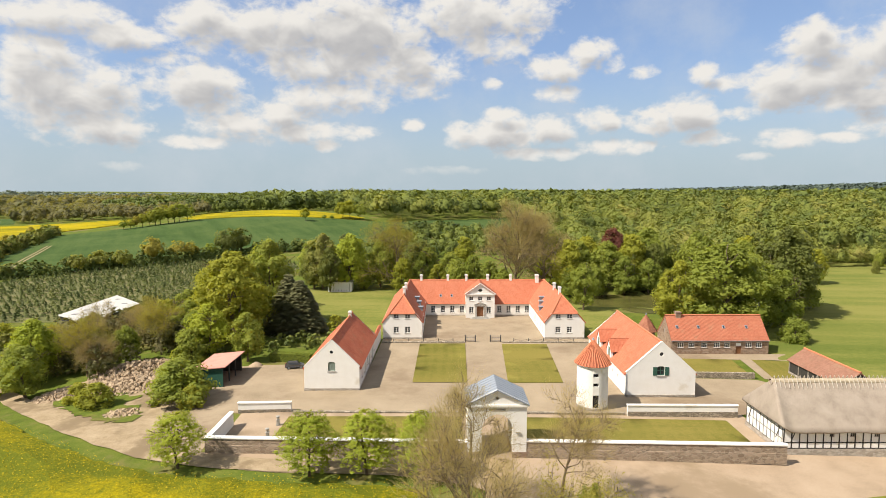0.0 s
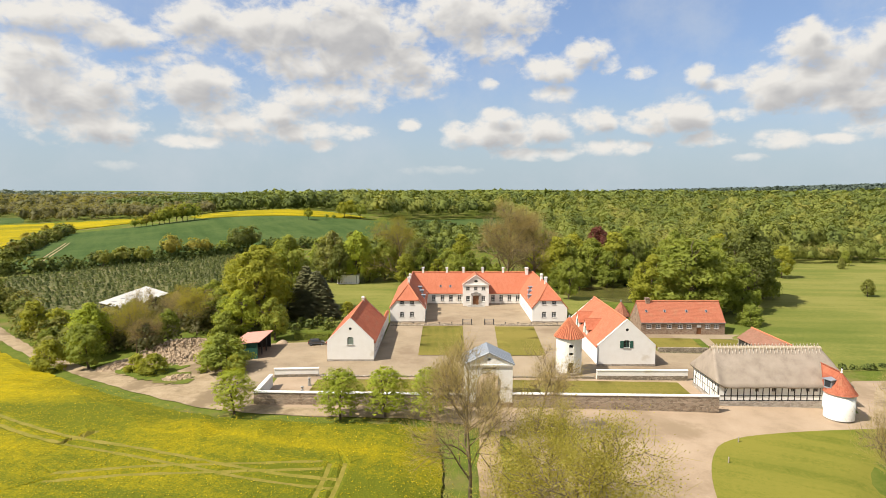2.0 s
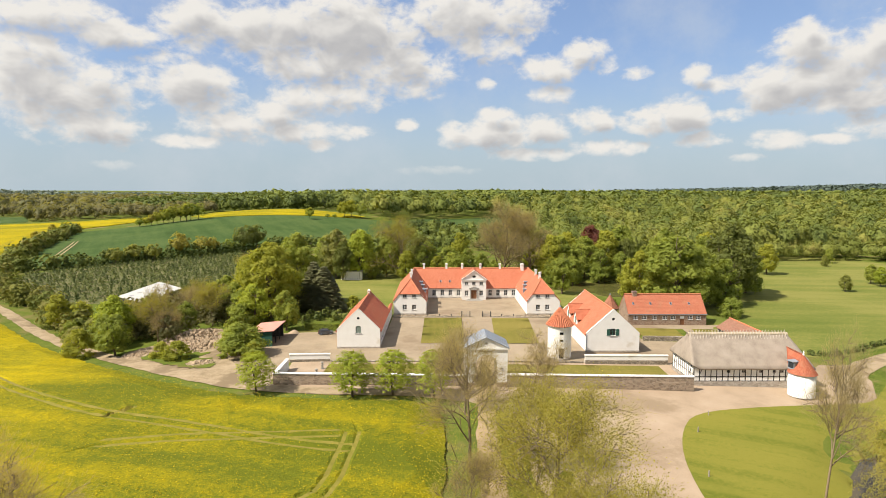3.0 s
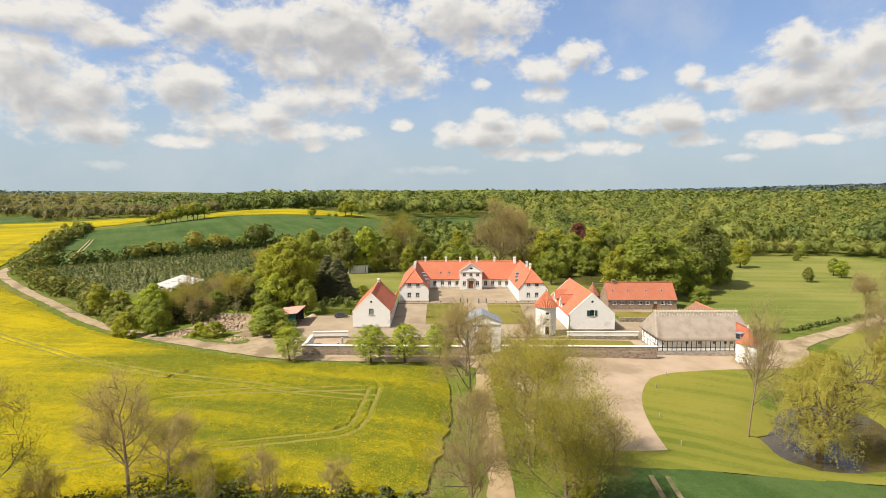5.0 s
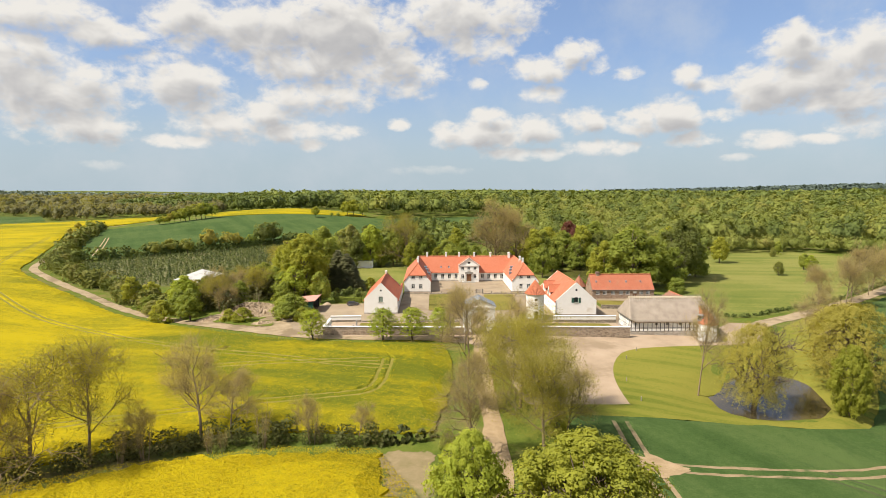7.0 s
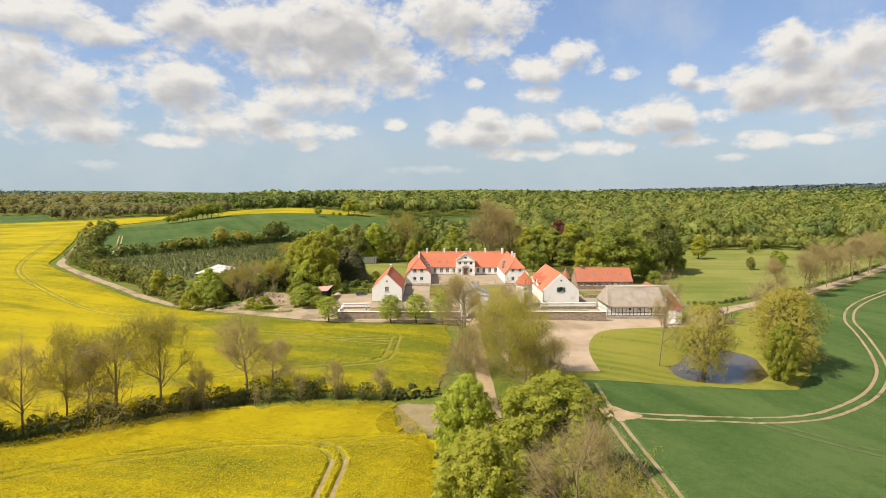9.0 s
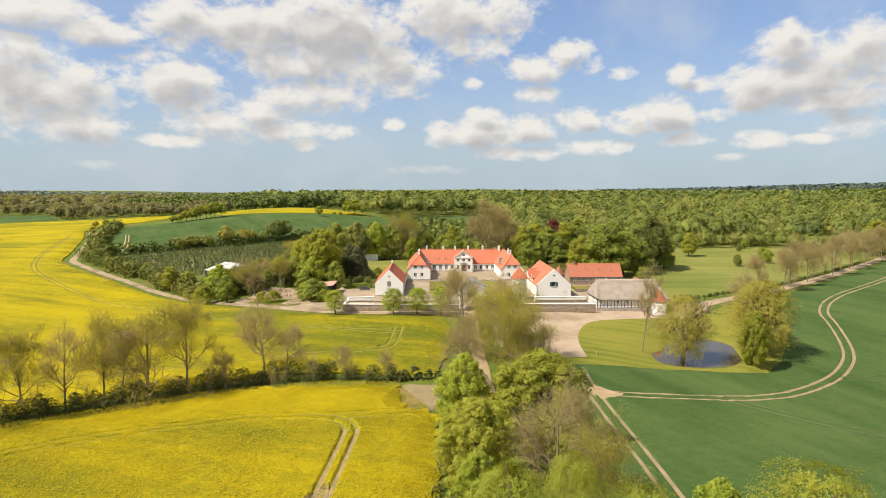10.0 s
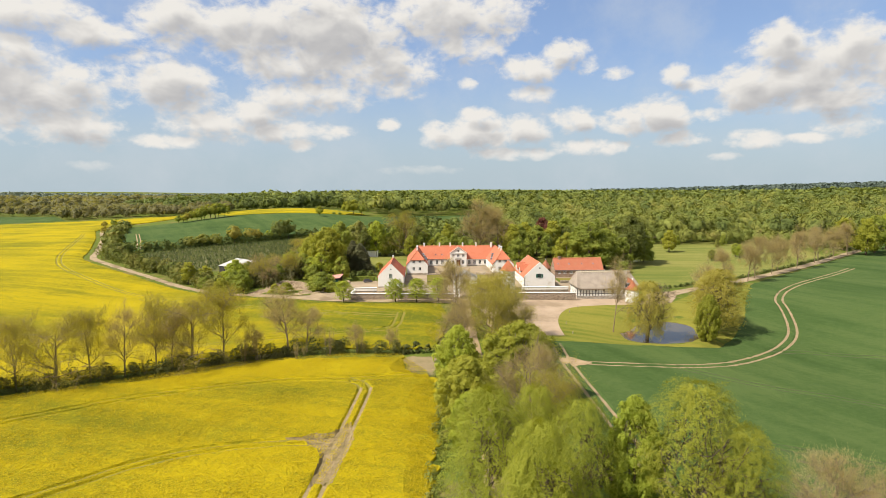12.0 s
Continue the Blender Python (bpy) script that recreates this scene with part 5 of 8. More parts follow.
flower_heads("rape_flowers", [(-6.5, 1.0), (-5, -24), (-6.3, -40), (-7, -60), (-95, -60), (-95, -16), (-63, -1), (-45, 8), (-25, 12.8), (-12, 12)], TRACKS_SOUTH + LINES_SOUTH, 260000, "loose yellow rape flower heads over the crop", 61)
flower_heads("rape_flowers", [(-4.5, 19), (-1.2, 36), (-0.6, 50), (-2, 60.5), (-34, 63), (-80, 92), (-80, 6), (-45, 15.5), (-25, 19.5)], TRACKS_WEST, 36000, "loose yellow rape flower heads over the crop", 62)
sheet("yard_dirt", [(-34, 70.2), (-36, 69.6), (-42, 73.2), (-57, 83), (-66, 91.5), (-68, 98), (-62, 106), (-55, 113), (-47, 107), (-45, 98), (-44, 90), (-41, 84), (-38, 76)], DIRT, "sandy trodden earth round the stone heaps", "soil", 0.15, 2.5, ragged=0.3)
sheet("yard_grass", rounded([(-62, 90), (-53.4, 83.7), (-46.9, 79.9), (-43.6, 80.3), (-45.3, 85.8), (-49.8, 88.1), (-48.1, 91.5), (-53.2, 94.3), (-55.8, 91.9), (-63, 95)], 2, True), MEADOW, "rough grass patch beside the farm track", "grass", 0.24, 1.2, ragged=0.5, edge=0.6)
sheet("bare_patch", rounded([(21.6, 11), (23, 5), (26, 6.5), (29, 8.4), (26, 10.2), (24.5, 13)], 2, True), RUT, "bare tan earth where the wheat tracks fork", "soil", 0.36, 1.5, ragged=0.15)


# ---- woods and hedges ----
wood_mass("forest", [(62, 395), (60, 300), (130, 262), (200, 258), (240, 225), (320, 300), (430, 365), (430, 420), (240, 420)], 12.0, 15.5, L_FOREST, "mixed green and yellow spring beech forest", 600, 0.47, seed=3, wide=0.4, low=0.2)
wood_mass("forest", [(-90, 540), (-45, 436), (-12, 478), (58, 552), (66, 395), (240, 420), (430, 420), (430, 365), (620, 480), (620, 640), (-100, 660)], 13.0, 16.5, L_FOREST, "mixed green and yellow spring beech forest", 260, 0.75, seed=4, wide=0.4, low=0.2)
wood_mass("forest", [(-100, 660), (620, 640), (760, 560), (900, 900), (-420, 900), (-420, 720), (-330, 600), (-260, 540), (-90, 545)], lambda y: 13.0 + max(0, y - 600) * 0.03, 14.5, L_FOREST, "dark green edge of the beech forest behind the hill", 105, 1.2, seed=6, tint=(0.0, 0.4), wide=0.42)
wood_mass("forest", [(40, 300), (34, 262), (30, 215), (60, 205), (110, 225), (130, 262), (60, 300)], 8.0, 14, L_FOREST, "green and yellow-green park trees behind the manor", 520, 0.4, seed=5, tint=(0.1, 1))
wood_mass("thicket_wood", [(-45, 262), (-10, 225), (0, 268), (40, 300), (60, 320), (62, 388), (30, 372), (-20, 385), (-30, 300)], 6.5, 7.5, L_FOREST, "low dark thicket below the field among the woods", 150, 0.5, seed=9, tint=(0.0, 0.6))
wood_mass("far_budding_wood", [(-1500, 900), (-420, 900), (-700, 2300), (-2300, 2300)], lambda y: 24 + (y - 900) * 0.05, 15, L_BROWNWOOD, "distant olive budding woodland reaching to the horizon", 36, 3.2, seed=8, wide=0.7)
wood_mass("far_forest", [(-420, 900), (1900, 900), (2600, 2300), (-700, 2300)], lambda y: 24 + (y - 900) * 0.05, 16, L_FOREST, "distant forest reaching to the horizon", 36, 3.6, seed=7, tint=(0.1, 0.6), wide=0.7)
wood_mass("budding_wood", [(-372, 508), (-477, 662), (-560, 690), (-1100, 690), (-1100, 900), (-500, 900), (-420, 740), (-330, 620), (-260, 560), (-205, 520), (-228, 480), (-269, 505)], lambda y: 11.0 + max(0, y - 500) * 0.02, 11, L_BROWNWOOD, "brownish budding woodland beyond the yellow field", 105, 0.9, seed=11, tries=60000, wide=0.42)
# both ridges have the haze of distance painted into their leaves
wood_mass("far_ridge", [(-2600, 2500), (-600, 2900), (-500, 3300), (-2800, 3100)], 45, 11, L_FAR_HAZE, "faint blue wooded ridge on the horizon", 16, 4.5, seed=13, wide=1.8)
wood_mass("far_ridge", [(700, 2380), (2900, 2380), (3200, 2800), (900, 2800)], 30, 18, L_RIDGE_HAZE, "dark wooded ridge on the horizon", 24, 4.5, seed=14, wide=0.8, tries=6000)
wood_mass("edge_wood", [(112, 250), (150, 243), (196, 246), (232, 214), (240, 222), (204, 262), (150, 258), (116, 262)], 6.5, 8, L_FOREST, "low pale green bushes along the forest edge", 480, 0.3, seed=15, tint=(0.35, 0.95), wide=0.5)
sheet("far_field", [(-372, 508), (-477, 662), (-560, 690), (-800, 690), (-700, 470), (-480, 470)], WHEAT, "dark green field enclosed by budding woods", "field", cell=14.0, high=0.3, kind="stuff", edge=6.0)


HILL_TREES = [(-204, 374, 7, "broad"), (-199, 380, 8, "budding"), (-194, 388, 10, "yellow"), (-190, 394, 12, "yellow"), (-186, 397, 13, "yellow"), (-181, 402, 13, "broad"), (-177, 405, 13, "dome_green"), (-197, 384, 9, "yellow"), (-192, 391, 11, "broad"), (-183, 399.5, 13, "yellow"), (-201, 377, 7, "yellow"), (-95, 402, 9, "yellow"), (-74, 428, 13, "yellow"), (-69, 430, 14, "yellow"), (-62, 431, 12, "broad"), (-85, 416, 3.5, "bush"), (-80, 418, 3.5, "bush"),
              (-115, 231, 11, "budding"), (-109, 240, 9, "budding"), (-105, 243, 8, "budding"), (-95, 256, 13, "dark"), (-91, 262, 12.5, "dark"), (-100, 250, 7, "broad"), (-150, 200, 5, "bush_pale"), (-133, 212, 7, "bush_pale"), (-128, 217, 7.5, "bush_pale"), (-122, 222, 7.5, "bush_pale"), (-262, 372, 6, "budding"), (-258, 380, 7, "broad"), (-224, 300, 7, "budding"), (-232, 330, 7, "yellow")]


def hedge_line(name, line, width, height, gap, material, label, seed, leaf=0.45, cards=110, tint=(0, 1)):
    rng = np.random.default_rng(seed)
    line = dense(line, gap)
    pool = [feather_crown(rng, 10, 5.6, 0.0, cards // 7, 7, leaf / height * 10, 0.25) / 10 for _ in range(6)]
    vs, ts = [], []
    for x, y in line:
        for _ in range(max(1, round(width / 2.2))):
            px, py = x + rng.normal(0, width * 0.25), y + rng.normal(0, width * 0.25)
            h = height * rng.uniform(0.55, 1.4)
            vs.append(pool[rng.integers(5)] * np.array([h, h, h]) + np.array([px, py, at(px, py)]))
            ts.append(np.full(len(vs[-1]), rng.uniform(*tint)))
    v = np.vstack(vs)
    ob = put(new(name, numpy_mesh(name, v, three_corners(v), [material], tint=np.concatenate(ts))), None, Matrix.Identity(4))
    return tagged(ob, label, "hedge", kind="stuff")


hedge_line("field_hedge", HEDGE, 3.8, 2.7, 1.3, L_HEDGE, "dark tangled field hedge between the yellow crops", 21, 0.105, 630, (0.0, 0.8))
hedge_line("field_hedge", [(-4.5, 17), (-13, 15.5)], 2.4, 1.8, 1.5, L_HEDGE, "low end of the tangled field hedge", 22, 0.28, 160, (0.0, 0.5))
hedge_line("verge_growth", [(-4.6, 1), (-3.4, -6), (-4.4, -24), (-5.6, -40), (-6.2, -62), (-6.6, -90)], 2.0, 1.3, 1.1, L_FOREST, "tall grass and nettles between the crop and the avenue", 28, 0.1, 260, (0.4, 0.9))
hedge_line("track_hedge", [(-76, 108), (-92, 119), (-112, 137), (-132, 152), (-152, 172), (-164, 190), (-170, 206)], 7, 4.6, 2.6, L_FOREST, "mixed green bushes along the farm track", 23, 0.26, 480, (0.45, 0.95))
hedge_line("hill_hedge", [(-158, 193), (-143, 205), (-130, 220), (-118, 230), (-108, 239), (-99, 250), (-91, 263), (-80, 275), (-66, 284)], 4.5, 4.4, 2.0, L_FOREST, "tall dark hedge below the green hill field", 24, 0.36, 330, (0.1, 0.6))
hedge_line("hill_hedge", [(-180, 225), (-196, 255), (-215, 300), (-232, 340), (-240, 362)], 7, 5.0, 3.0, L_FOREST, "row of mixed bushes beside the hill track", 25, 0.5, 300, (0.35, 0.95))
hedge_line("park_hedge", [(72, 89), (76, 88.3), (82, 90), (94, 96.5), (103, 101), (114, 107), (149, 134), (200, 177)], 1.1, 1.0, 0.8, L_FOREST, "low clipped dark hedge along the park road", 27, 0.16, 160, (0.05, 0.3))
hedge_line("garden_shrubs", [(-47, 112), (-38, 117), (-30, 122), (-24, 119)], 6, 2.0, 2.0, L_FOREST, "low garden shrubs beside the gravel yard", 29, 0.2, 260, (0.1, 0.7))
hedge_line("yard_scrub", [(-62, 108), (-70, 112), (-80, 124), (-72, 132), (-60, 126), (-52, 120), (-66, 140), (-60, 150)], 9, 5.5, 3.0, L_BROWNWOOD, "budding brown and green scrub behind the stone heap", 30, 0.28, 420, (0.0, 1.0))

# young conifers in rows
def plantation():
    rng = np.random.default_rng(41)
    poly = [(-152, 188), (-140, 200), (-126, 217), (-105, 236), (-90, 258), (-78, 268), (-56, 232), (-66, 182), (-78, 158), (-97, 150), (-120, 146), (-142, 166)]
    sheet("plantation_floor", poly, PLANT_FLOOR, "weedy earth floor of the conifer plantation", "ground", 0.06, 5.0)
    a = 0.73
    pts = []
    for i in range(-75, 75):
        for j in range(-45, 45):
            u, v = i * 1.75, j * 2.5
            pts.append((-105 + u * math.cos(a) - v * math.sin(a) + rng.normal(0, 0.2), 200 + u * math.sin(a) + v * math.cos(a) + rng.normal(0, 0.32)))
    pts = np.array(pts)
    ok = inside_many(pts[:, 0], pts[:, 1], poly) & (rng.uniform(0, 1, len(pts)) > 0.06)
    pool = []
    for _ in range(5):
        m = 34
        h = rng.uniform(0, 1, m) ** 1.4
        an, r = rng.uniform(0, 6.283, m), 0.46 * (1.03 - h) * rng.uniform(0.6, 1.05, m)
        pool.append(leaf_cards(rng, np.column_stack([np.cos(an) * r, np.sin(an) * r, 0.08 + h * 0.92]), np.column_stack([np.cos(an), np.sin(an), np.full(m, 0.7)]), 0.16))
    vs, ts = [], []
    for x, y in pts[ok]:
        k = rng.uniform(1.25, 1.95)
        vs.append(pool[rng.integers(5)] * k + np.array([x, y, at(x, y)]))
        ts.append(np.full(len(vs[-1]), rng.uniform(0, 1)))
    v = np.vstack(vs)
    ob = put(new("conifer_plantation", numpy_mesh("conifer_plantation", v, three_corners(v), [L_XMAS], tint=np.concatenate(ts))), None, Matrix.Identity(4))
    tagged(ob, "rows of young dark green conifers on a slope", "plantation", kind="stuff")


plantation()
HILL = [(-168, 212), (-156, 199), (-141, 209), (-127, 226), (-105, 243), (-94, 259), (-82, 275), (-44, 294), (-26, 385), (30, 376), (64, 392), (62, 470), (57, 548), (-11, 472), (-40, 426), (-60, 424), (-120, 424), (-178, 416), (-205, 384), (-226, 372), (-246, 358), (-250, 347), (-226, 307), (-202, 262), (-187, 230)]
sheet("hill_field", HILL, WHEAT, "smooth dark green wheat field on a hill", "field", cell=8.0, high=0.3, tracks=[rounded([(-158.9, 208.8), (-168.8, 230.7), (-183.0, 260.8), (-202.5, 300.7)])], track_material=RUT, kind="stuff", edge=5.0)
sheet("hill_rape", [(-176, 418), (-120, 426), (-66, 428), (-60, 445), (-90, 470), (-120, 500), (-170, 505), (-200, 470), (-196, 440)], RAPE, "yellow rape field on the hilltop", "field", cell=10.0, high=1.0, kind="stuff", edge=5.0)
water_sheet("pond", POND_RIM, POND_LEVEL, "still brown-blue pond reflecting the sky")


# ---- houses ----
def gable_roof(parent, x0, x1, y0, y1, eave, ridge, material, over=0.35, verge=0.05, thick=0.22, axis="y", label="", flare=0.0):
    """Two roof slopes and a ridge. The ridge runs along the axis."""
    if axis == "y":
        mid = (x0 + x1) / 2
        k = (ridge - eave) / (mid - x0)
        lo = eave - k * over
        for e, name in ((x0 - over, "roof_slope"), (x1 + over, "roof_slope")):
            part(name, Shape().slab([(e, y0 - verge, lo), (mid, y0 - verge, ridge), (mid, y1 + verge, ridge), (e, y1 + verge, lo)], thick), material, parent, label)
        a, b = (mid, y0 - verge - 0.03, ridge + 0.02), (mid, y1 + verge + 0.03, ridge + 0.02)
    else:
        mid = (y0 + y1) / 2
        k = (ridge - eave) / (mid - y0)
        lo = eave - k * over
        for e in (y0 - over, y1 + over):
            part("roof_slope", Shape().slab([(x0 - verge, e, lo), (x0 - verge, mid, ridge), (x1 + verge, mid, ridge), (x1 + verge, e, lo)], thick), material, parent, label)
        a, b = (x0 - verge - 0.03, mid, ridge + 0.02), (x1 + verge + 0.03, mid, ridge + 0.02)
    s = Shape()
    tube(s, [a, b], [0.16, 0.16], 8)
    part("ridge", s, RIDGE_TILE, parent)


def chimney(parent, x, y, z0, z1, w=0.75):
    s = Shape().box(x - w / 2, x + w / 2, y - w / 2, y + w / 2, z0, z1 - 0.35)
    c = part("chimney", s, LIMEWASH, parent)
    part("chimney_cap", Shape().box(x - w / 2 - 0.1, x + w / 2 + 0.1, y - w / 2 - 0.1, y + w / 2 + 0.1, z1 - 0.35, z1 - 0.15).box(x - w / 2, x + w / 2, y - w / 2, y + w / 2, z1 - 0.15, z1), LIMEWASH, c)


def verge_band(parent, xa, xm, y, eave, ridge, depth=0.4):
    """White mortar edge where a gable meets the tiles."""
    s = Shape()
    for e in (xa, 2 * xm - xa):
        d = Vector((xm - e, 0, ridge - eave)).normalized()
        n = Vector((-d.z, 0, d.x)) if d.x > 0 else Vector((d.z, 0, -d.x))
        a, b = Vector((e, y, eave)), Vector((xm, y, ridge))
        p = [a, b, b + n * 0.13, a + n * 0.13]
        q = [v + Vector((0, depth, 0)) for v in p]
        s.face(p)
        s.face(q[::-1])
        for i in range(4):
            s.face([p[i], q[i], q[(i + 1) % 4], p[(i + 1) % 4]])
    part("verge", s, LIMEWASH, parent)


def skylight(parent, centre, normal, w=0.6, h=0.8):
    nrm = Vector(normal).normalized()
    side = Vector((0, 0, 1)).cross(nrm).normalized()
    up = nrm.cross(side)
    m = Matrix((side, up, nrm)).transposed().to_4x4()
    m.translation = centre
    fr = Shape().box(-w / 2, w / 2, -h / 2, -h / 2 + 0.08, 0, 0.1).box(-w / 2, w / 2, h / 2 - 0.08, h / 2, 0, 0.1).box(-w / 2, -w / 2 + 0.08, -h / 2 + 0.08, h / 2 - 0.08, 0, 0.1).box(w / 2 - 0.08, w / 2, -h / 2 + 0.08, h / 2 - 0.08, 0, 0.1)
    ob = part("skylight", fr, ZINC, parent, m=m)
    part("pane", Shape().box(-w / 2 + 0.04, w / 2 - 0.04, -h / 2 + 0.04, h / 2 - 0.04, 0.02, 0.05), GLASS, ob, m=m)


def manor():
    house = thing("manor_house", 8.6, 137, 0, "white three-winged manor house with red tiled roofs and white chimneys", "house")
    # main range
    x0, x1, y0, y1, eave, ridge = -4.9, 21.9, 148.7, 158.3, 3.3, 8.65
    wins = [-3.6, -1.1, 1.3, 3.75, 13.3, 15.65, 18.0, 20.35]
    z0, h, w = 0.95, 1.75, 1.15
    m = wall_pose(x0, y0, 0)
    wall("wall", rect(0, 5.2 - x0, 0, eave), [rect(x - x0, x - x0 + w, z0, z0 + h) for x in wins[:4]], m, 0.45, LIMEWASH, house)
    m2 = wall_pose(12.5, y0, 0)
    wall("wall", rect(0, x1 - 12.5, 0, eave), [rect(x - 12.5, x - 12.5 + w, z0, z0 + h) for x in wins[4:]], m2, 0.45, LIMEWASH, house)
    for x in wins:
        window(house, wall_pose(x, y0, z0), w, h, 2, 4)
    wall("wall", rect(0, 44, 0, eave), [], wall_pose(30.5, y1, 0, 180), 0.45, LIMEWASH, house)
    part("roof_slope", Shape().slab([(-9.2, 153.5, ridge), (26.3, 153.5, ridge), (21.7, y0 - 0.35, 3.2), (-4.7, y0 - 0.35, 3.2)], 0.22), TILE, house)
    part("roof_slope", Shape().slab([(-9.2, 153.5, ridge), (26.3, 153.5, ridge), (30.7, y1 + 0.35, 3.2), (-13.7, y1 + 0.35, 3.2)], 0.22), TILE, house)
    s = Shape()
    tube(s, [(-9.2, 153.5, ridge + 0.02), (26.3, 153.5, ridge + 0.02)], [0.17, 0.17], 8)
    part("ridge", s, RIDGE_TILE, house)
    for x in (-1.1, 1.7):
        skylight(house, (x, 150.08, 5.04), (0, -0.727, 0.687), 0.55, 0.75)
    for x in (-6.2, 0.75, 5.6, 11.2, 17.2, 24.0):
        chimney(house, x, 153.6 if x != 24.0 else 153.2, 7.9, 10.1, 0.6 if x != 24.0 else 0.85)
    for x in (-1.05, 1.8):
        skylight(house, (x, 150.6, 5.28), (0, -0.71, 0.7))
    part("plinth", Shape().box(x0, 5.2, y0 - 0.06, y0, 0, 0.4), PLINTH, house)
    part("plinth", Shape().box(12.5, x1, y0 - 0.06, y0, 0, 0.4), PLINTH, house)
    # side wings, half hipped towards the yard
    for side, (a, b) in enumerate(((-13.45, -4.9), (21.5, 30.05))):
        mid, ye, yb = (a + b) / 2, 125.2, 158.3
        top, hip_z = 9.0, 5.75
        half = (b - a) / 2
        k = (top - 3.95) / half
        cut = (hip_z - 3.95) / k
        gable = [(0, 0), (b - a, 0), (b - a, 3.95), (b - a - cut, hip_z), (cut, hip_z), (0, 3.95)]
        lows = (2.35, 4.8) if side == 0 else (2.3, 4.75)
        holes = [rect(x, x + 1.15, 1.35, 2.72) for x in lows] + [rect(x, x + 1.15, 4.5, 5.45) for x in lows]
        wall("gable_wall", gable, holes, wall_pose(a, ye, 0), 0.45, LIMEWASH, house)
        for x in lows:
            window(house, wall_pose(a + x, ye, 1.35), 1.15, 1.37, 2, 3)
            window(house, wall_pose(a + x, ye, 4.5), 1.15, 0.95, 2, 2)
        part("plinth", Shape().box(a - 0.05, b + 0.05, ye - 0.07, ye, 0, 0.4), PLINTH, house)
        inner, outer = (b, a) if side == 0 else (a, b)
        ins = [2.5, 6.2, 9.9, 13.6, 17.3, 20.6]
        if side == 0:
            mi, mo = wall_pose(b, ye, 0, 90), wall_pose(a, yb, 0, -90)
        else:
            mi, mo = wall_pose(a, 148.7, 0, -90), wall_pose(b, ye, 0, 90)
        wall("side_wall", rect(0.02, 23.48, 0, 3.95), [rect(x, x + 1.0, 1.2, 2.7) for x in ins], mi @ Matrix.Translation((0, -0.005, 0)), 0.45, LIMEWASH, house)
        for x in ins:
            window(house, mi @ Matrix.Translation((x, 0, 1.2)), 1.0, 1.5, 2, 3)
        wall("side_wall", rect(0.02, 33.08, 0, 3.95), [], mo @ Matrix.Translation((0, -0.005, 0)), 0.45, LIMEWASH, house)
        hy = ye + 3.9
        lo = 3.95 - k * 0.3
        yi = 149.3 if True else 0
        for e, far in ((inner + (0.3 if inner > outer else -0.3), 148.4), (outer + (-0.3 if inner > outer else 0.3), 158.6)):
            # where the slope starts, beside the hip
            ex = mid + (e - mid) * 1.0
            cx = mid + (cut - half) * (1 if e < mid else -1)
            pts = [(ex, ye - 0.15, lo), (cx, ye - 0.15, hip_z), (mid, hy, top), (mid, 153.5, top - 0.3), (ex, far, lo)]
            part("roof_slope", Shape().slab([pts[0], pts[1], pts[2], pts[3], pts[4]], 0.2), TILE, house)
        part("roof_hip", Shape().slab([(mid - half + cut - 0.1, ye - 0.3, hip_z - 0.15), (mid + half - cut + 0.1, ye - 0.3, hip_z - 0.15), (mid, hy, top + 0.02)], 0.2), TILE, house)
        s = Shape()
        tube(s, [(mid, hy, top + 0.03), (mid, 153.5, top - 0.25)], [0.16, 0.16], 8)
        for q in (-1, 1):
            tube(s, [(mid + q * (half - cut), ye - 0.2, hip_z + 0.02), (mid, hy, top + 0.03)], [0.14, 0.14], 8)
        part("ridge", s, RIDGE_TILE, house)
        chimney(house, mid, 131.5, 8.2, 10.5, 0.58)
        chimney(house, mid, 138.0, 8.2, 10.4, 0.58)
        sgn = 1 if side == 0 else -1
        for yy, zz in ((134.6, 4.75), (138.0, 5.4), (140.4, 6.0)):
            xx = inner - sgn * (zz - 3.95) / k
            d = Shape().box(-0.6, 0.6, -0.45, 1.2, -0.4, 0.5).box(-0.75, 0.75, -0.6, 1.3, 0.5, 0.6)
            mm = pose(xx, yy, zz, 0, 0, 90 * sgn)
            dm = part("dormer", d, ZINC, house, "small zinc roof dormer", mm)
            part("pane", Shape().box(-0.48, 0.48, -0.48, -0.453, -0.15, 0.42), GLASS, dm, m=mm)
    # the middle bay with its pediment
    a, b, y = 5.25, 12.45, 146.15
    apex = 8.75
    holes = [rect(x, x + 1.15, 1.3, 2.9) for x in (0.8, 5.15)] + [rect(x, x + 1.1, 4.5, 5.55) for x in (0.8, 3.0, 5.2)] + [rect(2.75, 4.4, 0.4, 3.0)]
    wall("gable_wall", rect(0, b - a, 0, 6.0), holes, wall_pose(a, y, 0), 0.4, LIMEWASH, house)
    for x in (0.8, 5.15):
        window(house, wall_pose(a + x, y, 1.3), 1.15, 1.6, 2, 3)
    for x in (0.8, 3.0, 5.2):
        window(house, wall_pose(a + x, y, 4.5), 1.1, 1.05, 2, 2)
    n = 20
    eye = [(3.6 + 0.55 * math.cos(t / n * 2 * math.pi), 7.05 + 0.36 * math.sin(t / n * 2 * math.pi)) for t in range(n)]
    wall("pediment", [(-0.1, 6.0), (b - a + 0.1, 6.0), ((b - a) / 2, apex)], [eye], wall_pose(a, y, 0), 0.4, LIMEWASH, house)
    part("round_window", Shape().box(3.05, 4.15, 0.15, 0.2, 6.65, 7.45), GLASS, house, m=wall_pose(a, y, 0))
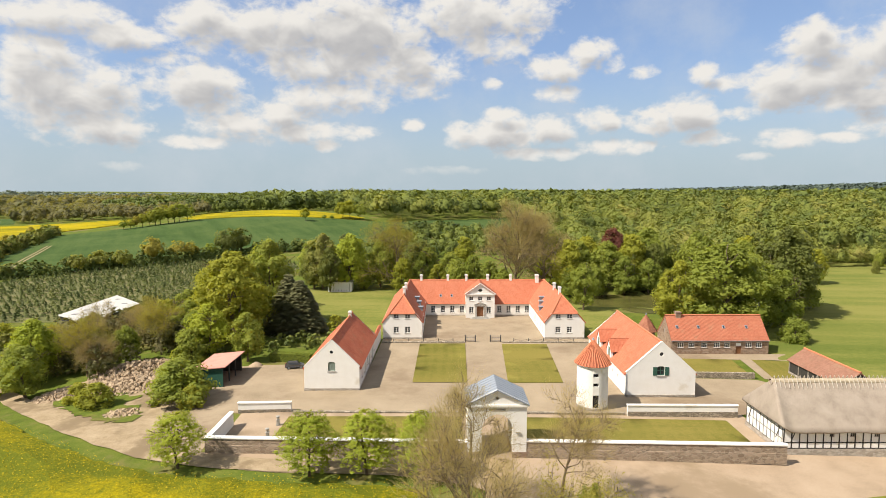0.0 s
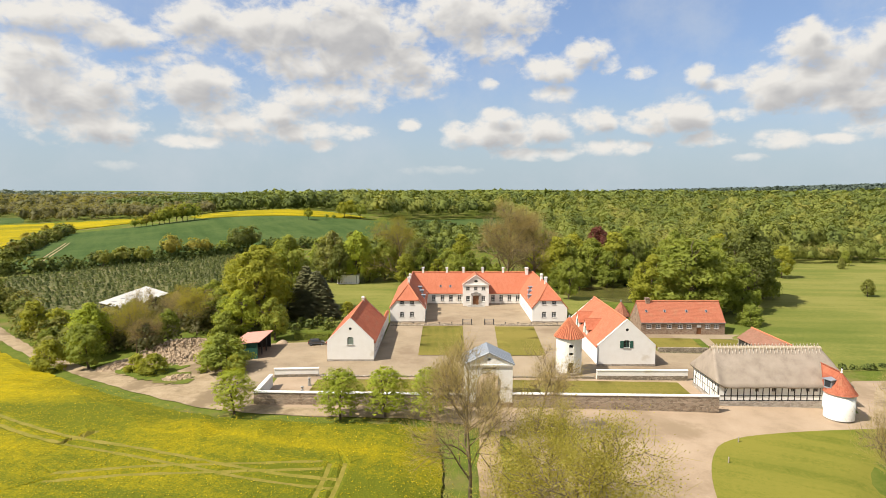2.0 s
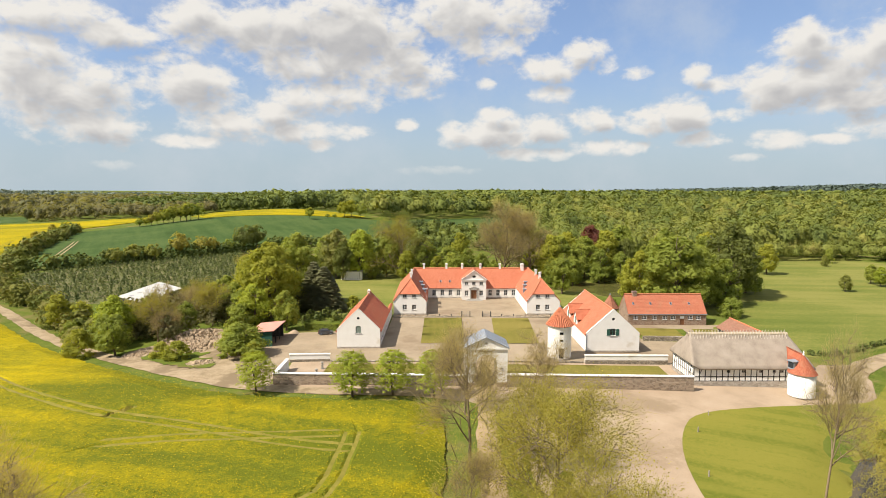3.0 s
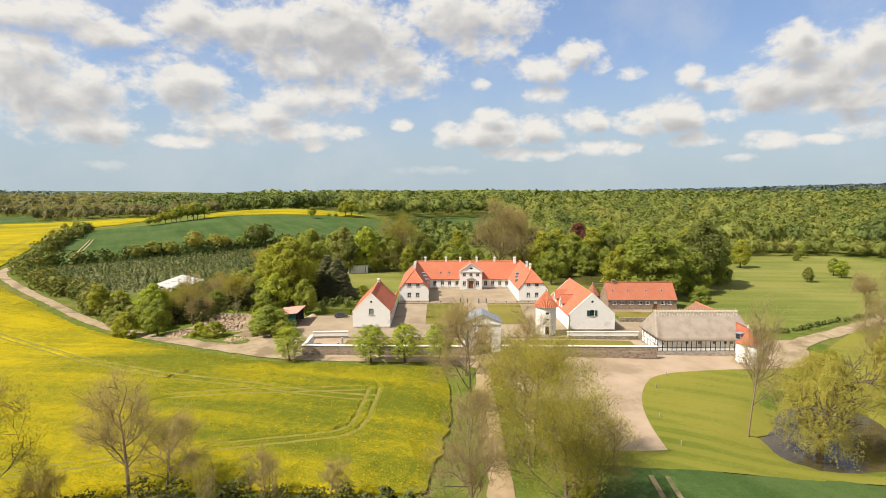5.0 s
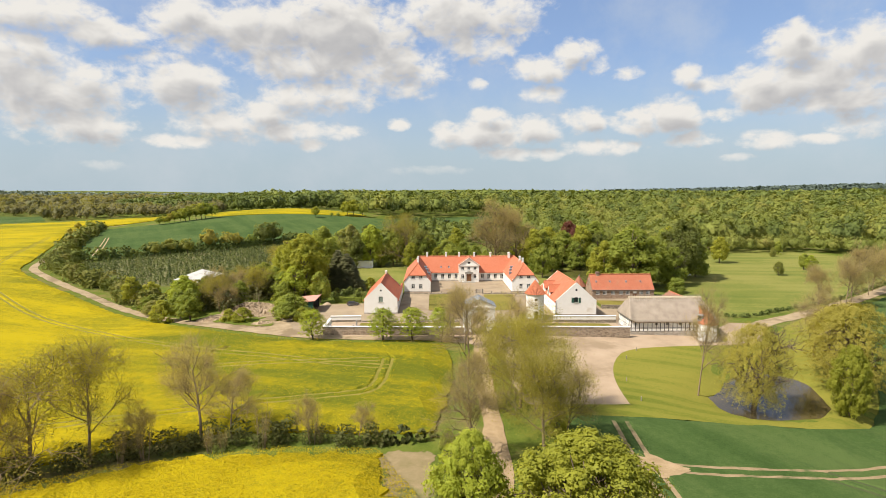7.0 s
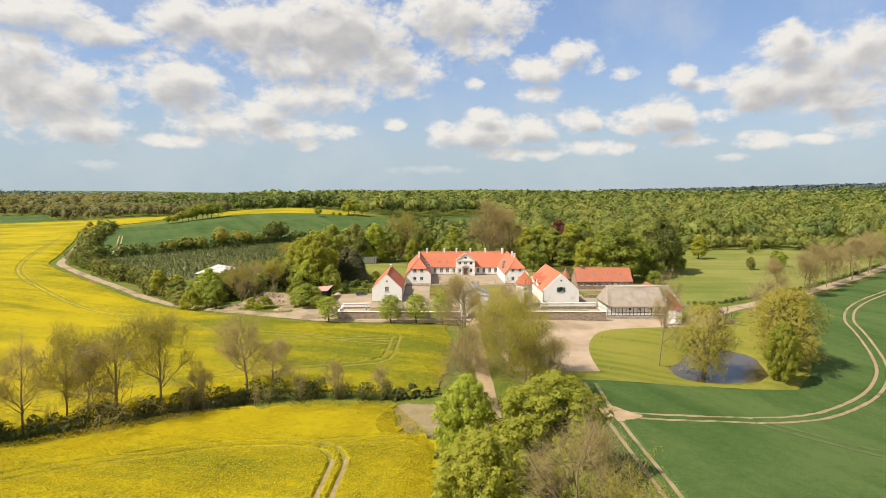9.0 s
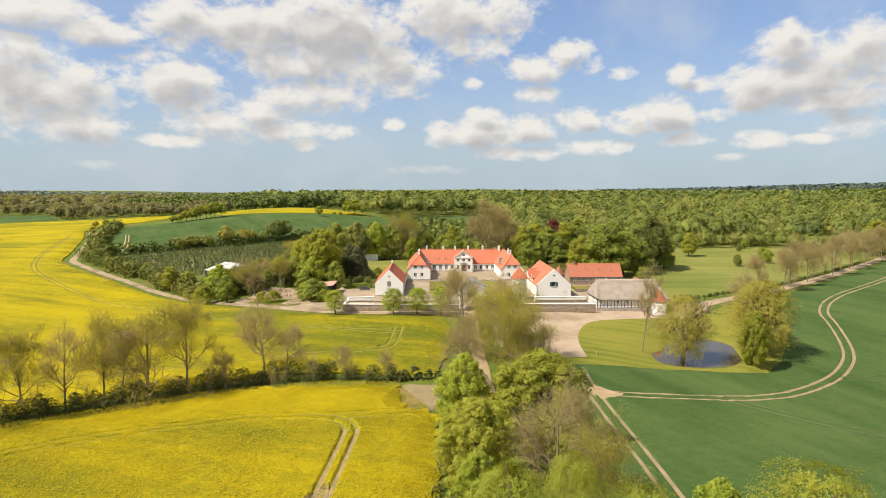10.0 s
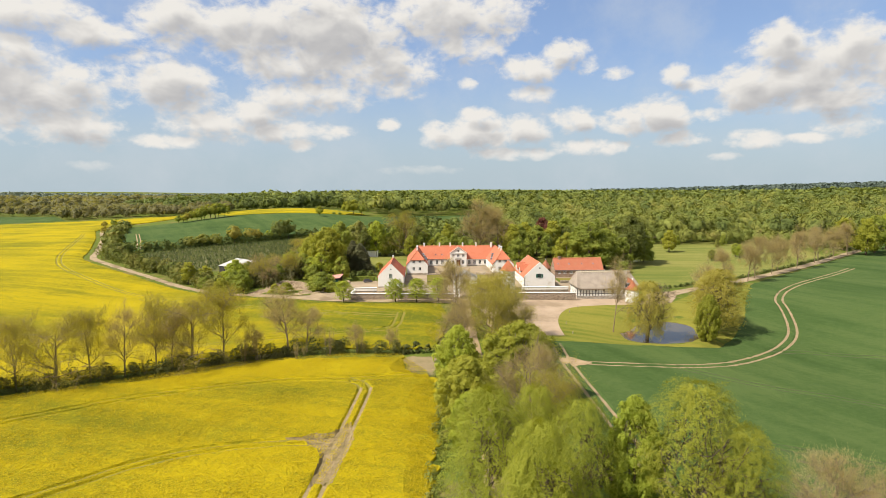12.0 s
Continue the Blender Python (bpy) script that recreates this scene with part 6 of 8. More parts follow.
    corn = Shape().box(a - 0.25, b + 0.25, y - 0.25, y, 5.95, 6.18)
    for q in (-1, 1):
        mid = (a + b) / 2
        e, t = Vector((mid + q * 3.9, y - 0.22, 6.1)), Vector((mid, y - 0.22, apex + 0.12))
        tube(corn, [e, t], [0.13, 0.13], 4)
    part("cornice", corn, LIMEWASH, house)
    for q in (-1, 1):
        part("roof_slope", Shape().slab([(mid, y - 0.3, apex + 0.12), (mid, 152.5, apex + 0.12), (mid + q * 3.95, 152.5, 6.0), (mid + q * 3.95, y - 0.3, 6.0)], 0.16), TILE, house)
    for q, yy in ((a, 90), (b, 90)):
        part("side_wall", Shape().box(q - (0.4 if q == b else 0), q + (0.4 if q == a else 0), y + 0.4, 149.5, 0, 6.0), LIMEWASH, house)
    door = part("door", Shape().box(8.0, 8.8, y + 0.15, y + 0.23, 0.4, 3.0).box(8.83, 9.65, y + 0.15, y + 0.23, 0.4, 3.0), OAK_DOOR, house, "tall brown double door")
    part("door_panel", Shape().box(8.12, 8.68, y + 0.11, y + 0.15, 0.7, 1.6).box(8.95, 9.53, y + 0.11, y + 0.15, 0.7, 1.6).box(8.12, 8.68, y + 0.11, y + 0.15, 1.8, 2.8).box(8.95, 9.53, y + 0.11, y + 0.15, 1.8, 2.8), OAK_DOOR, door)
    sur = Shape().box(7.6, 7.95, y - 0.18, y, 0.35, 3.2).box(9.7, 10.05, y - 0.18, y, 0.35, 3.2).box(7.4, 10.25, y - 0.3, y, 3.2, 3.55)
    part("door_surround", sur, STONE_GREY, house, "grey sandstone door surround")
    part("pediment_top", Shape().slab([(7.3, y - 0.35, 3.55), (8.82, y - 0.35, 4.1), (8.82, y, 4.1), (7.3, y, 3.55)], 0.1).slab([(10.35, y - 0.35, 3.55), (8.82, y - 0.35, 4.1), (8.82, y, 4.1), (10.35, y, 3.55)], 0.1), STONE_GREY, house)
    for i in range(3):
        part("step", Shape().box(7.0 - 0.35 * i, 10.6 + 0.35 * i, y - 0.9 - 0.35 * i, y - 0.02, 0.06 + 0.12 * (2 - i) - 0.0, 0.18 + 0.12 * (2 - i)), STONE_GREY, house)


manor()


def west_house():
    h = thing("farm_house", -18.15, 103, 0, "long white lime-washed wing with red tiled gable roof", "house")
    x0, x1, y0, y1, eave, ridge = -22.6, -13.75, 92.3, 114.2, 3.85, 8.2
    mid, n = (x0 + x1) / 2, 16
    half = (x1 - x0) / 2
    arch = [(-0.58, 3.2), (0.58, 3.2), (0.58, 4.5), (0.3, 4.68), (-0.3, 4.68), (-0.58, 4.5)]
    hole = [(half + a, b) for a, b in arch]
    eye = [(half + 0.27 * math.cos(t / n * 2 * math.pi), 6.28 + 0.27 * math.sin(t / n * 2 * math.pi)) for t in range(n)]
    wall("gable_wall", [(0, 0.35), (2 * half, 0.35), (2 * half, eave), (half, ridge), (0, eave)], [hole, eye], wall_pose(x0, y0, 0), 0.45, LIMEWASH, h)
    sh = part("shutter", Shape().box(half - 0.56, half - 0.01, 0.1, 0.16, 3.21, 4.6).box(half + 0.01, half + 0.56, 0.1, 0.16, 3.21, 4.6), FRAME_SHUTTER, h, "closed grey-green wooden shutters", wall_pose(x0, y0, 0))
    part("sill", Shape().box(half - 0.75, half + 0.75, -0.1, 0.0, 3.08, 3.18), STONE_GREY, h, m=wall_pose(x0, y0, 0))
    part("round_window", Shape().lathe([(0.01, 0.0), (0.29, 0.0), (0.29, 0.04), (0.01, 0.04)], 16), GLASS, h, m=pose(mid, y0 + 0.2, 6.28, 90))
    wall("gable_wall", [(0, 0), (2 * half, 0), (2 * half, eave), (half, ridge), (0, eave)], [], wall_pose(x1, y1, 0, 180), 0.45, LIMEWASH, h)
    me = wall_pose(x1, y0, 0, 90)
    wins = [2.6, 5.0, 9.8, 14.4, 19.0]
    doors = [7.2, 12.1, 16.6]
    wall("side_wall", rect(0.45, y1 - y0 - 0.45, 0, eave), [rect(x, x + 0.95, 1.3, 2.8) for x in wins] + [rect(x, x + 1.0, 0.1, 2.4) for x in doors], me, 0.4, LIMEWASH, h)
    for x in wins:
        window(h, me @ Matrix.Translation((x, 0, 1.3)), 0.95, 1.5, 2, 3)
    for x in doors:
        part("door", Shape().box(x, x + 1.0, 0.12, 0.2, 0.1, 2.4), FRAME_SHUTTER, h, "grey-green plank door", me)
    wall("side_wall", rect(0.45, y1 - y0 - 0.45, 0, eave), [], wall_pose(x0, y1, 0, -90), 0.4, LIMEWASH, h)
    part("plinth", Shape().box(x0 - 0.05, x1 + 0.05, y0 - 0.06, y0 + 0.45, 0, 0.36).box(x1, x1 + 0.05, y0 + 0.45, y1, 0, 0.36), PLINTH, h)
    gable_roof(h, x0, x1, y0 + 0.25, y1, eave, ridge, TILE_OLD)
    verge_band(h, x0, mid, y0 - 0.02, eave, ridge)
    chimney(h, mid, 111.2, 7.3, 9.1, 0.52)
    lean = thing("garden_wall", -14, 119, 0, "white garden wall with red tile coping linking two houses", "wall")
    part("wall_body", Shape().box(-14.3, -13.8, 114.25, 125.1, 0, 2.9), LIMEWASH, lean)
    part("coping", Shape().slab([(-14.5, 114.25, 2.9), (-14.05, 114.25, 3.25), (-14.05, 125.1, 3.25), (-14.5, 125.1, 2.9)], 0.1).slab([(-13.6, 114.25, 2.9), (-14.05, 114.25, 3.25), (-14.05, 125.1, 3.25), (-13.6, 125.1, 2.9)], 0.1), TILE_OLD, lean)


FRAME_SHUTTER = rough_stuff("shutter_paint", [(0.14, 0.18, 0.15), (0.22, 0.26, 0.22)], 3, 0.6, 0.15)
west_house()


def east_barn():
    h = thing("white_barn", 33.4, 101, 0, "large white barn with red tiled gable roof and green shutters", "barn")
    x0, x1, y0, y1, eave, ridge = 28.15, 38.85, 89.4, 113.5, 3.8, 8.65
    half = (x1 - x0) / 2
    mid = (x0 + x1) / 2
    n = 16
    hole = [(half - 0.05 + a, b) for a, b in [(-0.6, 3.4), (0.6, 3.4), (0.6, 4.65), (0.3, 4.82), (-0.3, 4.82), (-0.6, 4.65)]]
    eye = [(half + 0.3 * math.cos(t / n * 2 * math.pi), 6.75 + 0.3 * math.sin(t / n * 2 * math.pi)) for t in range(n)]
    mf = wall_pose(x0, y0, 0)
    wall("gable_wall", [(0, 0.3), (2 * half, 0.3), (2 * half, eave), (half, ridge), (0, eave)], [hole, eye], mf, 0.45, LIMEWASH, h)
    window(h, mf @ Matrix.Translation((half - 0.65, 0, 3.4)), 1.2, 1.4, 2, 2, GREEN_PAINT)
    for q in (-1.22, 0.62):
        part("shutter", Shape().box(half - 0.05 + q, half - 0.05 + q + 0.6, -0.07, -0.01, 3.38, 4.72), GREEN_PAINT, h, "open dark green shutter", mf)
    part("sill", Shape().box(half - 0.75, half + 0.65, -0.12, 0, 3.24, 3.36), STONE_GREY, h, m=mf)
    part("round_window", Shape().lathe([(0.01, 0.0), (0.31, 0.0), (0.31, 0.04), (0.01, 0.04)], 16), GLASS, h, m=pose(mid, y0 + 0.2, 6.75, 90))
    wall("gable_wall", [(0, 0), (2 * half, 0), (2 * half, eave), (half, ridge), (0, eave)], [], wall_pose(x1, y1, 0, 180), 0.45, LIMEWASH, h)
    mw = wall_pose(x0, y1, 0, -90)
    ops = [2.2, 5.5, 11.3, 16.5, 19.2]
    wall("side_wall", rect(0.45, y1 - y0 - 0.45, 0, eave), [rect(x, x + 0.6, 1.5, 2.2) for x in ops], mw, 0.4, LIMEWASH, h)
    for x in ops:
        window(h, mw @ Matrix.Translation((x, 0, 1.5)), 0.6, 0.7, 2, 2, sill=False)
    wall("side_wall", rect(0.45, y1 - y0 - 0.45, 0, eave), [], wall_pose(x1, y0, 0, 90), 0.4, LIMEWASH, h)
    part("plinth", Shape().box(x0 - 0.05, x1 + 0.05, y0 - 0.07, y0 + 0.45, 0, 0.32), PLINTH, h)
    gable_roof(h, x0, x1, y0 + 0.25, y1, eave, ridge, TILE)
    verge_band(h, x0, mid, y0 - 0.02, eave, ridge)
    part("downpipe", Shape().box(x0 - 0.12, x0 - 0.02, y0 - 0.1, y0 - 0.02, 0.2, 3.7), ZINC, h)
    for yc in (99.2, 106.0):
        g = [(yc - 1.35, 3.3), (yc + 1.35, 3.3), (yc + 1.35, 4.9), (yc, 6.8), (yc - 1.35, 4.9)]
        mm = wall_pose(x0 - 0.05, 0, 0, -90)
        out = [(-p, q) for p, q in reversed(g)]
        hl = rect(-yc - 0.5, -yc + 0.5, 3.7, 5.3)
        wall("dormer_wall", out, [hl], mm, 0.35, LIMEWASH, h)
        part("dormer_hatch", Shape().box(-yc - 0.5, -yc + 0.5, 0.06, 0.12, 3.7, 5.3), GREEN_PAINT, h, "green loft hatch", mm)
        xe = x0 + (6.8 - eave) / ((ridge - eave) / half)
        xl = x0 + (4.75 - eave) / ((ridge - eave) / half)
        for q in (-1, 1):
            part("dormer_roof", Shape().slab([(x0 - 0.15, yc, 6.85), (xe + 0.1, yc, 6.85), (xl + 0.1, yc + q * 1.5, 4.75), (x0 - 0.15, yc + q * 1.5, 4.75)], 0.12), TILE, h)


east_barn()


def round_tower():
    t = thing("round_tower", 21.9, 85.6, 0, "round white tower with conical red tiled roof", "tower")
    cx, cy, r = 21.9, 85.6, 2.27
    s = Shape()
    n = 40
    # upright strips, with the openings left out
    openings = {(-0.42, 0.42): [(0.1, 2.25)], (-0.36, 0.36): [(3.55, 4.05), (4.95, 5.5)]}
    door_at = math.radians(-90)
    wins = [(0.1, 2.3, 0.2), (3.6, 4.1, 0.19), (4.95, 5.5, 0.19)]
    levels = sorted({0.0, 6.75, *[z for a, b, _ in wins for z in (a, b)]})
    angles = [door_at - 0.2, door_at - 0.19, door_at + 0.19, door_at + 0.2]
    angles += [door_at + 0.2 + (2 * math.pi - 0.4) * i / n for i in range(1, n)]
    angles.sort()
    for i, a in enumerate(angles):
        b = angles[(i + 1) % len(angles)]
        b += 2 * math.pi if b < a else 0
        mid = ((a + b) / 2 - door_at + math.pi) % (2 * math.pi) - math.pi
        for lo, hi in zip(levels, levels[1:]):
            zc = (lo + hi) / 2
            if any(z0 < zc < z1 and abs(mid) < wd for z0, z1, wd in wins):
                continue
            q = [(cx + rr * math.cos(c), cy + rr * math.sin(c)) for rr in (r, r - 0.45) for c in (a, b)]
            s.face([(*q[0], lo), (*q[1], lo), (*q[1], hi), (*q[0], hi)])
            s.face([(*q[3], lo), (*q[2], lo), (*q[2], hi), (*q[3], hi)])
            s.face([(*q[0], lo), (*q[2], lo), (*q[2], hi), (*q[0], hi)])
            s.face([(*q[1], lo), (*q[3], lo), (*q[3], hi), (*q[1], hi)])
            s.face([(*q[0], hi), (*q[1], hi), (*q[3], hi), (*q[2], hi)])
            s.face([(*q[0], lo), (*q[2], lo), (*q[3], lo), (*q[1], lo)])
    part("wall", s, LIMEWASH, t)
    # near-black drum: the shade of the unlit room is put into its colour
    part("inside", Shape().lathe([(0.02, 0.05), (r - 0.55, 0.05), (r - 0.55, 6.6), (0.02, 6.6)], 20, (cx, cy)), DARK_INSIDE, t)
    # near-black board set into the doorway, in front of the drum
    part("door", Shape().box(cx - 0.46, cx + 0.46, cy - r + 0.16, cy - r + 0.22, 0.05, 2.3), DARK_INSIDE, t, "dark open doorway boards")
    part("plinth", Shape().lathe([(r + 0.07, 0.0), (r + 0.07, 0.35), (r - 0.1, 0.4)], 40, (cx, cy), door_at + 0.25, 2 * math.pi * 0.985), PLINTH, t)
    cone = Shape()
    ribs = 34
    for i in range(ribs):
        a, b = 2 * math.pi * i / ribs, 2 * math.pi * (i + 1) / ribs
        for (r0, z0), (r1, z1) in (((2.62, 6.55), (1.35, 8.3)), ((1.35, 8.3), (0.02, 10.1))):
            q = [(cx + rr * math.cos(c), cy + rr * math.sin(c), z) for rr, z, c in ((r0, z0, a), (r0, z0, b), (r1, z1, b), (r1, z1, a))]
            cone.face(q, [(a * 2, 0 if z0 < 8 else 2.2), (b * 2, 0 if z0 < 8 else 2.2), (b * 2, 2.2 if z0 < 8 else 4.4), (a * 2, 2.2 if z0 < 8 else 4.4)])
    part("roof", cone, TILE_CONE, t)
    for i in range(ribs):
        a = 2 * math.pi * i / ribs
        s = Shape()
        tube(s, [(cx + 2.65 * math.cos(a), cy + 2.65 * math.sin(a), 6.55), (cx + 1.36 * math.cos(a), cy + 1.36 * math.sin(a), 8.34), (cx + 0.05 * math.cos(a), cy + 0.05 * math.sin(a), 10.12)], [0.1, 0.08, 0.03], 5)
        part("rib_tile", s, RIDGE_TILE, t)
    part("soffit", Shape().lathe([(2.6, 6.5), (r - 0.1, 6.6)], 40, (cx, cy)), LIMEWASH, t)
    part("finial", Shape().lathe([(0.2, 9.95), (0.12, 10.3), (0.02, 10.4)], 12, (cx, cy)), ZINC, t)


round_tower()


def gatehouse():
    g = thing("gatehouse", 6.2, 71, 0, "white arched gatehouse with pediment and grey metal roof", "gate")
    x0, x1, y0, y1, eave, apex = 2.7, 9.75, 68.2, 73.6, 6.6, 8.3
    half = (x1 - x0) / 2
    n = 14
    w, spring = 1.85, 3.55
    arch = [(half - w, 0.9), (half + w, 0.9)] + [(half + w * math.cos(t / n * math.pi), spring + w * math.sin(t / n * math.pi)) for t in range(n + 1)]
    arch_open = [(half - w, -0.01)] + [(half - w, spring)][:0]
    outline = [(0, 0.75), (half - w, 0.75)] + [(half - w * math.cos(t / n * math.pi), spring + w * math.sin(t / n * math.pi)) for t in range(n + 1)] + [(half + w, 0.75), (2 * half, 0.75), (2 * half, eave), (half, apex), (0, eave)]
    eye = [(half + 0.24 * math.cos(t / 6 * math.pi), 7.35 + 0.24 * math.sin(t / 6 * math.pi)) for t in range(12)]
    wall("front_wall", outline, [eye], wall_pose(x0, y0, 0), 0.6, LIMEWASH, g)
    wall("back_wall", outline, [], wall_pose(x1, y1, 0, 180), 0.6, LIMEWASH, g)
    for a in (x0, x1 - half + w):
        part("pier", Shape().box(a, a + half - w, y0 + 0.6, y1 - 0.6, 0.75, eave), LIMEWASH, g)
        part("pier_base", Shape().box(a - 0.04, a + half - w + 0.04, y0 - 0.05, y1 + 0.05, 0, 0.75), STABLE_STONE, g, "brown sandstone block base")
    part("ceiling", Shape().box(x0 + half - w, x1 - half + w, y0 + 0.6, y1 - 0.6, 5.45, 5.7), LIMEWASH, g)
    corn = Shape().box(x0 - 0.2, x1 + 0.2, y0 - 0.2, y0, eave - 0.25, eave)
    mid = (x0 + x1) / 2
    for q in (-1, 1):
        tube(corn, [(mid + q * (half + 0.2), y0 - 0.12, eave), (mid, y0 - 0.12, apex + 0.1)], [0.13, 0.13], 4)
    part("cornice", corn, LIMEWASH, g)
    part("tablet", Shape().box(mid - 1.0, mid + 1.0, y0 - 0.05, y0 - 0.002, 5.85, 6.12), STONE_GREY, g, "grey stone inscription tablet")
    part("tablet_line", Shape().box(mid - 0.85, mid + 0.85, y0 - 0.055, y0 - 0.05, 5.95, 6.02), DARK_WOOD, g)
    part("lamp_bracket", Shape().box(x1 - 1.3, x1 - 0.75, y0 - 0.16, y0, 3.1, 3.25), STONE_GREY, g)
    for q in (-1, 1):
        part("roof_slope", Shape().slab([(mid, y0 - 0.3, apex + 0.18), (mid, y1 + 0.3, apex + 0.18), (mid + q * (half + 0.3), y1 + 0.3, eave + 0.05), (mid + q * (half + 0.3), y0 - 0.3, eave + 0.05)], 0.1), ZINC, g)
        for k in range(8):
            yy = y0 - 0.25 + (y1 - y0 + 0.5) * k / 7
            s = Shape()
            tube(s, [(mid, yy, apex + 0.2), (mid + q * (half + 0.3), yy, eave + 0.07)], [0.03, 0.03], 4)
            part("seam", s, ZINC, g)


gatehouse()


def stone_stable():
    h = thing("stone_stable", 54, 117, -0.2, "long fieldstone stable with red tiled roof and small windows", "stable")
    x0, x1, y0, y1, eave, ridge = 44.3, 63.3, 113.4, 121.0, 2.95, 6.95
    wins = [46.1, 48.2, 50.7, 53.2, 55.2, 59.4, 61.4]
    m = wall_pose(x0, y0, 0)
    wall("front_wall", rect(0, x1 - x0, -0.4, eave), [rect(x - x0 - 0.6, x - x0 + 0.6, 1.3, 2.3) for x in wins] + [rect(12.6, 13.7, 0.0, 2.25)], m, 0.5, STABLE_STONE, h)
    for x in wins:
        window(h, wall_pose(x - 0.6, y0, 1.3), 1.2, 1.0, 3, 2, WHITE_PAINT, 0.06)
    part("door", Shape().box(12.6, 13.7, 0.2, 0.28, 0.0, 1.5), OAK_DOOR, h, "brown plank lower door", m)
    part("upper_light", Shape().box(12.65, 13.65, 0.1, 0.18, 1.55, 2.2), WHITE_PAINT, h, "white lattice upper door", m)
    for q, mm in ((0, wall_pose(x0, y1, 0, -90)), (1, wall_pose(x1, y0, 0, 90))):
        wall("gable_wall", [(0.02, -0.4), (y1 - y0 - 0.02, -0.4), (y1 - y0 - 0.02, eave), ((y1 - y0) / 2, ridge), (0.02, eave)], [rect(3.2, 4.0, 3.4, 4.4)], mm @ Matrix.Translation((0, -0.005, 0)), 0.5, STABLE_STONE, h)
        part("hatch", Shape().box(3.2, 4.0, 0.15, 0.2, 3.4, 4.4), GREY_WOOD, h, m=mm)
    wall("back_wall", rect(0, x1 - x0, -0.4, eave), [], wall_pose(x1, y1, 0, 180), 0.5, STABLE_STONE, h)
    gable_roof(h, x0, x1, y0, y1, eave, ridge, TILE_STABLE, axis="x", over=0.2)
    c = part("chimney", Shape().box(46.3, 47.3, 116.7, 117.7, 6.2, 7.7).box(46.2, 47.4, 116.6, 117.8, 7.5, 7.62), STABLE_STONE, h, "brown brick chimney")
    for x in (46.0, 50.2, 55.2, 59.7):
        skylight(h, (x, y0 + 1.9, eave + 1.9 * (ridge - eave) / 3.8), (0, -0.745, 0.667), 0.5, 0.65)
    part("gutter", Shape().box(x0 - 0.1, x1 + 0.1, y0 - 0.34, y0 - 0.22, 2.62, 2.72), ZINC, h)
    t = thing("garden_pavilion", 43, 124.5, 0, "small eight-sided pavilion with a steep brown tile roof", "pavilion")
    part("wall", Shape().lathe([(2.0, 0), (2.0, 2.3)], 8, (43, 124.5)), STABLE_STONE, t)
    for i in range(8):
        a, b = math.pi / 4 * i, math.pi / 4 * (i + 1)
        part("roof_slope", Shape().slab([(43 + 2.5 * math.cos(a), 124.5 + 2.5 * math.sin(a), 2.1), (43 + 2.5 * math.cos(b), 124.5 + 2.5 * math.sin(b), 2.1), (43, 124.5, 5.6)], 0.1), TILE_BROWN, t)
    part("finial", Shape().lathe([(0.14, 5.45), (0.14, 5.65), (0.02, 5.95)], 8, (43, 124.5)), ZINC, t)


stone_stable()


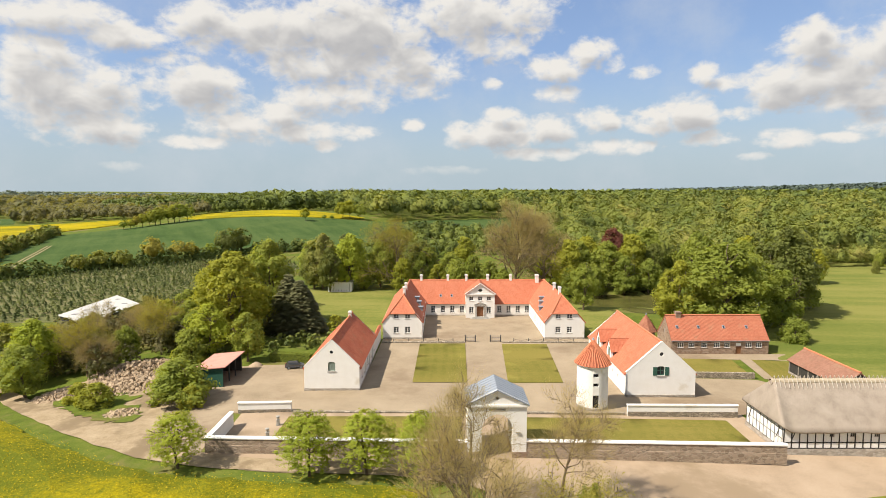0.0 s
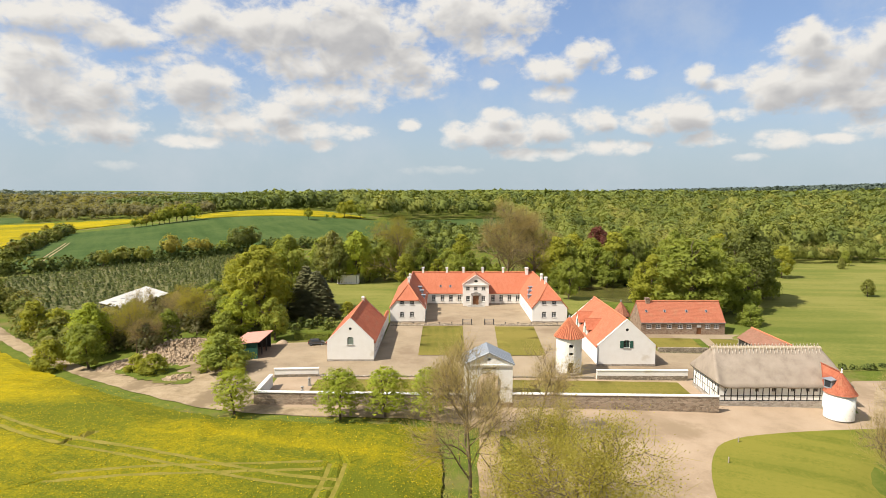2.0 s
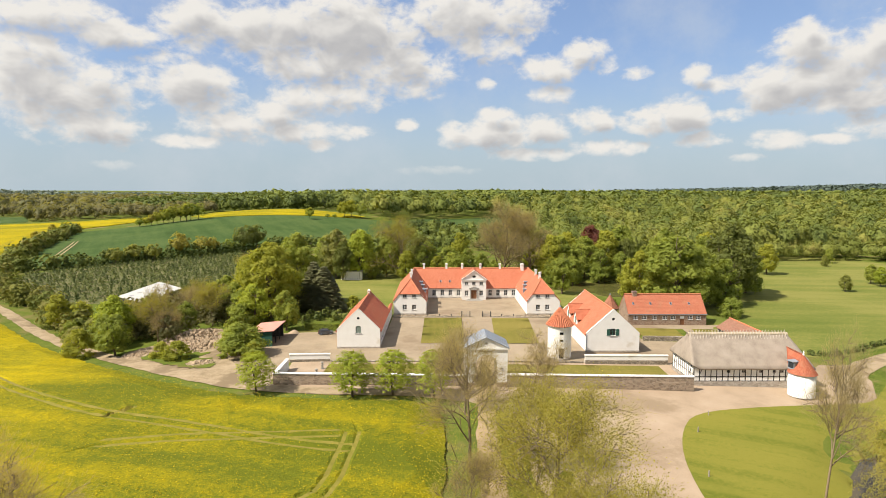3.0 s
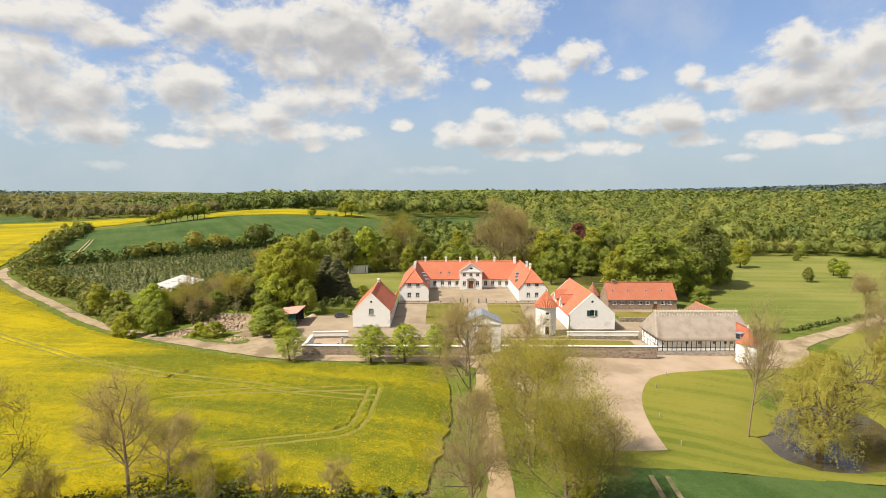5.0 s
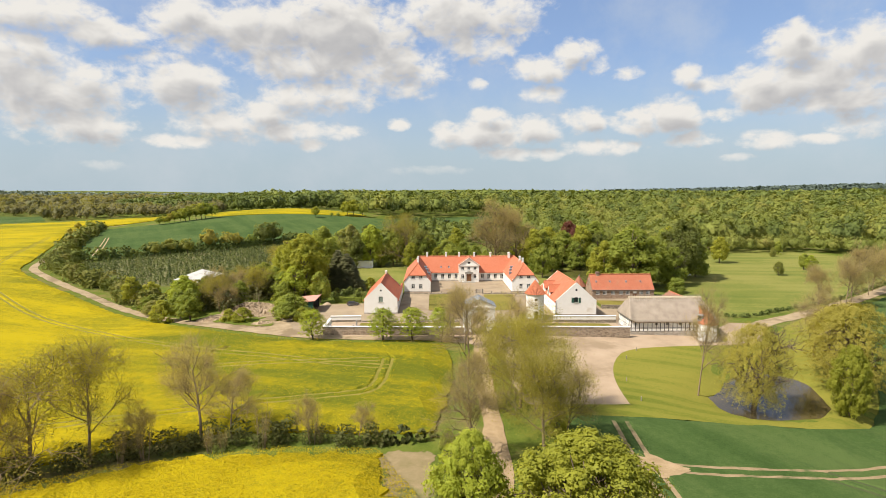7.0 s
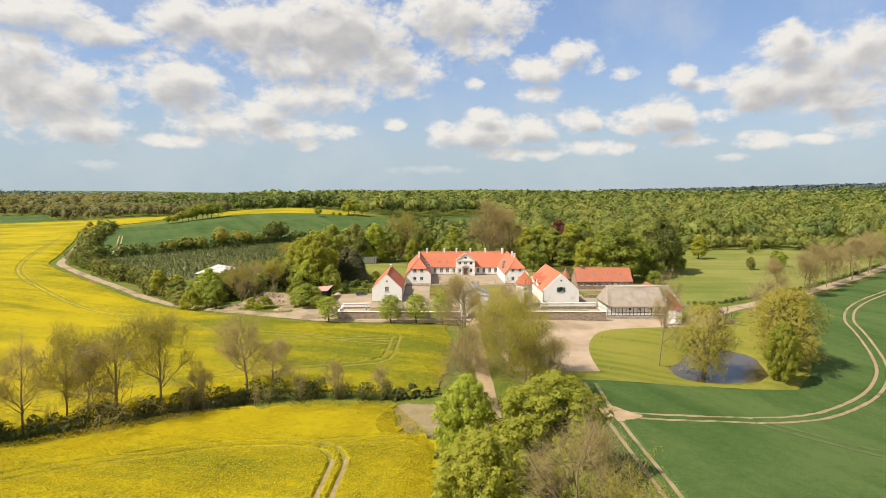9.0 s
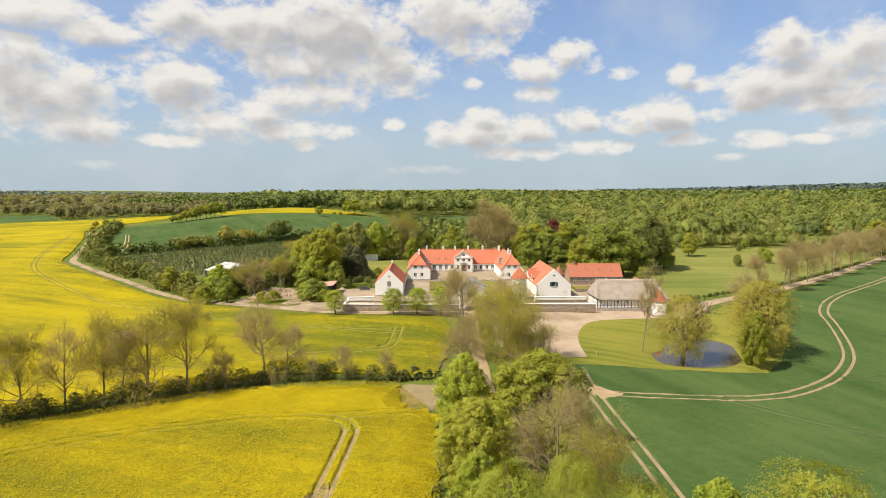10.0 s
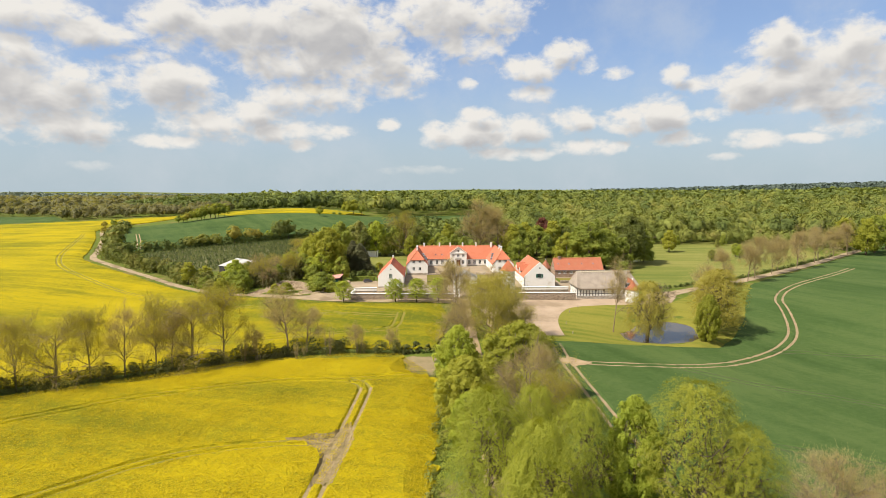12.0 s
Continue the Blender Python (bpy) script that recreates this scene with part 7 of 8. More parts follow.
def thatched_barn():
    h = thing("thatched_barn", 51.5, 74.5, 0, "black and white half-timbered barn with a grey thatched roof", "barn")
    x0, x1, y0, y1, top = 41.5, 61.2, 70.1, 78.9, 2.95
    m = wall_pose(x0, y0, 0)
    wins = [5.7, 8.25, 11.2, 13.5, 14.8]
    wall("front_wall", rect(0, x1 - x0, 0.3, top), [rect(x, x + 0.62, 1.75, 2.5) for x in wins], m, 0.25, LIMEWASH, h)
    for x in wins:
        window(h, m @ Matrix.Translation((x, 0, 1.75)), 0.62, 0.75, 2, 2, GREY_WOOD, 0.06, False)
    mw = wall_pose(x0, y1, 0, -90)
    wall("end_wall", rect(0.01, y1 - y0 - 0.01, 0.3, top + 0.35), [], mw @ Matrix.Translation((0, -0.004, 0)), 0.25, LIMEWASH, h)
    wall("end_wall", rect(0.01, y1 - y0 - 0.01, 0.3, top + 0.35), [], wall_pose(x1 + 0.004, y0, 0, 90), 0.25, LIMEWASH, h)
    wall("back_wall", rect(0, x1 - x0, 0.3, top), [], wall_pose(x1, y1, 0, 180), 0.25, LIMEWASH, h)
    part("plinth", Shape().box(x0 - 0.08, x1 + 0.08, y0 - 0.09, y1 + 0.09, -1.2, 0.3), PLINTH, h)
    for k in range(21):
        x = 0.02 + (x1 - x0 - 0.2) * k / 20
        part("post", Shape().box(x, x + 0.14, -0.035, 0.0, 0.3, top), TIMBER, h, m=m)
    part("rail", Shape().box(0, x1 - x0, -0.045, -0.036, 1.05, 1.17), TIMBER, h, m=m)
    part("rail", Shape().box(0, x1 - x0, -0.045, -0.036, 0.3, 0.42), TIMBER, h, m=m)
    for k in range(11):
        x = 0.02 + (y1 - y0 - 0.2) * k / 10
        part("post", Shape().box(x, x + 0.09, -0.035, 0.0, 0.3, top + 0.35), TIMBER, h, m=mw)
    for z in (0.3, 1.5, 2.6):
        part("rail", Shape().box(0, y1 - y0, -0.045, -0.036, z, z + 0.08), TIMBER, h, m=mw)
    for mm, xa, xb in ((m, 0.95, 1.65), (mw, 7.3, 8.1), (mw, 0.6, 1.4)):
        s = Shape()
        tube(s, [(xa, -0.03, 1.15), (xb, -0.03, 2.85)], [0.05, 0.05], 4)
        part("brace", s, TIMBER, h, m=mm)
    # the thatch: a thick hipped mass with soft edges
    s = Shape()
    mid, rz = 74.5, 7.65
    rx0, rx1 = 42.3, 59.4
    prof = [0.0, 0.12, 0.3, 0.55, 0.8, 0.94, 1.0]
    cols = 40

    def ring(o, z, k):
        """One course round the roof; k goes from the eaves to the ridge."""
        a, b = 41.05 + (rx0 - 41.05) * k, 62.0 + (rx1 - 62.0) * k
        c, d = 69.5 + (mid - 69.5) * k, 79.5 + (mid - 79.5) * k
        pts = []
        for (xa, ya), (xb, yb), n in (((a, c), (b, c), cols), ((b, c), (b, d), 14), ((b, d), (a, d), cols), ((a, d), (a, c), 14)):
            for i in range(n):
                t = i / n
                px = xa + (xb - xa) * t
                pts.append((px, ya + (yb - ya) * t, z + 0.75 * (1 - k) * max(0.0, 1 - (px - a) / 1.2)))
        return pts

    rings = [(0.03, 2.42), (0.0, 2.62)] + [(k, 2.62 + (rz - 2.62) * k ** 0.96) for k in (0.1, 0.22, 0.36, 0.5, 0.64, 0.78, 0.9, 0.985)]
    total = None
    for j, (k, z) in enumerate(rings):
        lift = 0.0
        pts = ring(0, z, k)
        for i, p in enumerate(pts):
            q = Vector((p[0] * 0.5, p[1] * 0.5, p[2] * 0.5))
            s.v.append((p[0] + 0.05 * noise.noise(q * 1.7), p[1] + 0.05 * noise.noise(q * 2.1), p[2] + 0.1 * noise.noise(q)))
        total = len(pts)
    for j in range(len(rings) - 1):
        for i in range(total):
            t = (i + 1) % total
            s.f.append((j * total + i, j * total + t, (j + 1) * total + t, (j + 1) * total + i))
            s.mat.append(0)
    s.f.append(tuple(range((len(rings) - 1) * total, len(rings) * total)))
    s.mat.append(0)
    s.f.append(tuple(range(total))[::-1])
    s.mat.append(0)
    part("thatch", s, THATCH, h, smooth=True)
    cap = Shape()
    tube(cap, [(rx0 - 0.25, mid, rz - 0.32), ((rx0 + rx1) / 2, mid, rz - 0.27), (rx1 + 0.25, mid, rz - 0.32)], [0.4, 0.42, 0.4], 12)
    part("ridge", cap, THATCH_RIDGE, h, "pale straw ridge")
    for k in range(31):
        x = rx0 + 0.2 + (rx1 - rx0 - 0.4) * k / 30
        for q in (-1, 1):
            s = Shape()
            tube(s, [(x + 0.1 * q, mid + q * 1.0, rz - 0.88), (x + 0.03 * q, mid + q * 0.48, rz - 0.2), (x - 0.08 * q, mid - q * 0.14, rz + 0.45)], [0.05, 0.055, 0.045], 5)
            part("ridge_stick", s, STICK, h)
    # the round porch with a tiled roof
    t = thing("round_porch", 57.3, 66.9, 0, "round white annex with a red tiled cone roof", "annex")
    cx, cy, r = 57.7, 66.35, 2.0
    part("wall", Shape().lathe([(r, -0.8), (r, 3.1), (r - 0.4, 3.1), (r - 0.4, -0.8)], 36, (cx, cy)), LIMEWASH, t, smooth=True)
    part("link_wall", Shape().box(cx - 0.2, cx + 1.6, cy + 0.9, 70.0, -0.5, 3.1), LIMEWASH, t)
    cone = Shape()
    for i in range(30):
        a, b = 2 * math.pi * i / 30, 2 * math.pi * (i + 1) / 30
        cone.face([(cx + 2.22 * math.cos(a), cy + 2.22 * math.sin(a), 2.95), (cx + 2.22 * math.cos(b), cy + 2.22 * math.sin(b), 2.95), (cx + 0.02 * math.cos(b), cy + 0.02 * math.sin(b), 6.0), (cx + 0.02 * math.cos(a), cy + 0.02 * math.sin(a), 6.0)], [(a * 2.4, 0), (b * 2.4, 0), (b * 2.4, 3.9), (a * 2.4, 3.9)])
    part("roof", cone, TILE_CONE, t)
    part("soffit", Shape().lathe([(2.2, 2.92), (r, 3.05)], 36, (cx, cy)), LIMEWASH, t)
    for q in (-1, 1):
        part("roof_slope", Shape().slab([(cx, cy, 6.0), (cx + 0.3, 71.6, 5.95), (cx + (2.0 if q > 0 else -0.3), 70.0, 3.3), (cx + q * 2.15, cy + 0.3, 3.1)], 0.12), TILE_CONE, t)
    part("finial", Shape().lathe([(0.16, 5.9), (0.1, 6.2), (0.13, 6.35), (0.02, 6.6)], 12, (cx, cy)), WHITE_PAINT, t)
    dm = pose(cx - 1.5, cy + 0.3, 4.25, 0, 0, -72)
    d = part("dormer", Shape().box(-0.6, 0.6, -0.35, 1.3, -0.75, 0.55), ZINC, t, "grey zinc flat-roofed dormer", dm)
    part("dormer_roof", Shape().box(-0.75, 0.75, -0.6, 1.4, 0.55, 0.65), ZINC, d, m=dm)
    part("pane", Shape().box(-0.48, 0.48, -0.38, -0.352, -0.5, 0.45), GLASS, d, m=dm)


THATCH_RIDGE = rough_stuff("ridge_straw", [(0.28, 0.23, 0.16), (0.48, 0.41, 0.3)], 1.5, 0.95, 0.8, 12)
STICK = rough_stuff("ridge_sticks", [(0.36, 0.32, 0.255), (0.5, 0.455, 0.385)], 3, 0.9, 0.3)
thatched_barn()


# ---- walls of the front garden ----
def long_wall(name, label, a, b, height, thick, body, cap, base=None, cap_h=0.22, z=0.0):
    d = Vector((b[0] - a[0], b[1] - a[1], 0))
    turn = math.degrees(math.atan2(d.y, d.x))
    w = thing(name, (a[0] + b[0]) / 2, (a[1] + b[1]) / 2, z, label, "wall")
    m = pose(a[0], a[1], z, 0, 0, turn)
    n = d.length
    k = max(1, int(n / 5))
    for i in range(k):
        part("wall_body", Shape().box(n * i / k, n * (i + 1) / k, 0, thick, -0.3, height), body, w, m=m)
        if cap:
            s = Shape()
            x0, x1 = n * i / k + (0.0 if i else -0.06), n * (i + 1) / k + (0.0 if i < k - 1 else 0.06)
            for p in ([(x0, -0.09, height), (x1, -0.09, height), (x1, -0.09, height + cap_h * 0.6), (x0, -0.09, height + cap_h * 0.6)],
                      [(x0, -0.09, height + cap_h * 0.6), (x1, -0.09, height + cap_h * 0.6), (x1, thick / 2, height + cap_h), (x0, thick / 2, height + cap_h)],
                      [(x0, thick / 2, height + cap_h), (x1, thick / 2, height + cap_h), (x1, thick + 0.09, height + cap_h * 0.6), (x0, thick + 0.09, height + cap_h * 0.6)],
                      [(x0, thick + 0.09, height + cap_h * 0.6), (x1, thick + 0.09, height + cap_h * 0.6), (x1, thick + 0.09, height), (x0, thick + 0.09, height)],
                      [(x0, thick + 0.09, height), (x1, thick + 0.09, height), (x1, -0.09, height), (x0, -0.09, height)]):
                s.face(p)
            for x in (x0, x1):
                s.face([(x, -0.09, height), (x, -0.09, height + cap_h * 0.6), (x, thick / 2, height + cap_h), (x, thick + 0.09, height + cap_h * 0.6), (x, thick + 0.09, height)])
            part("coping", s, cap, w, "white-washed coping", m=m)
        if base:
            part("footing", Shape().box(n * i / k, n * (i + 1) / k, -0.1, 0.0, -0.3, base[0]), base[1], w, m=m)
    return w


long_wall("retaining_wall", "fieldstone retaining wall with a white coping", (-29.5, 69.75), (2.65, 68.55), 1.75, 0.6, RUBBLE, LIMEWASH, (0.95, RUBBLE))
long_wall("retaining_wall", "fieldstone retaining wall with a white coping", (9.8, 68.3), (40.35, 67.15), 1.95, 0.6, RUBBLE, LIMEWASH, (1.05, RUBBLE))
long_wall("low_wall", "low white-washed garden wall with flat coping", (-29.5, 78.2), (-29.5, 69.8), 1.75, 0.5, LIMEWASH, LIMEWASH)
long_wall("low_wall", "low white wall on a stone footing", (-30.0, 82.8), (-22.4, 83.2), 1.3, 0.5, LIMEWASH, LIMEWASH, (0.4, DRYSTONE))
long_wall("low_wall", "low white wall on a stone footing", (26.0, 81.55), (41.6, 81.4), 1.45, 0.45, LIMEWASH, LIMEWASH, (0.62, DRYSTONE))
long_wall("dry_stone_wall", "grey dry stone retaining wall below the stable lawn", (43.0, 98.9), (52.9, 98.4), 0.85, 0.6, DRYSTONE, None)
long_wall("stone_edge", "low stone edging along the garden terrace", (-22, 82.5), (2.8, 82.2), 0.28, 0.45, DRYSTONE, None)
long_wall("stone_edge", "low stone edging along the garden terrace", (9.8, 82.1), (25.8, 81.8), 0.28, 0.45, DRYSTONE, None)
long_wall("terrace_edge", "low stone terrace edge before the manor", (-13.3, 121.7), (4.2, 121.9), 0.3, 0.5, DRYSTONE, None)
long_wall("terrace_edge", "low stone terrace edge before the manor", (11.9, 121.9), (30.0, 121.4), 0.3, 0.5, DRYSTONE, None)


# ---- trees ----
for k, (x, y, h, w) in enumerate(((-31.1, 65.9, 6.6, 1.4), (-15.3, 63.8, 7.2, 1.42), (-8.9, 64.2, 7.2, 1.4), (-2.5, 63.2, 7.5, 1.25))):
    plant("linden_tree", "linden", x, y, h, w, k % 3, "young bright green linden tree beside the wall", "lindens along the wall")

# the avenue
plant("avenue_tree", "bare", 2.1, 42, 15.5, 0.85, 1, "tall avenue tree with thin budding brown twigs", "avenue trees")
plant("avenue_tree", "bare", 2.2, 57, 12, 0.9, 2, "avenue tree with thin budding brown twigs", "avenue trees")
plant("avenue_tree", "bare", 12.2, 59.5, 11, 0.9, 3, "avenue tree with thin budding brown twigs", "avenue trees")
plant("avenue_tree", "leafing", 9.4, 28, 15.5, 1.15, 1, "broad avenue tree with yellow-green budding leaves", "avenue trees")
plant("avenue_tree", "budding", 10.5, 41, 11, 1.0, 2, "avenue tree with sparse yellow-green leaves", "avenue trees")
plant("avenue_tree", "leafing", 10.4, 12, 13.5, 1.1, 2, "avenue tree with sparse yellow-green leaves", "avenue trees")
plant("avenue_tree", "bare", 0.9, 12, 12, 0.9, 3, "avenue tree with thin budding brown twigs", "avenue trees")
plant("avenue_tree", "bare", 1.0, 27, 9, 0.8, 1, "avenue tree with thin budding brown twigs", "avenue trees")
plant("avenue_tree", "bare", 14.5, 17, 10, 0.9, 1, "avenue tree with brown budding twigs", "avenue trees")
plant("avenue_tree", "near_bright", -0.9, -7.8, 12.5, 0.8, 0, "bright fresh green maple in the avenue", "avenue trees")
plant("avenue_tree", "near", 9.3, -13, 14.5, 1.22, 0, "round yellow-green maple in the avenue", "avenue trees")
plant("avenue_tree", "near", -0.8, -23, 11.5, 1.0, 1, "yellow-green maple in the avenue", "avenue trees")
plant("avenue_tree", "near_bright", -1.0, -31, 8.5, 0.8, 1, "bright green young maple in the avenue", "avenue trees")
plant("avenue_tree", "bare", 9.0, -28, 13.5, 1.0, 2, "avenue tree with greyish bare twigs", "avenue trees")
plant("avenue_tree", "birch", 0.0, -49, 15.5, 0.95, 0, "pale green birch with hanging branches", "avenue trees")
plant("avenue_tree", "birch", 6.2, -44, 14, 0.8, 1, "pale green birch with hanging branches", "avenue trees")
plant("avenue_tree", "birch", 10.2, -50, 14.5, 0.85, 0, "pale green birch with hanging branches", "avenue trees")
plant("avenue_tree", "birch", 4.2, -57, 15, 0.85, 1, "pale green birch with hanging branches", "avenue trees")
plant("avenue_tree", "budding", 11.0, -37, 12, 0.9, 2, "olive-green budding tree beside the wheat", "avenue trees")
plant("avenue_tree", "airy_yellow", 21.5, -53, 17.2, 0.9, 1, "yellow-green tree at the edge of the wheat", "field trees")
plant("avenue_tree", "near_bright", 16.4, -49, 14.5, 0.6, 0, "yellow-green tree at the edge of the wheat", "field trees")
plant("avenue_tree", "airy_yellow", 25.2, -56, 13.5, 0.8, 2, "yellow-green tree at the edge of the wheat", "field trees")
plant("field_tree", "bare", 33, -60, 10.5, 1.2, 1, "bare pinkish shrub tree in the wheat field corner", "field trees")
plant("field_tree", "bare", 38.5, -61, 11, 1.2, 2, "bare pinkish shrub tree in the wheat field corner", "field trees")
plant("field_tree", "bare", 44, -59, 10, 1.2, 3, "bare pinkish shrub tree in the wheat field corner", "field trees")
plant("avenue_bush", "bush", 14.5, 56, 3.6, 0.85, 0, "dark green bush below the bare avenue tree", "bushes")
plant("avenue_bush", "bush", 12, 33, 4.5, 0.7, 1, "green undergrowth below the avenue trees", "bushes")
plant("avenue_bush", "bush_yellow", 13.5, 19, 5, 0.75, 0, "green undergrowth below the avenue trees", "bushes")
plant("avenue_bush", "bush_yellow", 12.5, 5, 5, 0.8, 1, "green undergrowth below the avenue trees", "bushes")
plant("avenue_bush", "bush", -2.5, 13.5, 3, 0.8, 0, "green undergrowth at the end of the hedge", "bushes")
plant("avenue_bush", "bush", 11, -22, 6, 0.7, 1, "green undergrowth below the avenue trees", "bushes")
plant("avenue_bush", "bush_yellow", 3, -38, 6, 0.7, 0, "green undergrowth below the avenue trees", "bushes")

# the hill and its hedges
for k, (x, y, h, kind) in enumerate(HILL_TREES):
    distant("hill_bush" if "bush" in kind else "hill_tree", x, y, h, 1.15 if "bush" in kind else 1.0, {"dark": L_DARK, "bush_pale": L_BLOSSOM, "budding": L_OLIVE, "yellow": L_YELLOW}.get(kind, L_GREEN), {"dark": "dark green tree in the hill hedge", "bush_pale": "hawthorn bush in pale blossom in the hedge", "bush": "low green bush on the hilltop", "budding": "brownish budding tree at the hill field"}.get(kind, "round yellow-green tree on the hill crest"), "hill trees", k % 2)

# the field hedge
for k, (x, y, h, kind, w) in enumerate(((-76, -2.5, 13.5, "budding", 1.2), (-66, 3.5, 12.5, "bare", 0.9), (-61, 6, 14, "budding", 0.75), (-55, 8.3, 15.5, "budding", 1.15), (-49.5, 11.5, 15, "budding", 0.85), (-37, 17, 13, "bare", 1.05), (-33, 17.5, 9, "bare", 1.0), (-22, 17, 6, "bare", 0.9), (-90, -9, 14, "budding", 1.1), (-104, -16, 14, "budding", 1.0), (-71, 0.5, 13, "budding", 0.8), (-15, 16.5, 5, "bare", 0.9), (-58, 6, 12, "bare", 0.9), (-82, -4, 13, "budding", 0.9), (-44, 13.5, 7, "bare", 1.0))):
    plant("hedge_tree", kind, x, y, h, w, k % 3 + 1, "thin budding tree standing in the field hedge", "hedge trees")

for k in range(22):
    t = (k + 0.4 * math.sin(k * 2.3)) / 22
    x, y = -112 + 98 * t, -19 + 36 * t + 6 * math.sin(math.pi * t)
    plant("hedge_shrub", "brush", x, y, 5.2 + 1.8 * math.sin(k * 1.7), 0.75, k % 3 + 1, "thin upright brushwood growing out of the hedge", "hedge shrubs")

# round the pond
plant("pond_tree", "bare", 42.0, 36.2, 17.5, 0.5, 3, "tall slender leafless tree at the pond edge", "pond trees")
plant("willow", "willow", 48.7, 30.6, 15.5, 0.95, 0, "large pale green willow hanging over the pond", "pond trees")
plant("pond_tree", "near", 62.5, 27.2, 12, 0.62, 1, "leafy yellow-green tree leaning by the pond", "pond trees")
plant("pond_tree", "airy", 70, 37, 17, 1.05, 1, "large airy olive-green tree by the pond", "pond trees")
plant("pond_tree", "airy", 73, 47, 14, 1.0, 2, "olive-green budding tree behind the pond", "pond trees")
plant("pond_tree", "bare", 76, 57, 13, 1.0, 2, "grey budding tree behind the pond", "pond trees")
plant("pond_bush", "bush", 61, 52.5, 2.2, 0.9, 0, "low dark green shrub on the pond lawn", "bushes")

# along the park road
for k in range(13):
    t = k / 12
    x, y = 100 + 118 * t, 92 + 100 * t
    plant("roadside_tree", "far_bare", x + (k % 2) * 3, y - (k % 3), 12 + (k % 3) * 1.5, 0.8, k % 3 + 1, "grey-brown budding roadside tree", "roadside trees")
for k, (x, y, h, kind) in enumerate(((218, 178, 19, "yellow"), (232, 190, 20, "broad"), (226, 205, 18, "yellow"), (250, 205, 20, "bright"))):
    plant("roadside_tree", kind, x, y, h, 1.0, k % 3, "full leafy tree at the forest edge", "forest edge trees")

# trees of the park
for k, (x, y, h, kind, w) in enumerate(((62, 131, 20.5, "grand", 1.3), (71, 136, 17.5, "grand", 1.1), (54, 134, 16, "grand_yellow", 0.95), (79, 137, 13.5, "dome_green", 1.0), (86, 148, 23, "dark", 0.95), (96, 158, 16, "dome_green", 0.9), (88, 156, 15, "broad", 0.9), (74, 123, 5, "bush", 1.3))):
    plant("park_tree", kind, x, y, h, w, k % 3, "massive full green tree in the park" if kind != "dark" else "dark green oak in the park", "park trees")
for k, (x, y, h, kind) in enumerate(((130, 161, 5.6, "chestnut"), (149, 171, 7, "bright"), (150, 177, 7, "broad"), (126, 200, 12, "yellow"), (118, 215, 6, "bush_pale"), (174, 236, 7, "bush"), (165, 225, 5, "bush_pale"), (148, 240, 6, "bush"))):
    plant("park_tree", kind, x, y, h, 1.0 if kind[:4] != "bush" else 0.6, k % 3, "small round tree on the park meadow", "park trees")

# west of the manor
for k, (x, y, h, kind, w) in enumerate(((-45, 124, 20, "grand_yellow", 1.1), (-52, 134, 17, "grand_yellow", 1.0), (-42, 139, 21, "grand", 0.85), (-46, 113, 11, "bright", 1.0), (-37.5, 109.5, 9.5, "broad", 0.95), (-32.5, 131, 12.5, "spruce", 2.3), (-30.8, 132.5, 9.5, "spruce", 1.7), (-36.0, 134.5, 13.5, "spruce", 2.2), (-24.8, 131, 4.2, "yellow", 1.35), (-39, 187, 18, "chestnut", 0.85), (-36, 183, 14, "dark", 0.8), (-30, 186, 18, "bright", 0.85), (-21, 191, 15, "broad", 0.9), (-15, 188, 22, "budding", 1.0), (-13, 181, 11, "yellow", 1.0), (2, 190, 12, "broad", 1.1), (9, 189, 11, "dome_green", 1.0), (14, 185, 10, "dome_green", 1.0), (4, 184, 10, "broad", 1.0), (-2, 183, 9, "yellow", 1.1), (18, 181, 8, "dome_green", 1.1), (-26, 188, 9, "dome_green", 1.0), (-8, 184, 10, "dome_green", 1.0), (-48, 158, 16, "broad", 1.0), (-56, 148, 14, "broad", 1.0), (7, 216, 15, "yellow", 1.0), (-6, 196, 13, "broad", 1.0), (-44, 196, 15, "broad", 1.0), (-60, 165, 11, "budding", 1.2), (-66, 172, 10, "budding", 1.2))):
    plant("garden_tree", kind, x, y, h, w, k % 3, {"spruce": "dark brownish green spruce in the garden", "yellow": "large yellow-green maple in the garden", "grand_yellow": "large yellow-green maple in the garden", "chestnut": "chestnut in white blossom behind the lawn", "budding": "tall budding tree behind the lawn", "bright": "bright fresh green tree in the garden"}.get(kind, "full green tree in the garden"), "garden trees")
plant("garden_tree", "bare_dome", 22, 188, 22.5, 0.95, 1, "huge bare brown beech behind the manor", "garden trees")
plant("garden_tree", "bare_dome", 32, 190, 22, 0.95, 2, "huge bare brown beech behind the manor", "garden trees")
for k, (x, y, h, kind, w) in enumerate(((37, 156, 13, "broad", 0.8), (38, 182, 17, "yellow", 0.9), (52, 189, 16, "broad", 1.0), (58, 204, 19, "red", 0.8), (42, 186, 16, "broad", 1.0), (46, 193, 17, "yellow", 1.0), (56, 183, 12, "dome_green", 1.0), (45, 177, 11, "broad", 1.0), (38, 178, 9, "dome_green", 1.0), (64, 184, 11, "broad", 1.0), (60, 190, 18, "yellow", 1.0), (68, 192, 15, "dark", 0.8), (80, 190, 17, "broad", 1.0), (95, 188, 16, "broad", 1.0), (100, 196, 17, "yellow", 0.9), (36, 200, 17, "yellow", 0.9), (70, 205, 19, "broad", 1.0), (88, 204, 18, "dome_green", 1.0))):
    plant("moat_tree", kind, x, y, h, w, k % 3, "copper beech behind the moat" if kind == "red" else "leafy tree at the moat behind the manor", "moat trees")
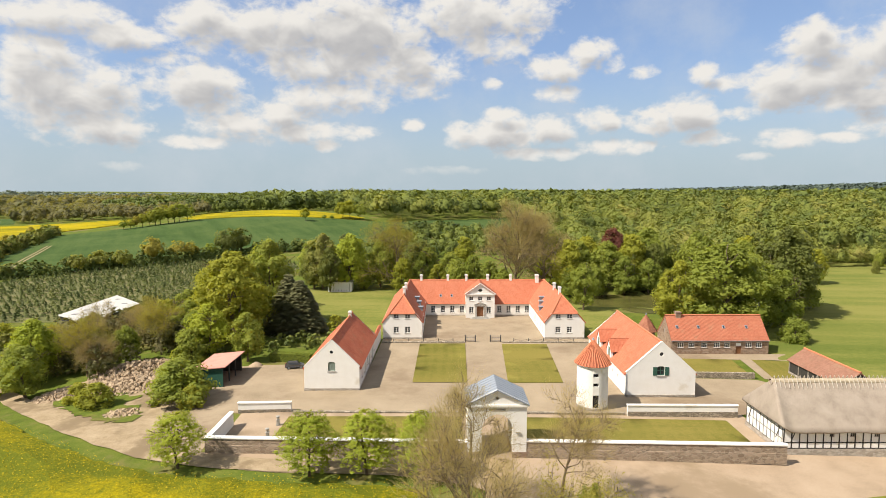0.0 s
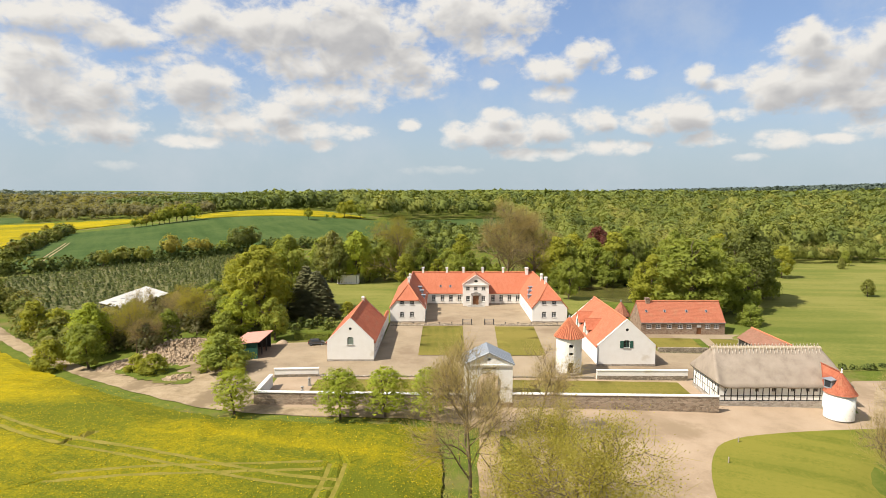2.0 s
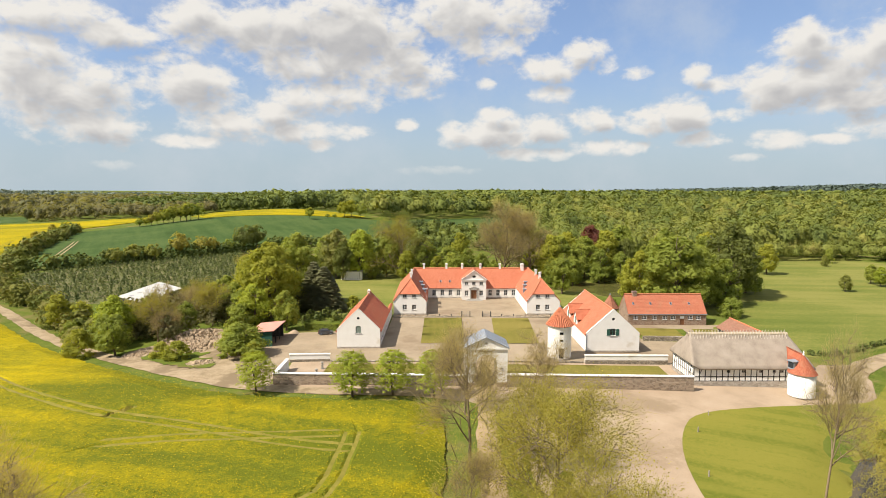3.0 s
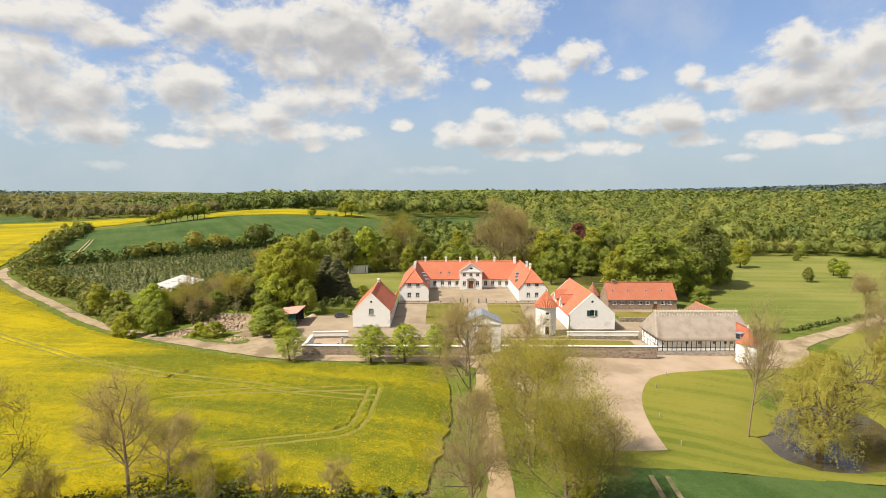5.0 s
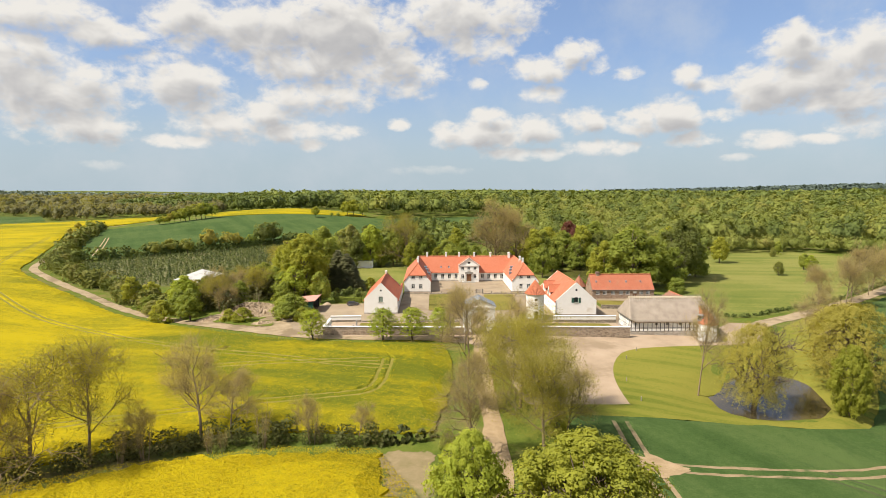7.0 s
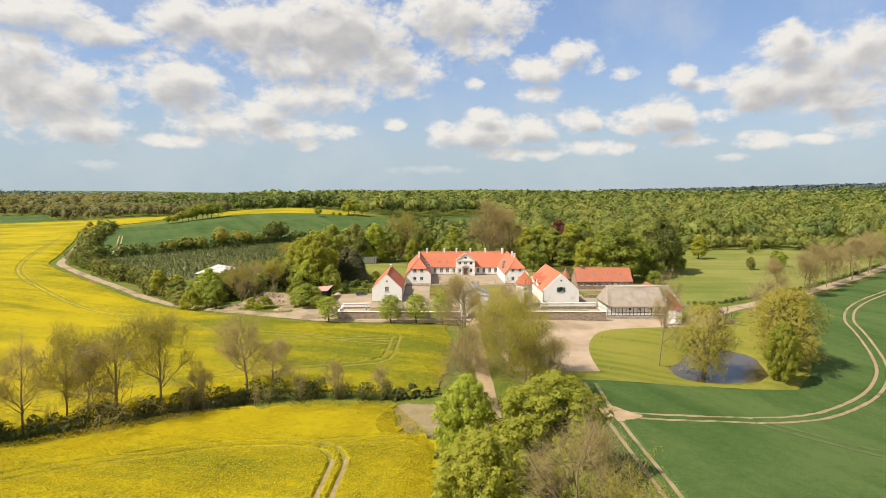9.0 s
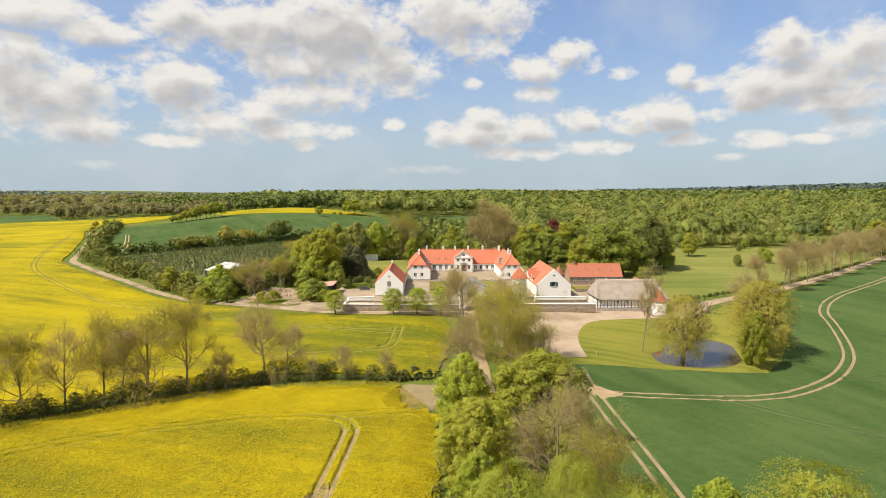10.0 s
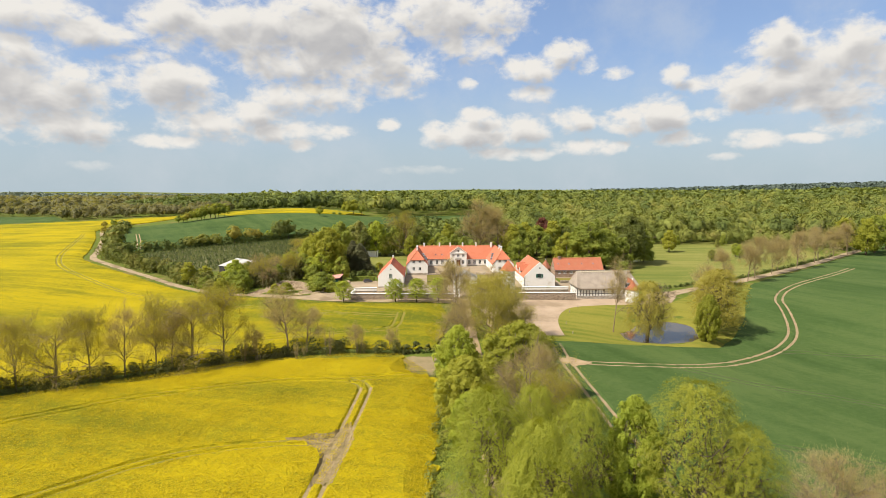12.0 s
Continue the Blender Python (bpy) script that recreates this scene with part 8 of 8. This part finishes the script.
plant("garden_shrub", "bush", 41, 133, 3.2, 1.2, 1, "low clipped green shrub behind the barn", "bushes")
plant("garden_shrub", "bush", 46, 133, 3.2, 1.2, 0, "low clipped green shrub behind the barn", "bushes")

# bushes and trees round the stone heaps
for k, (x, y, h, kind, w) in enumerate(((-40.5, 88.5, 6.6, "bush", 1.5), (-44, 93.5, 5.4, "bush", 1.3), (-38, 86, 3.6, "bush_yellow", 1.1), (-53.5, 87.5, 4.0, "bush_yellow", 1.4), (-58, 90.5, 3.4, "bush_yellow", 1.2), (-70, 95.5, 9.0, "broad", 1.1), (-75, 101, 8.5, "broad", 1.0), (-78, 96.0, 6.5, "bush_yellow", 1.0), (-66, 106, 10, "budding", 1.1), (-74, 112, 9, "budding", 1.1), (-58, 118, 10, "budding", 1.1), (-50, 116, 9, "broad", 1.0), (-55, 124, 10, "broad", 1.1), (-86, 108, 4.5, "bush_pale", 1.2), (-90, 114, 5, "bush", 1.2), (-66, 122, 9, "bare", 0.9), (-72, 120, 12, "bare", 0.6), (-84, 118, 6, "bush_yellow", 1.1), (-62, 112, 8, "broad", 1.0), (-48, 109, 7, "bush", 0.9), (-78, 128, 8, "broad", 1.1), (-70, 134, 9, "budding", 1.1), (-64, 144, 9, "broad", 1.1), (-56, 138, 11, "yellow", 1.0), (-76, 106.5, 11.5, "bright", 1.05), (-100, 124, 9, "yellow", 1.1), (-92, 121, 8, "bush_yellow", 0.9), (-62.5, 130, 9.5, "yellow", 1.1), (-63, 104.5, 8, "bare", 1.0))):
    plant("yard_bush" if "bush" in kind else "yard_tree", kind, x, y, h, w, k % 2, "overgrown green bush beside the stone heap" if "bush" in kind else "scrubby green tree behind the stone heap", "yard bushes")


# ---- heaps, sheds, small things ----
def stone_heap(x, y, rx, ry, high, count, label, seed):
    rng = np.random.default_rng(seed)
    s = Shape()
    for i in range(count):
        a, q = rng.uniform(0, 6.283), math.sqrt(rng.uniform(0, 1))
        px, py = x + rx * q * math.cos(a), y + ry * q * math.sin(a)
        pz = at(px, py) + high * (1 - q) * rng.uniform(0.3, 1.0)
        r = rng.uniform(0.16, 0.5)
        m = Matrix.LocRotScale((px, py, pz), Euler(rng.uniform(0, 6, 3)), (r * rng.uniform(0.8, 1.4), r, r * rng.uniform(0.6, 1)))
        pts = [(0, 0, -1), (0, 0, 1)] + [(math.cos(t * 1.2566) * rng.uniform(0.75, 1.1), math.sin(t * 1.2566) * rng.uniform(0.75, 1.1), rng.uniform(-0.35, 0.35)) for t in range(5)]
        pts = [m @ Vector(p) for p in pts]
        for t in range(5):
            s.face([pts[0], pts[2 + (t + 1) % 5], pts[2 + t]])
            s.face([pts[1], pts[2 + t], pts[2 + (t + 1) % 5]])
    ob = put(new("stone_heap", s.mesh("stone_heap", FIELD_STONE)), None, Matrix.Identity(4))
    tagged(ob, label, "stones", kind="stuff")


stone_heap(-58, 106.5, 7, 8, 2.2, 1100, "big heap of pale rubble stones", 51)
stone_heap(-54, 98, 6.0, 6, 1.3, 900, "sloping heap of broken pale stones", 52)
stone_heap(-64, 95, 4, 3.5, 1.1, 450, "heap of pale stones beside the track", 53)
stone_heap(-47.5, 84, 2.6, 2, 0.5, 220, "low spread of rubble stones", 54)


def red_shed():
    h = thing("open_shed", -39, 99.5, at(-39, 99.5), "open green-black wooden shed with a red sheet roof", "shed")
    x0, x1, y0, y1 = -41.2, -36.7, 95.0, 104.0
    for x in (x0, x1 - 0.2):
        for k in range(4):
            y = y0 + (y1 - y0 - 0.2) * k / 3
            part("post", Shape().box(x, x + 0.2, y, y + 0.2, -0.5, 2.9 if x > -40 else 2.5), DARK_WOOD, h)
    part("back_wall", Shape().box(x0 - 0.06, x0, y0, y1, -0.5, 2.5), GREEN_PAINT, h)
    part("end_wall", Shape().box(x0, x1, y0 - 0.06, y0, -0.5, 2.75), GREEN_PAINT, h)
    part("end_wall", Shape().box(x0, x1, y1, y1 + 0.06, -0.5, 2.75), DARK_WOOD, h)
    part("roof", Shape().slab([(x0 - 0.5, y0 - 0.4, 2.65), (x1 + 0.5, y0 - 0.4, 3.15), (x1 + 0.5, y1 + 0.4, 3.15), (x0 - 0.5, y1 + 0.4, 2.65)], 0.12), RED_SHEET, h, "faded red sheet roof")


red_shed()


def long_shed():
    h = thing("long_shed", -88, 148, at(-88, 148), "long low shed with a pale fibre cement roof and skylights", "shed")
    a, b, c, d = Vector((-93.7, 140.5, 2.1)), Vector((-94.4, 167.8, 2.1)), Vector((-81.5, 155.2, 2.1)), Vector((-81.6, 131.1, 2.1))
    mid0, mid1 = (a + d) / 2 + Vector((0, 0, 0.0)), (b + c) / 2
    part("roof_slope", Shape().slab([a, b, c, d], 0.15), FIBRE, h)
    for p, q in ((a, d), (d, c), (c, b), (b, a)):
        s = Shape()
        p2, q2 = p.lerp((a + c) / 2, 0.04), q.lerp((a + c) / 2, 0.04)
        s.face([(p2.x, p2.y, -4.5), (q2.x, q2.y, -4.5), (q2.x, q2.y, 2.0), (p2.x, p2.y, 2.0)])
        part("wall", s, DARK_WOOD, h)
    for k in range(10):
        t = 0.08 + 0.19 * (k // 2)
        e = d.lerp(a, 0.3 + 0.4 * (k % 2)).lerp(c.lerp(b, 0.3 + 0.4 * (k % 2)), t + 0.06 * (k % 2))
        part("skylight", Shape().box(e.x - 0.6, e.x + 0.6, e.y - 0.55, e.y + 0.55, 2.12, 2.17), ROOF_LIGHT, h, "dark grey roof light")


long_shed()


def tile_shed():
    h = thing("tile_shed", 63.2, 94, 0, "low dark wooden shed with a faded red-brown roof", "shed")
    x0, x1, y0, y1 = 60.5, 65.9, 88.0, 101.6
    gable_roof(h, x0, x1, y0, y1, 2.45, 4.3, SHED_TILE, over=0.35, verge=0.3, thick=0.14)
    part("wall", Shape().box(x0, x0 + 0.12, y0, y1, 0.25, 2.4), DARK_WOOD, h)
    part("wall", Shape().box(x1 - 0.12, x1, y0, y1, 0.25, 2.4), DARK_WOOD, h)
    part("footing", Shape().box(x0 - 0.06, x1 + 0.06, y0 - 0.06, y1 + 0.06, -0.5, 0.25), PLINTH, h)
    for k in range(6):
        y = y0 + (y1 - y0 - 0.16) * k / 5
        part("post", Shape().box(x0 - 0.05, x0, y, y + 0.16, 0.25, 2.4), GREY_WOOD, h)
    for mm in (wall_pose(x1, y1, 0, 180), wall_pose(x0, y0, 0)):
        wall("gable_wall", [(0, 0.25), (x1 - x0, 0.25), (x1 - x0, 2.4), ((x1 - x0) / 2, 4.15), (0, 2.4)], [], mm, 0.12, DARK_WOOD, h)


tile_shed()


def clipped_hedge():
    rng = np.random.default_rng(77)
    n, L, W, H = 9000, 7.8, 1.5, 1.5
    u = rng.uniform(0, 1, n)
    side = np.where(u < 0.4, 0, np.where(u < 0.65, 1, np.where(u < 0.9, 2, np.where(u < 0.95, 3, 4))))
    p = np.column_stack([rng.uniform(-L / 2, L / 2, n), rng.uniform(-W / 2, W / 2, n), rng.uniform(0, H, n)])
    d = np.array([(0, 0, 1), (0, -1, 0), (0, 1, 0), (-1, 0, 0), (1, 0, 0)], float)[side]
    half = np.array([L / 2, W / 2, H])
    p = np.where(d != 0, d * half, p) + rng.normal(0, 0.04, (n, 3))
    m = pose(-29.1, 109.3, at(-29.1, 109.3), 0, 0, -10)
    h = put(new("clipped_hedge"), None, m)
    tagged(h, "clipped green box hedge beside the gravel yard", "hedge")
    v = leaf_cards(rng, p, d, 0.09)
    part("leaves", numpy_mesh("leaves", v, three_corners(v), [L_GREEN]), None, h, m=m)
    part("core", Shape().box(-L / 2 + 0.06, L / 2 - 0.06, -W / 2 + 0.06, W / 2 - 0.06, -0.2, H - 0.06), WOOD_FLOOR, h, m=m)


clipped_hedge()
plant("garden_shrub", "red", -22.5, 111.5, 3.0, 0.9, 0, "reddish brown shrub beside the house gable", "bushes")
for k, (x, y, h, w) in enumerate(((-33, 195, 17, 0.9), (-20, 199, 16, 1.0), (-8, 200, 15, 1.0), (-42, 188, 14, 0.9))):
    plant("garden_tree", "dark", x, y, h, w, k % 3, "dark full tree behind the garden lawn", "garden trees")


def sand_heap():
    s = Shape().lathe([(1.5, -0.3), (1.35, 0.05), (0.9, 0.4), (0.35, 0.72), (0.02, 0.8)], 14)
    s.v = [(x * (1 + 0.2 * noise.noise(Vector((x, y, z)))), y * (0.8 + 0.2 * noise.noise(Vector((y, z, x)))), z) for x, y, z in s.v]
    ob = put(new("sand_heap", s.mesh("sand_heap", GRAVEL, smooth=True)), None, pose(-34.9, 106.6, at(-34.9, 106.6)))
    tagged(ob, "small heap of tan sand on the gravel", "sand")


sand_heap()


def parked_car():
    c = thing("car", -27.3, 104.7, at(-27.3, 104.7) + 0.05, "dark grey hatchback parked on the gravel", "car")
    m = pose(-27.3, 104.7, at(-27.3, 104.7) + 0.05, 0, 0, 14) @ Matrix.Scale(0.84, 4)
    paint = rough_stuff("car_paint", [(0.1, 0.1, 0.105), (0.14, 0.14, 0.145)], 1, 0.25, 0.0, metal=0.5)
    rubber = rough_stuff("rubber", [(0.012, 0.012, 0.012), (0.025, 0.025, 0.025)], 4, 0.8, 0.0)
    prof = [(-2.0, 0.35), (2.0, 0.35), (2.02, 0.75), (1.2, 0.92), (0.55, 1.42), (-1.35, 1.46), (-1.85, 1.0), (-2.02, 0.8)]

    def extrude(p, w0, w1):
        s = Shape()
        k = len(p)
        taper = [1.0 if z < 1.0 else 0.84 for _, z in p]
        for y in (-1, 1):
            s.v += [(x, y * w1 * t, z) for (x, z), t in zip(p, taper)]
        for i in range(k):
            j = (i + 1) % k
            s.f.append((i, j, k + j, k + i))
            s.mat.append(0)
        s.f += [tuple(range(k))[::-1], tuple(range(k, 2 * k))]
        s.mat += [0, 0]
        return s

    body = part("body", extrude(prof, 0.86, 0.86), paint, c, m=m)
    part("side_glass", extrude([(-1.2, 0.98), (0.95, 0.98), (0.5, 1.36), (-1.25, 1.38)], 0.8, 0.875), GLASS, c, m=m)
    s = Shape()
    s.face([(-1.78, -0.62, 1.06), (-1.78, 0.62, 1.06), (-1.42, 0.6, 1.4), (-1.42, -0.6, 1.4)])
    s.face([(1.12, -0.66, 1.0), (1.12, 0.66, 1.0), (0.66, 0.62, 1.36), (0.66, -0.62, 1.36)][::-1])
    part("windscreen", s, GLASS, c, m=m @ Matrix.Translation((0, 0, 0.03)))
    for x in (-1.25, 1.3):
        for y in (-0.78, 0.78):
            w = part("wheel", Shape().lathe([(0.2, -0.1), (0.31, -0.1), (0.31, 0.1), (0.2, 0.1)], 16), rubber, c, m=m @ pose(x, y, 0.3, 90))
            part("rim", Shape().lathe([(0.01, -0.11), (0.2, -0.11), (0.2, 0.11), (0.01, 0.11)], 12), ZINC, w, m=m @ pose(x, y, 0.3, 90))
    for y in (-0.68, 0.68):
        part("tail_light", Shape().box(-2.03, -1.93, y - 0.12, y + 0.12, 0.78, 0.98), rough_stuff("tail_red", [(0.3, 0.01, 0.01), (0.4, 0.02, 0.02)], 2, 0.3, 0.0), c, m=m)


parked_car()


def urn(x, y):
    u = thing("garden_urn", x, y, 0.1, "grey stone urn on a pedestal", "urn", "garden urns")
    part("pedestal", Shape().box(x - 0.24, x + 0.24, y - 0.24, y + 0.24, 0.0, 0.18).box(x - 0.17, x + 0.17, y - 0.17, y + 0.17, 0.18, 0.7).box(x - 0.23, x + 0.23, y - 0.23, y + 0.23, 0.7, 0.8), STONE_GREY, u)
    part("bowl", Shape().lathe([(0.02, 0.8), (0.14, 0.8), (0.07, 0.92), (0.22, 1.08), (0.27, 1.28), (0.22, 1.3), (0.02, 1.22)], 16, (x, y)), STONE_GREY, u, smooth=True)


urn(-23.1, 74.0)
urn(-22.9, 78.2)


def chain_fence():
    xs = [-10.9, -7.7, -4.6, -1.4, 1.7, 14.6, 17.7, 20.9, 24.0, 27.2]
    for x in xs:
        p = thing("fence_post", x, 123.0, 0, "short dark iron chain post on the terrace", "post", "chain posts")
        part("shaft", Shape().lathe([(0.1, 0.0), (0.09, 0.55), (0.12, 0.6), (0.06, 0.72), (0.01, 0.76)], 10, (x, 123.0)), IRON, p)
        if x not in (1.7, 27.2):
            s = Shape()
            tube(s, [(x + 3.15 * t / 8, 123.0, 0.58 - 0.28 * math.sin(math.pi * t / 8)) for t in range(9)], [0.03] * 9, 4)
            part("chain", s, IRON, p)


chain_fence()


def yard_gate(x0, x1):
    g = thing("yard_gate", (x0 + x1) / 2, 122.6, 0, "open wooden double gate with posts on the drive", "gate", "yard gates")
    for x in (x0, x1):
        part("post", Shape().box(x - 0.12, x + 0.12, 122.5, 122.74, 0, 1.35).lathe([(0.16, 1.35), (0.16, 1.42), (0.02, 1.6)], 8, (x, 122.62)), IRON, g)
    for z in (0.3, 0.62, 0.94, 1.26):
        part("rail", Shape().box(x0 + 0.12, x1 - 0.12, 122.58, 122.66, z, z + 0.12), GREY_WOOD, g)


yard_gate(4.3, 6.4)
yard_gate(9.6, 11.75)


def pergola():
    p = thing("conservatory", -33, 184, 0, "white slatted garden pavilion at the lawn edge", "pavilion")
    for k in range(9):
        x = -36.3 + 6.8 * k / 8
        part("slat", Shape().box(x - 0.33, x + 0.33, 182.9, 183.02, 0.6, 3.1), WHITE_PAINT, p)
    part("beam", Shape().box(-36.5, -29.3, 182.8, 183.1, 3.1, 3.4), WHITE_PAINT, p)
    part("beam", Shape().box(-36.5, -29.3, 182.8, 183.1, 0.35, 0.6), WHITE_PAINT, p)
    part("wall", Shape().box(-36.5, -29.3, 186.5, 186.7, 0, 3.1).box(-36.5, -36.3, 183.1, 186.5, 0, 3.1).box(-29.5, -29.3, 183.1, 186.5, 0, 3.1), WHITE_PAINT, p)
    part("roof", Shape().box(-36.7, -29.1, 182.7, 186.9, 3.4, 3.52), FIBRE, p)


pergola()
water_sheet("moat", [(68 + 36 * math.cos(a / 12 * math.pi), 171 + 14 * math.sin(a / 12 * math.pi)) for a in range(24)], -0.55, "still olive-green moat water behind the barn")


def marker(x, y):
    m = thing("lawn_post", x, y, at(x, y) + 0.05, "short weathered wooden post on the lawn edge", "post", "lawn posts")
    part("shaft", Shape().lathe([(0.09, -0.3), (0.08, 0.8), (0.02, 0.85)], 8), GREY_WOOD, m, m=pose(x, y, at(x, y) + 0.05))


for x, y in ((30.3, 31.5), (30.8, 40.5), (34.6, 52.2), (38.5, 57.6)):
    marker(x, y)
sheet("moat", rounded([(52.5, 183), (46.8, 168), (47.5, 156.7), (50.2, 151.2), (57.5, 151.2), (65.9, 158.5), (73.1, 178), (66.4, 188)], 2, True), MOAT, "still olive-green moat water beside the trees", "pond", 0.09, 3.0)
